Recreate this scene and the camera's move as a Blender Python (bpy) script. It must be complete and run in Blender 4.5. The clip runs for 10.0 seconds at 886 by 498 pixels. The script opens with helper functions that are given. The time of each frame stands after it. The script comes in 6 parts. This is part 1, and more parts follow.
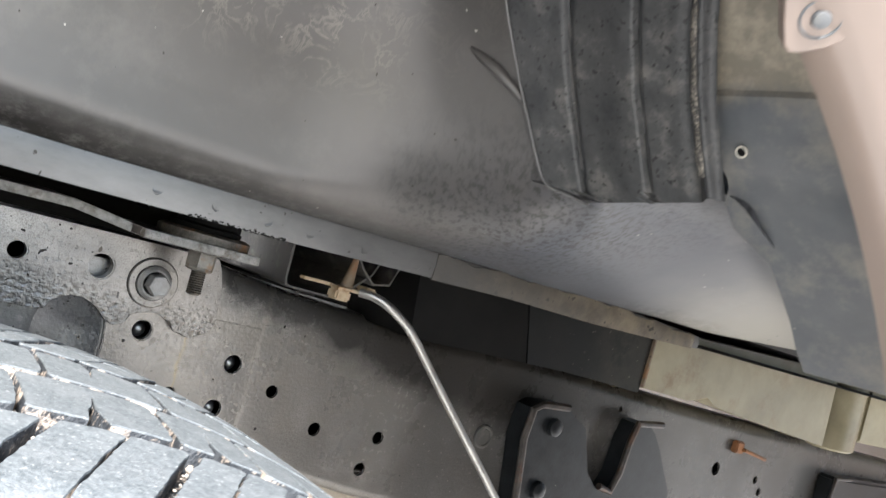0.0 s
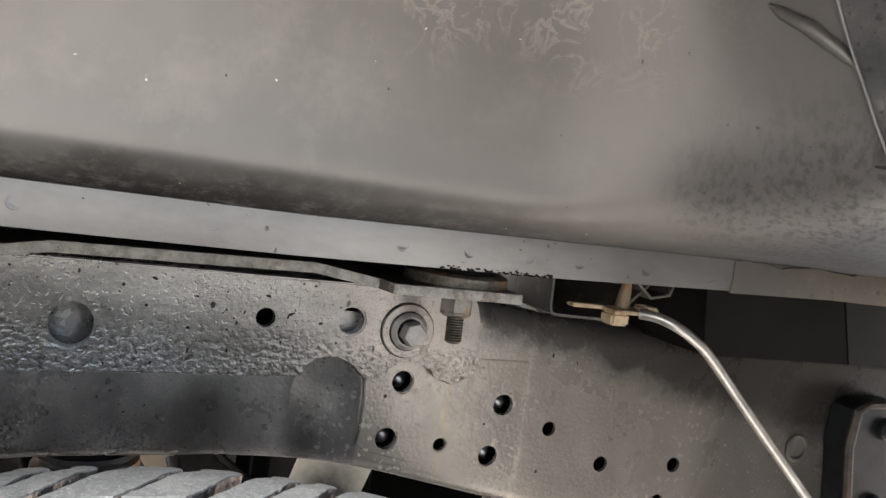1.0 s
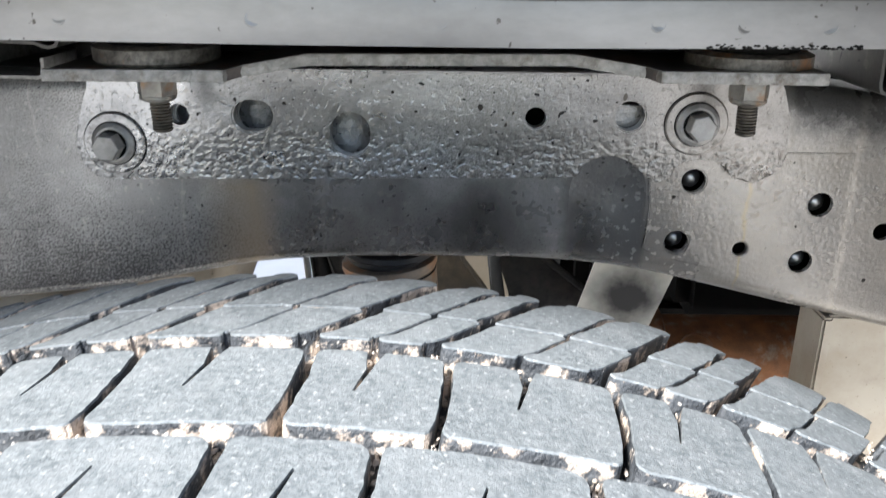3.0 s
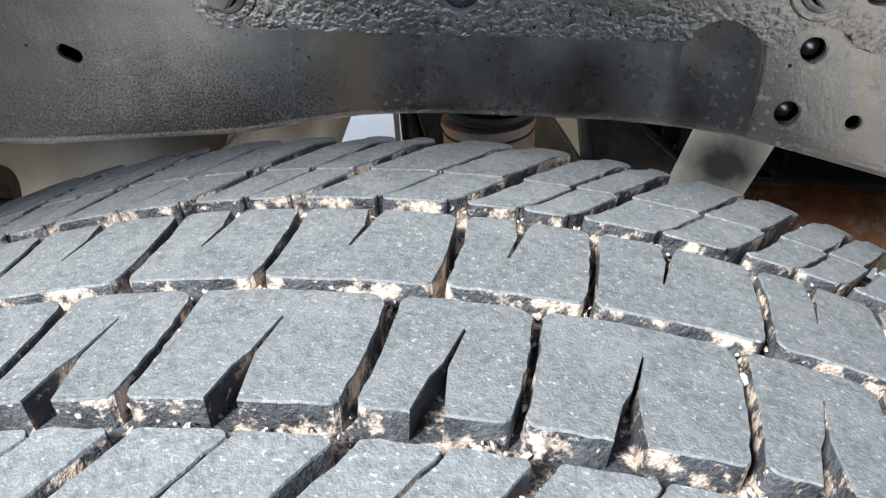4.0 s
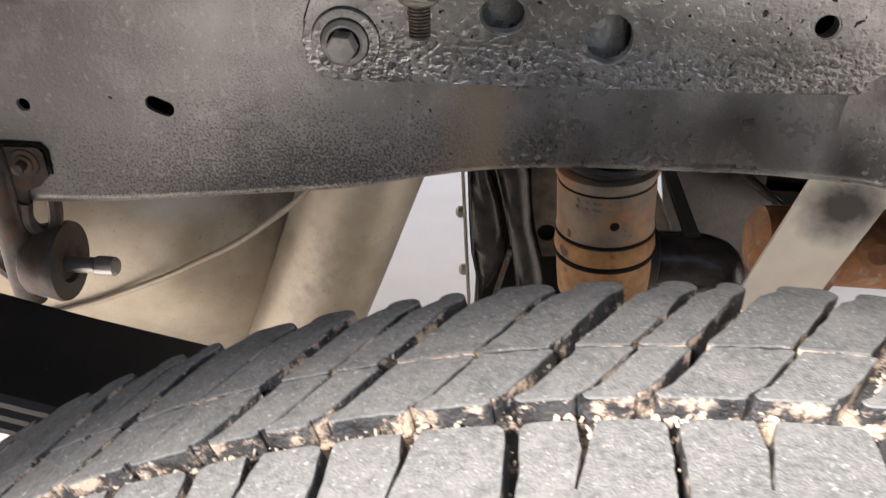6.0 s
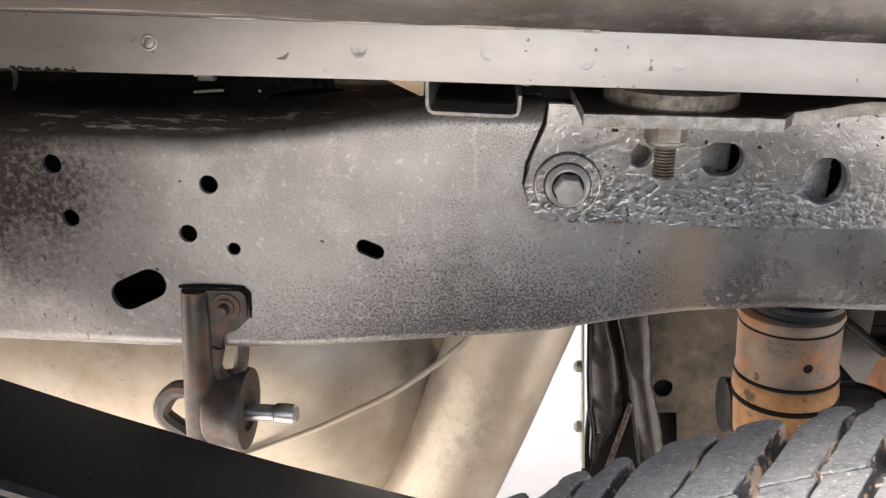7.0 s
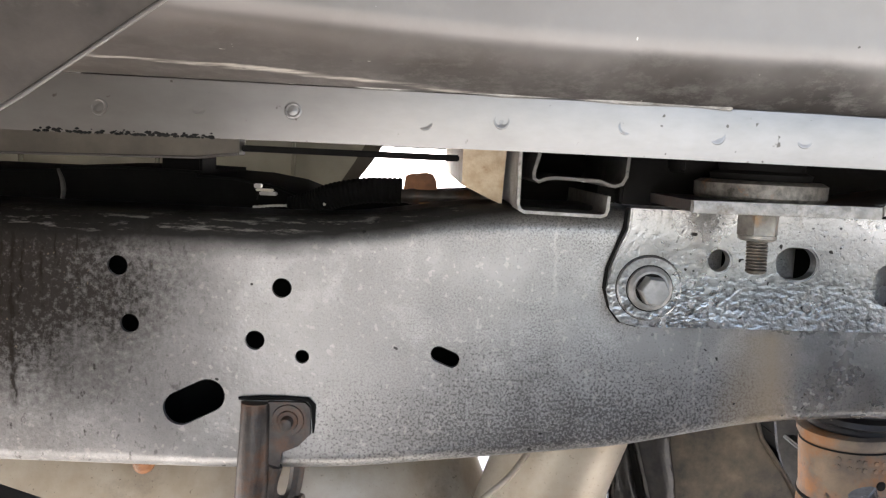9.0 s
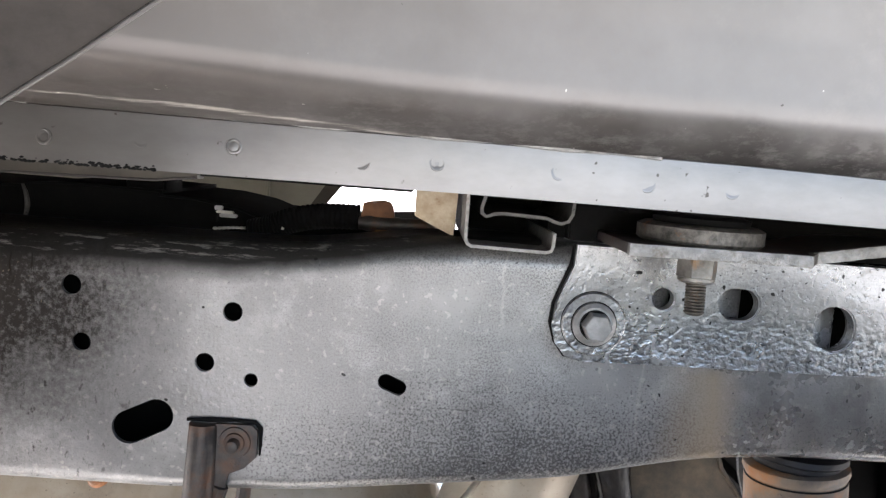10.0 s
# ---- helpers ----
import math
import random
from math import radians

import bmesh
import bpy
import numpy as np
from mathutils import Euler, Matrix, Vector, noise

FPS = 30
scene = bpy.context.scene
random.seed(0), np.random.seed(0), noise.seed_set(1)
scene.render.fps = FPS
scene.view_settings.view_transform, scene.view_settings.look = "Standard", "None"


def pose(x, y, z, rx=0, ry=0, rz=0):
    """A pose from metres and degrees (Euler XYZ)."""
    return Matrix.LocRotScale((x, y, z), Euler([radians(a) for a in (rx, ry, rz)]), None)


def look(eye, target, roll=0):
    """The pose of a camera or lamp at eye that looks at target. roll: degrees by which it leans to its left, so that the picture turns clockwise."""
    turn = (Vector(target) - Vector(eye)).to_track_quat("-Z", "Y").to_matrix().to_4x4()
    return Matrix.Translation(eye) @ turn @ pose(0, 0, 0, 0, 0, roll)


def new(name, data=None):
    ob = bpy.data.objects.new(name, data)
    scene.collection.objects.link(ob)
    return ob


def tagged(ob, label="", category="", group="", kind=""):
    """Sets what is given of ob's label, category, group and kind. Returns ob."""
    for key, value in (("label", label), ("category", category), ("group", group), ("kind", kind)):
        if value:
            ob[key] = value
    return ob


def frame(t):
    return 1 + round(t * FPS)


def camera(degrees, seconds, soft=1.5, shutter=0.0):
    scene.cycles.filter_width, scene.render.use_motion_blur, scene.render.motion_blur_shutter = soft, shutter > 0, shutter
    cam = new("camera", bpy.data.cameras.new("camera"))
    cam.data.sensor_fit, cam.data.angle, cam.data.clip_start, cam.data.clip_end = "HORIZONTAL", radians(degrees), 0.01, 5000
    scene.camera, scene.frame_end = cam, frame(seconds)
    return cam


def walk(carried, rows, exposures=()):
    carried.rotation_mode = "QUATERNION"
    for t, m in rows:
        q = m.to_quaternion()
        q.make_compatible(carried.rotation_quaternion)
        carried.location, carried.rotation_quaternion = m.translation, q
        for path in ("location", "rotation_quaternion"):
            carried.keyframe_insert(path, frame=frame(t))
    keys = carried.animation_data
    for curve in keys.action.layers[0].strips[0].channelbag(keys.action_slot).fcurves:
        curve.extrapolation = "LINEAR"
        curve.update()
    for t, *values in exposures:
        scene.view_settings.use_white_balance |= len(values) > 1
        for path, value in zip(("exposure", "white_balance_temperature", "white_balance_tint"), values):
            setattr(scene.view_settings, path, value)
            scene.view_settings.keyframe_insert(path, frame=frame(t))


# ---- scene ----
cam = camera(56.0, 10.0, soft=1.25, shutter=0.18)

PATH = [
    (0, (0.155, -0.754, 0.853), (1.38, 0.825, 0.921), 16.0),
    (0.2, (0.1625, -0.694, 0.831), (1.404, 0.873, 0.891), 14.6),
    (0.5, (0.17, -0.646, 0.83), (1.384, 0.941, 0.904), 13.4),
    (1, (0.177, -0.631, 0.899), (0.969, 1.198, 0.744), 8.2),
    (1.5, (0.19, -0.57, 0.873), (0.933, 1.287, 0.868), 14.2),
    (2, (0.202, -0.59, 0.902), (0.598, 1.354, 0.651), 9.0),
    (2.5, (0.229, -0.597, 0.909), (0.344, 1.354, 0.483), 1.1),
    (3, (0.251, -0.606, 0.898), (0.229, 1.27, 0.206), 0.7),
    (3.2, (0.244, -0.617, 0.902), (0.182, 1.220, 0.116), 0.9),
    (4.3, (0.223, -0.614, 0.913), (0.055, 1.07, -0.152), 1.3),
    (4.5, (0.227, -0.613, 0.921), (0.064, 1.055, -0.171), 1.4),
    (5, (0.21, -0.591, 0.936), (0.083, 1.059, -0.188), 2.0),
    (5.2, (0.184, -0.583, 0.934), (0.077, 1.06, -0.202), 2.2),
    (6.3, (0.061, -0.538, 0.933), (-0.037, 1.221, -0.012), 1.4),
    (6.5, (0.026, -0.539, 0.923), (-0.081, 1.275, 0.086), 1.2),
    (7, (-0.051, -0.567, 0.91), (-0.151, 1.309, 0.224), 1.3),
    (7.5, (-0.091, -0.583, 0.888), (-0.208, 1.324, 0.296), 1.1),
    (8, (-0.121, -0.585, 0.865), (-0.21, 1.367, 0.442), 0.7),
    (8.5, (-0.144, -0.578, 0.851), (-0.154, 1.4, 0.555), 0.8),
    (9, (-0.155, -0.578, 0.843), (-0.102, 1.408, 0.616), 2.7),
    (9.5, (-0.142, -0.579, 0.848), (-0.075, 1.407, 0.627), 3.3),
    (10, (-0.124, -0.587, 0.861), (-0.062, 1.402, 0.657), 4.6),
]
EXPOSURES = [(0, 2.03, 6400, 10), (0.5, 1.75, 6450, 10), (1, 1.94, 6950, 13), (1.7, 2.22, 6780, 12), (2.5, 2.35, 6600, 12), (3.2, 1.95, 6250, 9), (4.3, 1.45, 6350, 9), (5.2, 1.32, 6750, 12), (6.3, 2.35, 7500, 19), (7.5, 3.08, 7050, 17), (8.2, 3.2, 6900, 15), (9, 3.05, 6750, 14), (10, 2.95, 6400, 14)]
walk(cam, [(t, look(eye, target, roll)) for t, eye, target, roll in PATH], exposures=EXPOSURES)

# ---- world, sun, ground light ----
world = bpy.data.worlds.new("sky")
scene.world = world
world.use_nodes = True
wn = world.node_tree
sky = wn.nodes.new("ShaderNodeTexSky")
sky.sky_type, sky.sun_disc = "NISHITA", False
sky.sun_elevation, sky.sun_rotation = radians(41), radians(213.8)
wn.links.new(sky.outputs[0], wn.nodes["Background"].inputs[0])
wn.nodes["Background"].inputs[1].default_value = 0.10
sun_data = bpy.data.lights.new("sun", "SUN")
sun_data.energy, sun_data.angle, sun_data.color = 4.2, radians(11), (1.0, 0.975, 0.94)
sun = new("sun", sun_data)
sun.matrix_world = look((-0.95, -1.42, 1.50), (0, 0, 0))


# ---- materials ----
def nodes_of(name):
    m = bpy.data.materials.new(name)
    m.use_nodes = True
    t = m.node_tree
    return m, t, t.nodes["Principled BSDF"], t.nodes.new("ShaderNodeNewGeometry")


def noise_at(t, geo, scale, detail=5.0, rough=0.6, stretch=None, distortion=0.0):
    n = t.nodes.new("ShaderNodeTexNoise")
    n.inputs["Scale"].default_value, n.inputs["Detail"].default_value = scale, detail
    n.inputs["Roughness"].default_value, n.inputs["Distortion"].default_value = rough, distortion
    src = geo.outputs["Position"]
    if stretch:
        mp = t.nodes.new("ShaderNodeMapping")
        mp.inputs["Scale"].default_value = stretch
        t.links.new(src, mp.inputs[0])
        src = mp.outputs[0]
    t.links.new(src, n.inputs["Vector"])
    return n.outputs["Fac"]


def ramp(t, fac, lo, hi):
    r = t.nodes.new("ShaderNodeMapRange")
    r.inputs["From Min"].default_value, r.inputs["From Max"].default_value = lo, hi
    t.links.new(fac, r.inputs["Value"])
    return r.outputs[0]


def mixed(t, fac, a, b):
    m = t.nodes.new("ShaderNodeMix")
    m.data_type = "RGBA"
    for v, k in ((a, 6), (b, 7)):
        if isinstance(v, tuple):
            m.inputs[k].default_value = (*v, 1)
        else:
            t.links.new(v, m.inputs[k])
    if isinstance(fac, float):
        m.inputs[0].default_value = fac
    else:
        t.links.new(fac, m.inputs[0])
    return m.outputs[2]


def bumped(t, bsdf, layers):
    """layers: (height socket, strength, distance)"""
    last = None
    for height, strength, dist in layers:
        b = t.nodes.new("ShaderNodeBump")
        b.inputs["Strength"].default_value, b.inputs["Distance"].default_value = strength, dist
        t.links.new(height, b.inputs["Height"])
        if last:
            t.links.new(last, b.inputs["Normal"])
        last = b.outputs[0]
    t.links.new(last, bsdf.inputs["Normal"])


def surface(name, c1, c2, rough=(0.4, 0.6), metal=0.0, big=6.0, fine=300.0, bump=0.15, dist=0.0006,
            dust=None, dust_at=(0.5, 0.7), dust_scale=25.0, specks=None, speck_at=(0.68, 0.72), speck_scale=220.0, stretch=None, bigbump=0.0, film=()):
    m, t, b, geo = nodes_of(name)
    n1 = noise_at(t, geo, big, 6.0, 0.65, stretch)
    n2 = noise_at(t, geo, fine, 3.0, 0.6)
    col = mixed(t, ramp(t, n1, 0.35, 0.65), c1, c2)
    if dust:
        n3 = noise_at(t, geo, dust_scale, 8.0, 0.7)
        col = mixed(t, ramp(t, n3, *dust_at), col, dust)
    if specks:
        n4 = noise_at(t, geo, speck_scale, 2.0, 0.5)
        col = mixed(t, ramp(t, n4, *speck_at), col, specks)
    for tint, x0, x1, much in film:
        # brown dirt film and plain dark tints that fade out along the truck
        at = math_of(t, "ADD", place_of(t, geo)[0], math_of(t, "MULTIPLY", math_of(t, "SUBTRACT", noise_at(t, geo, 14.0, 6.0, 0.65), 0.5), 0.25))
        col = mixed(t, math_of(t, "MULTIPLY", ramp(t, at, x0, x1), much), col, tint)
    t.links.new(col, b.inputs["Base Color"])
    rr = t.nodes.new("ShaderNodeMapRange")
    rr.inputs["To Min"].default_value, rr.inputs["To Max"].default_value = rough
    t.links.new(n1, rr.inputs["Value"])
    t.links.new(rr.outputs[0], b.inputs["Roughness"])
    b.inputs["Metallic"].default_value = metal
    layers = [(n2, bump, dist)]
    if bigbump:
        layers.append((noise_at(t, geo, 60.0, 4.0, 0.6), bigbump, 0.003))
    bumped(t, b, layers)
    return m


def math_of(t, op, a, c):
    n = t.nodes.new("ShaderNodeMath")
    n.operation = op
    for k, v in enumerate((a, c)):
        if isinstance(v, float):
            n.inputs[k].default_value = v
        else:
            t.links.new(v, n.inputs[k])
    return n.outputs[0]


def place_of(t, geo):
    s = t.nodes.new("ShaderNodeSeparateXYZ")
    t.links.new(geo.outputs["Position"], s.inputs[0])
    return s.outputs


def rail_paint(name, dark, light, lumps):
    """Glossy chassis paint under a thin film of dust: mottled black grain, pale flecks, pits, oil runs."""
    m, t, b, geo = nodes_of(name)
    px, py, pz = place_of(t, geo)
    broad = noise_at(t, geo, 5.0, 4.0, 0.6)
    grain = noise_at(t, geo, 720.0, 3.0, 0.7)
    cloud = noise_at(t, geo, 9.0, 5.0, 0.7)
    col = mixed(t, ramp(t, broad, 0.38, 0.62), dark, light)
    col = mixed(t, ramp(t, noise_at(t, geo, 11.0, 7.0, 0.7), 0.50, 0.75), col, tuple(min(0.5, c * 1.45) for c in light))
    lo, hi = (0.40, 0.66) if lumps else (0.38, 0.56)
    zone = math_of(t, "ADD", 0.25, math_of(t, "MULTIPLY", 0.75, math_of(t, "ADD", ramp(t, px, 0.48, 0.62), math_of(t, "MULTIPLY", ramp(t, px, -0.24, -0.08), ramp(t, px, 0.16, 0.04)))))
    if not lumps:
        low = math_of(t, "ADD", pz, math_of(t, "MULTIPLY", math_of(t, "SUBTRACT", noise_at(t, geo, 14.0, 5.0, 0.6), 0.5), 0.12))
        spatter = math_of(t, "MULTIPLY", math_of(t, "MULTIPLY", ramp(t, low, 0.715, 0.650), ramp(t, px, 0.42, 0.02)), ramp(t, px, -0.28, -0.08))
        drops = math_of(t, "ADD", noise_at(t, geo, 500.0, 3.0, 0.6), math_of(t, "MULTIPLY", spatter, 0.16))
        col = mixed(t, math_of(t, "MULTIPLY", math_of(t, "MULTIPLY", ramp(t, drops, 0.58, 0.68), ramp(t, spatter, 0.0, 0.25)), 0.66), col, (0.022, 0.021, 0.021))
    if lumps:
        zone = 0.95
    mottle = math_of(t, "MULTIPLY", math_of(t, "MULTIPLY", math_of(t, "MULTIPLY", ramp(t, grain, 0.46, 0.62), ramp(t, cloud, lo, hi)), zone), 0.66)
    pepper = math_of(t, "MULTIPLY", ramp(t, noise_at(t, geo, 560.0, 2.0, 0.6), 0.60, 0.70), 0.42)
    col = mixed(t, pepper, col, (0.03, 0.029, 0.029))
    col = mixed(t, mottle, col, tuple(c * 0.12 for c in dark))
    flecks = math_of(t, "MULTIPLY", ramp(t, noise_at(t, geo, 165.0, 2.0, 0.5), 0.615, 0.66), ramp(t, cloud, 0.60, 0.46))
    if not lumps:
        col = mixed(t, math_of(t, "MULTIPLY", ramp(t, px, 0.02, -0.16), 0.30), col, (0.118, 0.106, 0.094))
    col = mixed(t, math_of(t, "MULTIPLY", flecks, 0.42), col, (0.50, 0.47, 0.43))
    rough_up = flecks
    if not lumps:
        edge = math_of(t, "ADD", px, math_of(t, "MULTIPLY", math_of(t, "SUBTRACT", noise_at(t, geo, 9.0, 3.0, 0.6), 0.5), 0.12))
        spots = math_of(t, "MULTIPLY", ramp(t, noise_at(t, geo, 150.0, 3.0, 0.6, (1.0, 1.0, 0.55)), 0.60, 0.68), ramp(t, edge, -0.26, -0.38))
        col = mixed(t, math_of(t, "MULTIPLY", spots, 0.85), col, (0.018, 0.014, 0.011))
        dirt_and_shade = math_of(t, "MULTIPLY", spots, 0.8)
        wander = math_of(t, "MULTIPLY", math_of(t, "SUBTRACT", noise_at(t, geo, 45.0, 3.0, 0.6), 0.5), 0.012)
        for x0, z0, z1, wide in ((-0.4515, 0.645, 0.775, 0.0022), (-0.4375, 0.648, 0.775, 0.0030), (-0.4455, 0.70, 0.775, 0.0014), (-0.4310, 0.72, 0.775, 0.0016), (-0.4180, 0.735, 0.775, 0.0018), (-0.4700, 0.70, 0.775, 0.0020), (-0.4085, 0.75, 0.775, 0.0014), (-0.3930, 0.755, 0.775, 0.0012), (-0.5000, 0.66, 0.775, 0.0026), (-0.5350, 0.68, 0.775, 0.0024)):
            d = math_of(t, "ABSOLUTE", math_of(t, "SUBTRACT", math_of(t, "ADD", px, wander), x0), 0.0)
            line = math_of(t, "MULTIPLY", ramp(t, d, wide, wide * 0.35), math_of(t, "MULTIPLY", ramp(t, pz, z0, z0 + 0.012), ramp(t, pz, z1 + 0.01, z1)))
            line = math_of(t, "MULTIPLY", line, ramp(t, noise_at(t, geo, 1.0, 4.0, 0.7, (160.0, 160.0, 60.0)), 0.36, 0.50))
            col = mixed(t, math_of(t, "MULTIPLY", line, 0.92), col, (0.012, 0.009, 0.007))
            dirt_and_shade = math_of(t, "MAXIMUM", dirt_and_shade, line)
        brown = math_of(t, "MULTIPLY", ramp(t, edge, -0.28, -0.40), math_of(t, "ADD", 0.30, math_of(t, "MULTIPLY", 0.75, ramp(t, low, 0.640, 0.725))))
        brown = math_of(t, "MINIMUM", math_of(t, "MULTIPLY", brown, math_of(t, "ADD", 0.62, math_of(t, "MULTIPLY", 0.75, ramp(t, noise_at(t, geo, 210.0, 5.0, 0.75), 0.36, 0.60)))), 1.0)
        col = mixed(t, math_of(t, "MULTIPLY", brown, 0.95), col, (0.016, 0.012, 0.009))
        col = mixed(t, math_of(t, "MULTIPLY", math_of(t, "MULTIPLY", brown, 0.6), ramp(t, noise_at(t, geo, 300.0, 2.0, 0.5), 0.67, 0.74)), col, (0.20, 0.165, 0.12))
        dirt_and_shade = math_of(t, "MAXIMUM", dirt_and_shade, math_of(t, "MULTIPLY", brown, 0.85))
        wave = math_of(t, "MULTIPLY", math_of(t, "SUBTRACT", noise_at(t, geo, 60.0, 2.0, 0.6), 0.5), 0.010)
        for x0, z0, z1, wide, much in ((-0.060, 0.735, 0.80, 0.0016, 0.22), (0.045, 0.655, 0.728, 0.0014, 0.22), (0.152, 0.668, 0.728, 0.0018, 0.3), (0.30, 0.68, 0.735, 0.0012, 0.22), (0.5495, 0.60, 0.79, 0.0040, 0.68)):
            d = math_of(t, "ABSOLUTE", math_of(t, "SUBTRACT", math_of(t, "ADD", px, wave), x0), 0.0)
            line = math_of(t, "MULTIPLY", ramp(t, d, wide, wide * 0.3), math_of(t, "MULTIPLY", ramp(t, pz, z0, z0 + 0.02), ramp(t, pz, z1 + 0.006, z1)))
            col = mixed(t, math_of(t, "MULTIPLY", line, much), col, (0.50, 0.47, 0.43))
        soft = math_of(t, "MULTIPLY", math_of(t, "SUBTRACT", noise_at(t, geo, 25.0, 4.0, 0.6), 0.5), 0.02)
        sx = math_of(t, "ADD", px, soft)
        coat = math_of(t, "MULTIPLY", math_of(t, "MULTIPLY", ramp(t, sx, 0.070, 0.165), ramp(t, px, 0.400, 0.3965)), ramp(t, pz, 0.757, 0.752))
        coat = math_of(t, "MULTIPLY", coat, ramp(t, noise_at(t, geo, 13.0, 5.0, 0.6, (0.7, 1.0, 0.6)), 0.36, 0.62))
        col = mixed(t, math_of(t, "MULTIPLY", coat, 0.28), col, (0.05, 0.051, 0.053))
        # pressed pocket coloured darker across its whole outline
        dome = math_of(t, "MULTIPLY", math_of(t, "MULTIPLY", ramp(t, px, 0.331, 0.342), ramp(t, px, 0.400, 0.3965)), ramp(t, pz, 0.757, 0.752))
        col = mixed(t, math_of(t, "MULTIPLY", dome, 0.6), col, (0.045, 0.047, 0.050))
        blot = math_of(t, "MULTIPLY", ramp(t, noise_at(t, geo, 15.0, 4.0, 0.6, (0.9, 1.0, 0.7)), 0.42, 0.66), math_of(t, "MULTIPLY", math_of(t, "MULTIPLY", ramp(t, sx, 0.02, 0.11), ramp(t, sx, 0.40, 0.34)), ramp(t, pz, 0.740, 0.728)))
        col = mixed(t, math_of(t, "MULTIPLY", blot, 0.68), col, (0.014, 0.0135, 0.013))
        wet = math_of(t, "MAXIMUM", coat, blot)
        # wide soft dark zones low on the web
        for x0, half, z0, much in ((0.142, 0.034, 0.728, 0.50), (0.262, 0.055, 0.736, 0.66), (0.350, 0.020, 0.735, 0.45)):
            d = math_of(t, "ABSOLUTE", math_of(t, "SUBTRACT", math_of(t, "ADD", px, math_of(t, "MULTIPLY", soft, 2.0)), x0), 0.0)
            dark_zone = math_of(t, "MULTIPLY", ramp(t, d, half, half * 0.15), ramp(t, math_of(t, "ADD", pz, soft), z0, z0 - 0.028))
            col = mixed(t, math_of(t, "MULTIPLY", dark_zone, much), col, (0.015, 0.0145, 0.014))
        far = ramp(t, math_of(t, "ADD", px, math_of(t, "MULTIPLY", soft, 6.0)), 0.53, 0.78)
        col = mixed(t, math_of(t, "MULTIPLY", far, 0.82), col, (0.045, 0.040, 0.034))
        col = mixed(t, math_of(t, "MULTIPLY", far, ramp(t, noise_at(t, geo, 240.0, 2.0, 0.5), 0.66, 0.75)), col, (0.24, 0.22, 0.19))
        dirt_and_shade = math_of(t, "MAXIMUM", dirt_and_shade, math_of(t, "MULTIPLY", far, 0.75))
        # dark reflection in the rail's rounded top, painted on as a soft band
        top_shade = math_of(t, "ADD", pz, math_of(t, "MULTIPLY", math_of(t, "SUBTRACT", noise_at(t, geo, 26.0, 4.0, 0.6, (0.5, 1.0, 1.0)), 0.5), 0.014))
        top_shade = math_of(t, "SUBTRACT", top_shade, math_of(t, "MULTIPLY", ramp(t, px, -0.25, -0.08), 0.030))
        ledge = math_of(t, "MULTIPLY", ramp(t, top_shade, 0.779, 0.783), ramp(t, top_shade, 0.797, 0.790))
        top_shade = math_of(t, "MULTIPLY", ramp(t, top_shade, 0.763, 0.778), ramp(t, px, 0.04, -0.04))
        col = mixed(t, math_of(t, "MULTIPLY", top_shade, 0.96), col, (0.014, 0.0125, 0.011))
        dirt_and_shade = math_of(t, "MAXIMUM", dirt_and_shade, math_of(t, "MULTIPLY", top_shade, 0.85))
        ledge = math_of(t, "MULTIPLY", math_of(t, "MULTIPLY", ledge, ramp(t, px, -0.06, -0.14)), ramp(t, noise_at(t, geo, 1.0, 5.0, 0.7, (45.0, 120.0, 330.0)), 0.54, 0.63))
        col = mixed(t, math_of(t, "MULTIPLY", ledge, 0.55), col, (0.27, 0.255, 0.235))
        # tone darkens toward the top edge behind the bracket
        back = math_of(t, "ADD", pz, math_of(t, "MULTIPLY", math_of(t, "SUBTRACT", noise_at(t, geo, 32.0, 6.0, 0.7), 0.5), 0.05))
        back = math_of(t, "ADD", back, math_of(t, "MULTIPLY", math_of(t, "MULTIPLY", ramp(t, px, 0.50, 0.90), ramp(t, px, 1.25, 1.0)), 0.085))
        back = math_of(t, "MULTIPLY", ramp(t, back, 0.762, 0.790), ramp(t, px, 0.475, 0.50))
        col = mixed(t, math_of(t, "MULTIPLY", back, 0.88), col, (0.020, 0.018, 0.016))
        dirt_and_shade = math_of(t, "MAXIMUM", dirt_and_shade, math_of(t, "MULTIPLY", back, 0.8))
        d = math_of(t, "ABSOLUTE", math_of(t, "SUBTRACT", math_of(t, "ADD", px, wave), 0.4725), 0.0)
        line = math_of(t, "MULTIPLY", ramp(t, d, 0.0014, 0.0004), math_of(t, "MULTIPLY", ramp(t, pz, 0.64, 0.66), ramp(t, pz, 0.737, 0.733)))
        col = mixed(t, math_of(t, "MULTIPLY", line, 0.7), col, (0.42, 0.33, 0.15))
        tan = math_of(t, "MULTIPLY", ramp(t, px, 0.394, 0.402), math_of(t, "MULTIPLY", ramp(t, px, 0.80, 0.60), math_of(t, "ADD", 0.45, math_of(t, "MULTIPLY", 0.55, ramp(t, broad, 0.35, 0.6)))))
        tan = math_of(t, "MULTIPLY", tan, math_of(t, "SUBTRACT", 1.0, back))
        col = mixed(t, math_of(t, "MULTIPLY", tan, 0.60), col, (0.225, 0.192, 0.148))
        # tan reflection painted into the web as a vertical band
        reflected_tan = math_of(t, "MULTIPLY", math_of(t, "MULTIPLY", ramp(t, sx, 0.055, 0.098), ramp(t, sx, 0.122, 0.100)), ramp(t, pz, 0.735, 0.722))
        col = mixed(t, math_of(t, "MULTIPLY", reflected_tan, 0.68), col, (0.36, 0.28, 0.19))
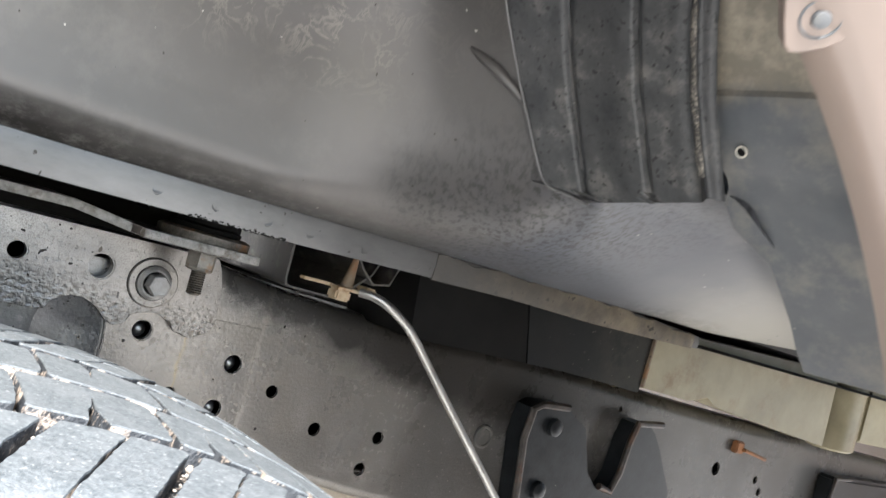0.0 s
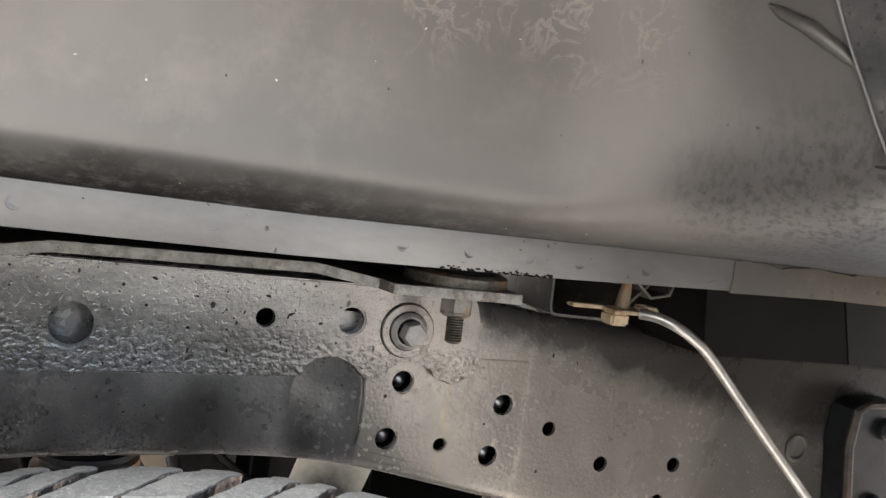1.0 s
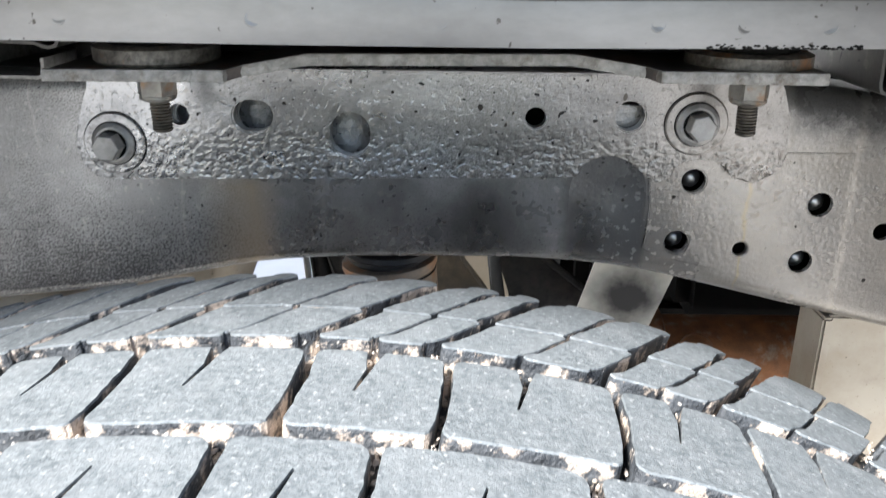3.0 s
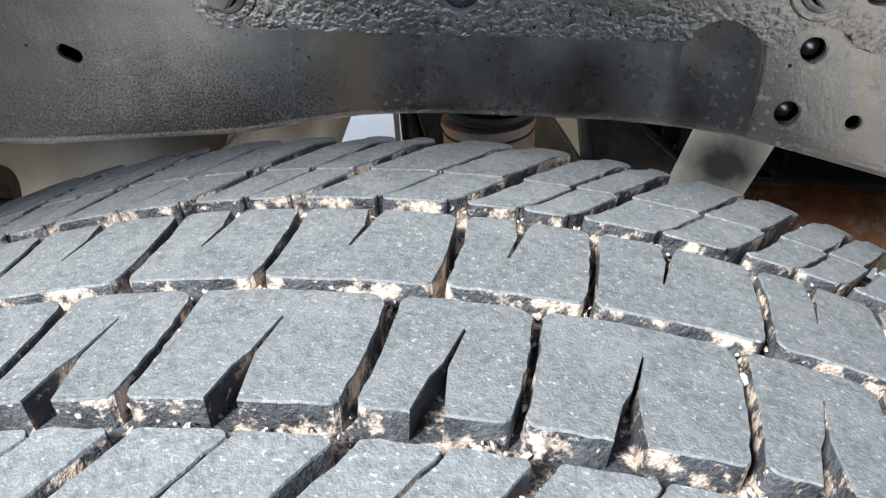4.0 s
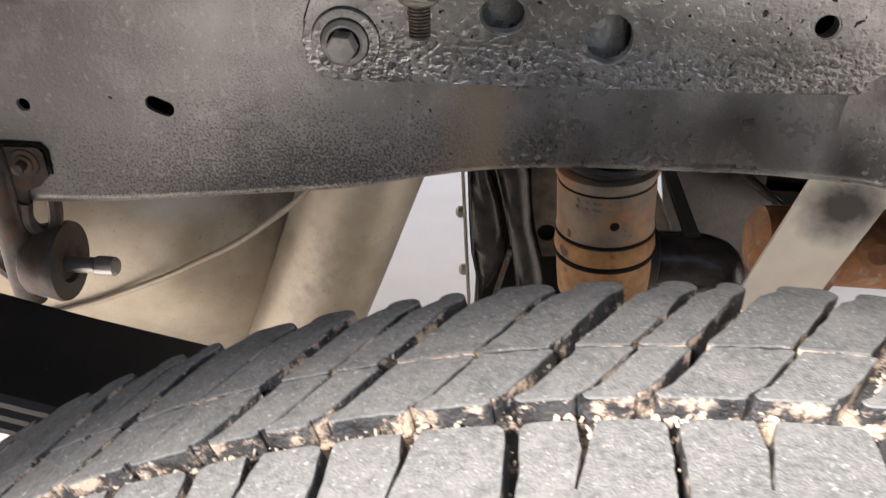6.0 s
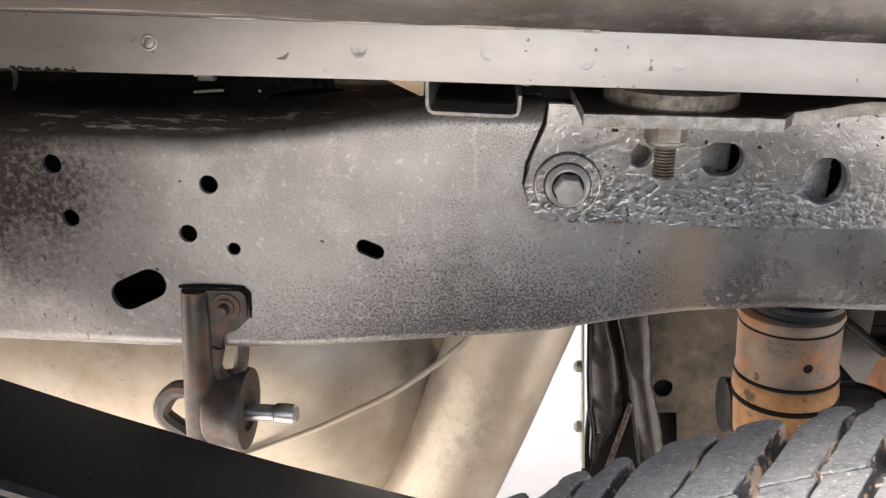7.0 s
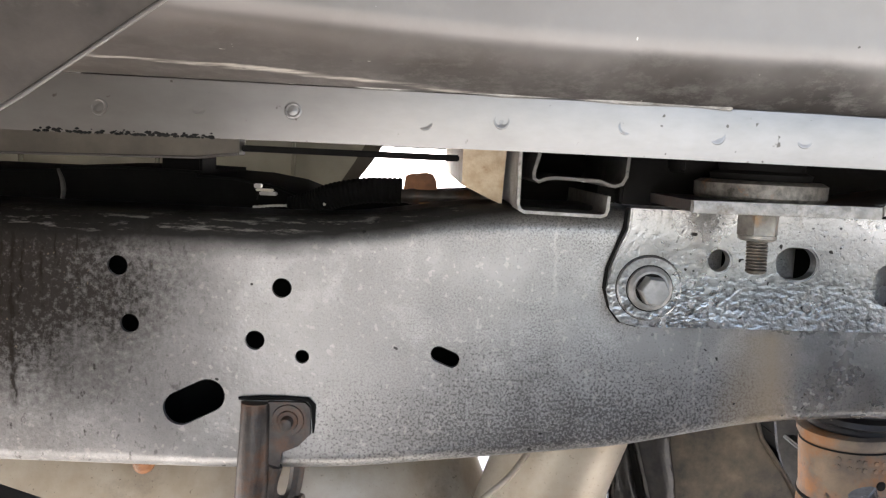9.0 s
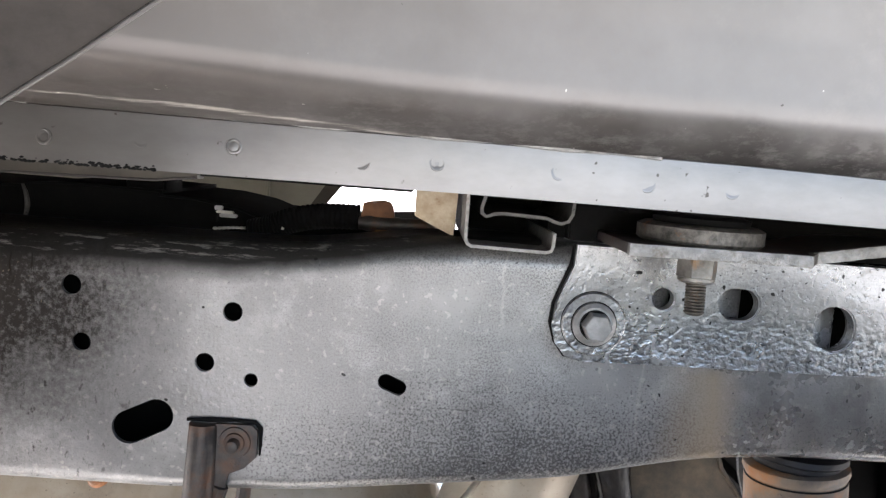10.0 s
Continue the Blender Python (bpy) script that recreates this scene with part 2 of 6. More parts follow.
    col = mixed(t, ramp(t, noise_at(t, geo, 120.0, 1.0, 0.4), 0.765, 0.785), col, (0.012, 0.011, 0.01))
    if lumps:
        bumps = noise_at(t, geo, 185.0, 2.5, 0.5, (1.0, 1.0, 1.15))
        # hollows between the lumps coloured darker, more so lower down
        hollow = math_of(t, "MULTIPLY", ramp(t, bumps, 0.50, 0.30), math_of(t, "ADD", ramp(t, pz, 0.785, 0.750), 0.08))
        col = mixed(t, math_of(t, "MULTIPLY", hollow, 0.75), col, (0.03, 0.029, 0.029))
        warm = math_of(t, "MULTIPLY", ramp(t, math_of(t, "ADD", px, math_of(t, "MULTIPLY", math_of(t, "SUBTRACT", broad, 0.5), 0.3)), 0.24, 0.44), 0.55)
        col = mixed(t, warm, col, (0.20, 0.165, 0.125))
        film = ramp(t, noise_at(t, geo, 17.0, 4.0, 0.6, (0.6, 1.0, 1.2)), 0.30, 0.76)
        col = mixed(t, math_of(t, "MULTIPLY", film, 0.62), col, (0.042, 0.042, 0.044))
    dots = math_of(t, "MULTIPLY", ramp(t, noise_at(t, geo, 210.0, 1.0, 0.4), 0.725, 0.745), math_of(t, "MULTIPLY", ramp(t, px, -0.02, 0.06), ramp(t, px, 0.46, 0.36)))
    col = mixed(t, dots, col, (0.012, 0.011, 0.011))
    t.links.new(col, b.inputs["Base Color"])
    rr = t.nodes.new("ShaderNodeMapRange")
    rr.inputs["To Min"].default_value, rr.inputs["To Max"].default_value = (0.22, 0.36) if lumps else (0.30, 0.50)
    t.links.new(cloud, rr.inputs["Value"])
    rough = math_of(t, "ADD", rr.outputs[0], math_of(t, "MULTIPLY", rough_up, 0.2))
    if not lumps:
        rough = math_of(t, "SUBTRACT", rough, math_of(t, "MAXIMUM", math_of(t, "MULTIPLY", wet, 0.15), math_of(t, "MULTIPLY", ramp(t, px, -0.06, 0.08), 0.12)))
        t.links.new(math_of(t, "MULTIPLY", wet, 0.8), b.inputs["Coat Weight"])
        b.inputs["Coat Roughness"].default_value, b.inputs["Coat IOR"].default_value = 0.22, 1.8
    t.links.new(rough, b.inputs["Roughness"])
    b.inputs["Metallic"].default_value = 0.75 if lumps else 0.5
    if not lumps:
        t.links.new(math_of(t, "ADD", math_of(t, "SUBTRACT", 0.5, math_of(t, "MULTIPLY", dirt_and_shade, 0.40)), math_of(t, "MULTIPLY", wet, 0.5)), b.inputs["Specular IOR Level"])
        t.links.new(math_of(t, "SUBTRACT", 0.5, math_of(t, "MULTIPLY", dirt_and_shade, 0.45)), b.inputs["Metallic"])
    layers = [(noise_at(t, geo, 300.0, 2.0, 0.5), 0.13 if lumps else 0.24, 0.0011), (noise_at(t, geo, 1100.0, 2.0, 0.6), 0.15, 0.0002)]
    if lumps:
        low = math_of(t, "ADD", ramp(t, math_of(t, "ADD", pz, math_of(t, "MULTIPLY", math_of(t, "SUBTRACT", broad, 0.5), 0.06)), 0.772, 0.746), 0.05)
        layers.append((math_of(t, "MULTIPLY", math_of(t, "SUBTRACT", noise_at(t, geo, 185.0, 2.5, 0.5, (1.0, 1.0, 1.15)), 0.5), low), lumps, 0.0014))
        pits = ramp(t, noise_at(t, geo, 260.0, 2.0, 0.5), 0.60, 0.70)
        layers.append((pits, 0.28, -0.0006))
        layers.append((noise_at(t, geo, 30.0, 2.0, 0.5), 0.12, 0.004))
    else:
        layers.append((noise_at(t, geo, 26.0, 3.0, 0.5), 0.12, 0.004))
    bumped(t, b, layers)
    return m


def wall_paint(name, dark, light):
    """Smooth glossy wheelhouse paint: pale scuffs high up, black grime and painted shade along the crease at its foot.
    """
    m, t, b, geo = nodes_of(name)
    px, py, pz = place_of(t, geo)
    broad = noise_at(t, geo, 4.0, 5.0, 0.6)
    col = mixed(t, ramp(t, broad, 0.36, 0.64), dark, light)
    col = mixed(t, math_of(t, "MULTIPLY", ramp(t, noise_at(t, geo, 9.0, 8.0, 0.75), 0.55, 0.85), 0.6), col, (0.30, 0.28, 0.255))
    squig = noise_at(t, geo, 42.0, 5.0, 0.65, None, 1.0)
    thin = math_of(t, "SUBTRACT", 1.0, ramp(t, math_of(t, "ABSOLUTE", math_of(t, "SUBTRACT", squig, 0.5), 0.0), 0.0, 0.045))
    zone = math_of(t, "MULTIPLY", math_of(t, "MULTIPLY", ramp(t, px, 0.24, 0.36), ramp(t, px, 0.54, 0.44)), ramp(t, pz, 0.955, 1.0))
    zone = math_of(t, "MULTIPLY", zone, ramp(t, noise_at(t, geo, 30.0, 4.0, 0.6), 0.42, 0.58))
    col = mixed(t, math_of(t, "MULTIPLY", math_of(t, "MULTIPLY", thin, zone), 0.6), col, (0.42, 0.385, 0.335))
    # black grime blobs plus the crease's dark reflection, both in the colour
    grime_and_shade = math_of(t, "MULTIPLY", ramp(t, noise_at(t, geo, 70.0, 7.0, 0.75, (1.0, 1.0, 1.8)), 0.36, 0.52), ramp(t, math_of(t, "ADD", pz, math_of(t, "MULTIPLY", noise_at(t, geo, 18.0, 4.0, 0.6), 0.03)), 0.908, 0.890))
    col = mixed(t, math_of(t, "MULTIPLY", grime_and_shade, 0.93), col, (0.015, 0.012, 0.010))
    # left end tinted darker brown, fading along x
    mud = math_of(t, "ADD", px, math_of(t, "MULTIPLY", math_of(t, "SUBTRACT", noise_at(t, geo, 10.0, 7.0, 0.7), 0.5), 0.35))
    col = mixed(t, math_of(t, "MULTIPLY", ramp(t, mud, 0.12, -0.22), 0.64), col, (0.060, 0.046, 0.037))
    fold = math_of(t, "SUBTRACT", py, math_of(t, "ADD", -0.158, math_of(t, "MULTIPLY", math_of(t, "ADD", px, 0.155), 0.26)))
    fold = math_of(t, "ADD", fold, math_of(t, "MULTIPLY", math_of(t, "SUBTRACT", noise_at(t, geo, 1.0, 5.0, 0.65, (22.0, 60.0, 30.0)), 0.5), 0.016))
    scuff = math_of(t, "MULTIPLY", ramp(t, math_of(t, "ABSOLUTE", fold, 0.0), 0.0042, 0.0010), math_of(t, "MULTIPLY", ramp(t, px, -0.33, -0.30), ramp(t, px, -0.09, -0.16)))
    scuff = math_of(t, "MULTIPLY", math_of(t, "MULTIPLY", scuff, ramp(t, pz, 0.90, 0.885)), ramp(t, noise_at(t, geo, 1.0, 5.0, 0.7, (25.0, 160.0, 90.0), 0.4), 0.36, 0.56))
    col = mixed(t, math_of(t, "MULTIPLY", scuff, 0.9), col, (0.56, 0.52, 0.46))
    spread = math_of(t, "MULTIPLY", math_of(t, "SUBTRACT", noise_at(t, geo, 11.0, 5.0, 0.65), 0.5), 0.16)
    end = math_of(t, "MULTIPLY", ramp(t, math_of(t, "ADD", px, spread), 0.50, 0.60), ramp(t, math_of(t, "ADD", pz, spread), 1.0, 0.93))
    end = math_of(t, "MULTIPLY", end, ramp(t, math_of(t, "ADD", px, spread), 0.82, 0.68))
    over = math_of(t, "MULTIPLY", ramp(t, math_of(t, "ADD", px, spread), 0.47, 0.57), ramp(t, math_of(t, "ADD", px, spread), 0.98, 0.78))
    col = mixed(t, math_of(t, "MULTIPLY", over, 0.50), col, (0.062, 0.064, 0.070))
    high = math_of(t, "MULTIPLY", ramp(t, math_of(t, "ADD", px, spread), 0.20, 0.48), ramp(t, math_of(t, "ADD", px, spread), 0.78, 0.60))
    col = mixed(t, math_of(t, "MULTIPLY", high, 0.60), col, (0.072, 0.067, 0.064))
    slate = math_of(t, "MULTIPLY", ramp(t, math_of(t, "ADD", px, spread), 0.56, 0.64), ramp(t, math_of(t, "ADD", px, math_of(t, "MULTIPLY", spread, 0.5)), 1.02, 0.82))
    slate = math_of(t, "MULTIPLY", slate, ramp(t, math_of(t, "ADD", pz, math_of(t, "MULTIPLY", spread, 0.5)), 0.975, 0.95))
    col = mixed(t, math_of(t, "MULTIPLY", slate, 0.80), col, (0.074, 0.079, 0.093))
    streaks = math_of(t, "MULTIPLY", ramp(t, noise_at(t, geo, 1.0, 6.0, 0.7, (190.0, 190.0, 70.0)), 0.48, 0.60), end)
    # pale highlight on the bulge's far end put into the colour
    col = mixed(t, math_of(t, "MULTIPLY", ramp(t, math_of(t, "ADD", px, spread), 0.88, 1.10), 0.65), col, (0.235, 0.217, 0.172))
    col = mixed(t, streaks, col, (0.03, 0.029, 0.028))
    col = mixed(t, ramp(t, noise_at(t, geo, 170.0, 1.0, 0.4), 0.80, 0.81), col, (0.04, 0.035, 0.03))
    col = mixed(t, ramp(t, noise_at(t, geo, 160.0, 1.0, 0.4), 0.80, 0.815), col, (0.5, 0.47, 0.43))
    t.links.new(col, b.inputs["Base Color"])
    rr = t.nodes.new("ShaderNodeMapRange")
    rr.inputs["To Min"].default_value, rr.inputs["To Max"].default_value = 0.32, 0.50
    t.links.new(broad, rr.inputs["Value"])
    t.links.new(rr.outputs[0], b.inputs["Roughness"])
    dull = math_of(t, "MAXIMUM", slate, math_of(t, "MULTIPLY", high, 0.4))
    t.links.new(math_of(t, "SUBTRACT", 0.55, math_of(t, "MULTIPLY", dull, 0.40)), b.inputs["Metallic"])
    t.links.new(math_of(t, "SUBTRACT", 0.8, math_of(t, "MULTIPLY", dull, 0.55)), b.inputs["Specular IOR Level"])
    bumped(t, b, [(noise_at(t, geo, 500.0, 2.0, 0.6), 0.06, 0.0003), (noise_at(t, geo, 14.0, 2.0, 0.5), 0.08, 0.004)])
    return m


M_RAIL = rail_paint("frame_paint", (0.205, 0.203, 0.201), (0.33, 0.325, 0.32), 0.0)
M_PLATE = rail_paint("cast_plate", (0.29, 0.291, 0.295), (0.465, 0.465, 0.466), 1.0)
M_WORN = surface("worn_bare_edge", (0.15, 0.143, 0.132), (0.30, 0.29, 0.272), (0.35, 0.6), 0.3, 130.0, 300.0, 0.7, 0.0015, dust=(0.085, 0.065, 0.045), dust_at=(0.55, 0.68), dust_scale=45.0)
M_STRIP = surface("galvanised_strip", (0.150, 0.148, 0.146), (0.227, 0.224, 0.220), (0.28, 0.48), 0.6, 9.0, 500.0, 0.12, 0.0004, stretch=(1, 1, 2.5),
                  dust=(0.42, 0.40, 0.37), dust_at=(0.66, 0.85), dust_scale=40.0, specks=(0.06, 0.055, 0.05), speck_at=(0.72, 0.76), speck_scale=170.0, film=(((0.085, 0.071, 0.056), 0.02, -0.34, 0.55), ((0.075, 0.072, 0.070), 0.36, 0.70, 0.55)))
M_HOUSE = wall_paint("wheelhouse_paint", (0.135, 0.128, 0.122), (0.20, 0.19, 0.182))
M_BLACK = surface("black_plastic", (0.010, 0.010, 0.011), (0.022, 0.022, 0.023), (0.35, 0.55), 0.0, 15.0, 400.0, 0.2, 0.0005,
                  specks=(0.2, 0.18, 0.16), speck_at=(0.76, 0.78), speck_scale=260.0)
M_GRIMY = surface("grimy_tan", (0.042, 0.036, 0.027), (0.088, 0.077, 0.058), (0.5, 0.7), 0.0, 12.0, 300.0, 0.2, 0.0005, dust=(0.04, 0.035, 0.03), dust_at=(0.55, 0.75), dust_scale=30.0)
M_OLIVE = surface("olive_cream_primer", (0.19, 0.163, 0.098), (0.30, 0.265, 0.172), (0.35, 0.55), 0.0, 9.0, 300.0, 0.1, 0.0004, dust=(0.15, 0.085, 0.035), dust_at=(0.54, 0.78), dust_scale=14.0)
# olive with dark patches, tinted near-black toward the front
M_OLDOLIVE = surface("dark_olive", (0.006, 0.006, 0.006), (0.034, 0.032, 0.025), (0.35, 0.6), 0.0, 9.0, 300.0, 0.2, 0.0005, dust=(0.012, 0.012, 0.011), dust_at=(0.50, 0.62), dust_scale=22.0, specks=(0.22, 0.20, 0.16), speck_at=(0.72, 0.76), speck_scale=160.0, film=(((0.006, 0.0065, 0.007), 1.02, 0.86, 0.95),))
M_HANGER = surface("black_hanger_paint", (0.005, 0.006, 0.007), (0.016, 0.018, 0.020), (0.25, 0.45), 0.0, 40.0, 350.0, 0.35, 0.0006, specks=(0.22, 0.21, 0.19), speck_at=(0.76, 0.79), speck_scale=240.0)
M_HANGER.node_tree.nodes["Principled BSDF"].inputs["Specular IOR Level"].default_value = 0.25
M_ARM = surface("dark_rusted_arm", (0.022, 0.019, 0.018), (0.080, 0.068, 0.060), (0.35, 0.6), 0.3, 45.0, 400.0, 0.5, 0.0006, dust=(0.095, 0.04, 0.017), dust_at=(0.50, 0.68), dust_scale=40.0)
M_GLOSS = surface("glossy_black_paint", (0.012, 0.012, 0.013), (0.04, 0.037, 0.034), (0.15, 0.32), 0.0, 40.0, 300.0, 0.35, 0.0008, dust=(0.06, 0.054, 0.048), dust_at=(0.64, 0.8), dust_scale=60.0)
# floor coloured dark to put the gap and its reflection in shade
M_FLOOR = surface("dark_bed_underside", (0.03, 0.026, 0.022), (0.065, 0.055, 0.045), (0.6, 0.8), 0.0, 10.0, 300.0, 0.2, 0.0006, dust=(0.03, 0.027, 0.024), dust_at=(0.5, 0.7), dust_scale=20.0)
# near-black for grime, black parts and for shade in gaps and recesses
M_NEARBLACK = surface("matt_near_black", (0.003, 0.003, 0.003), (0.008, 0.0075, 0.007), (0.7, 0.9), 0.0, 18.0, 300.0, 0.3, 0.0006)
M_NUT = surface("grimy_rusty_nut", (0.03, 0.027, 0.023), (0.12, 0.105, 0.085), (0.35, 0.6), 0.5, 90.0, 500.0, 0.5, 0.0005, dust=(0.16, 0.075, 0.03), dust_at=(0.58, 0.7), dust_scale=120.0)
M_NUTFACE = surface("half_rusty_nut", (0.075, 0.068, 0.058), (0.22, 0.21, 0.19), (0.3, 0.5), 0.4, 60.0, 500.0, 0.4, 0.0005, dust=(0.17, 0.10, 0.05), dust_at=(0.53, 0.62), dust_scale=38.0)
M_NEARBLACK.node_tree.nodes["Principled BSDF"].inputs["Specular IOR Level"].default_value = 0.12
M_OLDOLIVE.node_tree.nodes["Principled BSDF"].inputs["Specular IOR Level"].default_value = 0.15
for m_dark in (M_GLOSS, M_BLACK):
    m_dark.node_tree.nodes["Principled BSDF"].inputs["Specular IOR Level"].default_value = 0.3
M_SLATE = surface("slate_liner", (0.075, 0.082, 0.090), (0.125, 0.128, 0.130), (0.4, 0.6), 0.0, 9.0, 400.0, 0.2, 0.0004,
                  dust=(0.23, 0.215, 0.18), dust_at=(0.48, 0.75), dust_scale=14.0, specks=(0.3, 0.28, 0.25), speck_at=(0.78, 0.80), speck_scale=140.0)
slate_t = M_SLATE.node_tree
slate_b = slate_t.nodes["Principled BSDF"]
slate_g = slate_t.nodes.new("ShaderNodeNewGeometry")
slate_z = math_of(slate_t, "ADD", place_of(slate_t, slate_g)[2], math_of(slate_t, "MULTIPLY", math_of(slate_t, "SUBTRACT", noise_at(slate_t, slate_g, 40.0, 6.0, 0.7), 0.5), 0.03))
slate_old = slate_b.inputs["Base Color"].links[0].from_socket
slate_t.links.new(mixed(slate_t, math_of(slate_t, "MULTIPLY", ramp(slate_t, slate_z, 1.006, 1.022), 0.85), slate_old, mixed(slate_t, ramp(slate_t, noise_at(slate_t, slate_g, 26.0, 7.0, 0.7), 0.42, 0.62), (0.18, 0.158, 0.12), (0.36, 0.315, 0.24))), slate_b.inputs["Base Color"])
M_CREAM = surface("faded_cream", (0.50, 0.47, 0.40), (0.64, 0.61, 0.53), (0.45, 0.65), 0.0, 9.0, 300.0, 0.1, 0.0004, dust=(0.10, 0.09, 0.08), dust_at=(0.60, 0.78), dust_scale=14.0)
M_MOTTLE = surface("mottled_dark_liner", (0.022, 0.023, 0.024), (0.055, 0.055, 0.054), (0.35, 0.55), 0.0, 30.0, 350.0, 0.4, 0.0008, dust=(0.15, 0.14, 0.125), dust_at=(0.54, 0.80), dust_scale=30.0, specks=(0.01, 0.01, 0.01), speck_at=(0.62, 0.68), speck_scale=260.0, bigbump=0.35)
M_CUSHION = surface("worn_cushion_steel", (0.036, 0.033, 0.028), (0.165, 0.152, 0.134), (0.4, 0.65), 0.3, 190.0, 400.0, 0.5, 0.0008, dust=(0.20, 0.095, 0.035), dust_at=(0.56, 0.68), dust_scale=50.0)
M_WHITE = surface("matt_white", (0.84, 0.83, 0.80), (0.90, 0.89, 0.87), (0.8, 0.95), 0.0, 2.0, 40.0, 0.3, 0.002)
M_ENDLINER = surface("grimy_end_liner", (0.018, 0.015, 0.013), (0.042, 0.036, 0.031), (0.55, 0.75), 0.0, 25.0, 350.0, 0.3, 0.0006, dust=(0.11, 0.095, 0.08), dust_at=(0.58, 0.82), dust_scale=30.0)
M_ENDLINER.node_tree.nodes["Principled BSDF"].inputs["Specular IOR Level"].default_value = 0.2
M_SPECK = surface("speckled_ridge", (0.02, 0.019, 0.018), (0.06, 0.055, 0.05), (0.55, 0.8), 0.0, 60.0, 400.0, 0.5, 0.0008, dust=(0.30, 0.27, 0.225), dust_at=(0.46, 0.64), dust_scale=420.0)
M_LIP = surface("dirty_tan_lip", (0.075, 0.062, 0.046), (0.18, 0.148, 0.105), (0.45, 0.7), 0.1, 30.0, 300.0, 0.4, 0.0008, dust=(0.36, 0.30, 0.225), dust_at=(0.57, 0.74), dust_scale=24.0, specks=(0.03, 0.025, 0.02), speck_at=(0.66, 0.72), speck_scale=120.0, film=(((0.055, 0.052, 0.049), 0.88, 0.66, 0.92),))
M_LINER = surface("dusty_liner", (0.032, 0.032, 0.032), (0.085, 0.079, 0.07), (0.4, 0.65), 0.0, 12.0, 350.0, 0.3, 0.0006,
                  dust=(0.19, 0.175, 0.155), dust_at=(0.52, 0.75), dust_scale=38.0, specks=(0.015, 0.015, 0.015), speck_at=(0.68, 0.71), speck_scale=200.0)
M_BEIGE = surface("dusty_beige_metal", (0.38, 0.31, 0.22), (0.52, 0.45, 0.35), (0.35, 0.55), 0.25, 6.0, 300.0, 0.15, 0.0005,
                  dust=(0.22, 0.19, 0.15), dust_at=(0.6, 0.8), dust_scale=18.0, specks=(0.15, 0.12, 0.1), speck_at=(0.72, 0.76), speck_scale=180.0)
M_PIPE = surface("dusty_exhaust", (0.27, 0.222, 0.16), (0.41, 0.37, 0.305), (0.32, 0.52), 0.35, 9.0, 300.0, 0.25, 0.0006,
                 dust=(0.13, 0.112, 0.094), dust_at=(0.56, 0.74), dust_scale=7.0, specks=(0.17, 0.135, 0.10), speck_at=(0.66, 0.78), speck_scale=330.0)
M_PALE = surface("pale_primer", (0.22, 0.215, 0.17), (0.30, 0.29, 0.235), (0.4, 0.6), 0.0, 8.0, 300.0, 0.1, 0.0004,
                 dust=(0.3, 0.17, 0.08), dust_at=(0.66, 0.8), dust_scale=16.0)
M_STEEL = surface("bare_steel", (0.30, 0.295, 0.285), (0.45, 0.44, 0.42), (0.25, 0.45), 0.9, 30.0, 400.0, 0.2, 0.0004)
M_BOLT = surface("dull_zinc", (0.17, 0.167, 0.162), (0.34, 0.33, 0.32), (0.35, 0.55), 0.4, 60.0, 500.0, 0.4, 0.0004)
M_RUST = surface("rusted_iron", (0.13, 0.055, 0.025), (0.30, 0.13, 0.05), (0.6, 0.85), 0.1, 30.0, 250.0, 0.5, 0.001,
                 dust=(0.30, 0.25, 0.2), dust_at=(0.55, 0.7), dust_scale=40.0)
M_CLIP = surface("tan_rusty_clip", (0.34, 0.255, 0.16), (0.50, 0.41, 0.29), (0.5, 0.7), 0.2, 90.0, 400.0, 0.4, 0.0006, dust=(0.22, 0.11, 0.045), dust_at=(0.55, 0.68), dust_scale=70.0)
M_ORANGE = surface("orange_rust", (0.17, 0.075, 0.025), (0.38, 0.20, 0.075), (0.6, 0.85), 0.0, 35.0, 250.0, 0.5, 0.0008, dust=(0.07, 0.045, 0.03), dust_at=(0.55, 0.65), dust_scale=45.0)
M_RUSTGREY = surface("half_rusted_cup", (0.095, 0.084, 0.074), (0.25, 0.185, 0.125), (0.45, 0.75), 0.15, 22.0, 250.0, 0.5, 0.0009,
                     dust=(0.29, 0.125, 0.042), dust_at=(0.47, 0.66), dust_scale=24.0, specks=(0.04, 0.028, 0.02), speck_at=(0.66, 0.74), speck_scale=90.0)
M_TAN = surface("tan_body_paint", (0.195, 0.152, 0.127), (0.22, 0.172, 0.145), (0.25, 0.35), 0.0, 3.0, 500.0, 0.03, 0.0002)
M_RUBBER = surface("tyre_rubber", (0.092, 0.104, 0.111), (0.185, 0.202, 0.210), (0.55, 0.75), 0.0, 420.0, 1100.0, 0.55, 0.0008,
                   specks=(0.36, 0.37, 0.37), speck_at=(0.62, 0.76), speck_scale=640.0, dust=(0.21, 0.222, 0.228), dust_at=(0.47, 0.80), dust_scale=70.0)
# grooves coloured darker than the tread blocks, with pale mud
M_GROOVE = surface("dark_muddy_groove", (0.010, 0.012, 0.015), (0.060, 0.066, 0.073), (0.45, 0.7), 0.0, 90.0, 600.0, 0.8, 0.0015,
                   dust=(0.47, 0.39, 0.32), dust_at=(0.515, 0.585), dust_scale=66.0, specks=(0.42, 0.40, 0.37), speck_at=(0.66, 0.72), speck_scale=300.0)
M_CONCRETE = surface("concrete", (0.64, 0.615, 0.57), (0.76, 0.735, 0.69), (0.8, 0.95), 0.0, 1.5, 60.0, 0.3, 0.002)
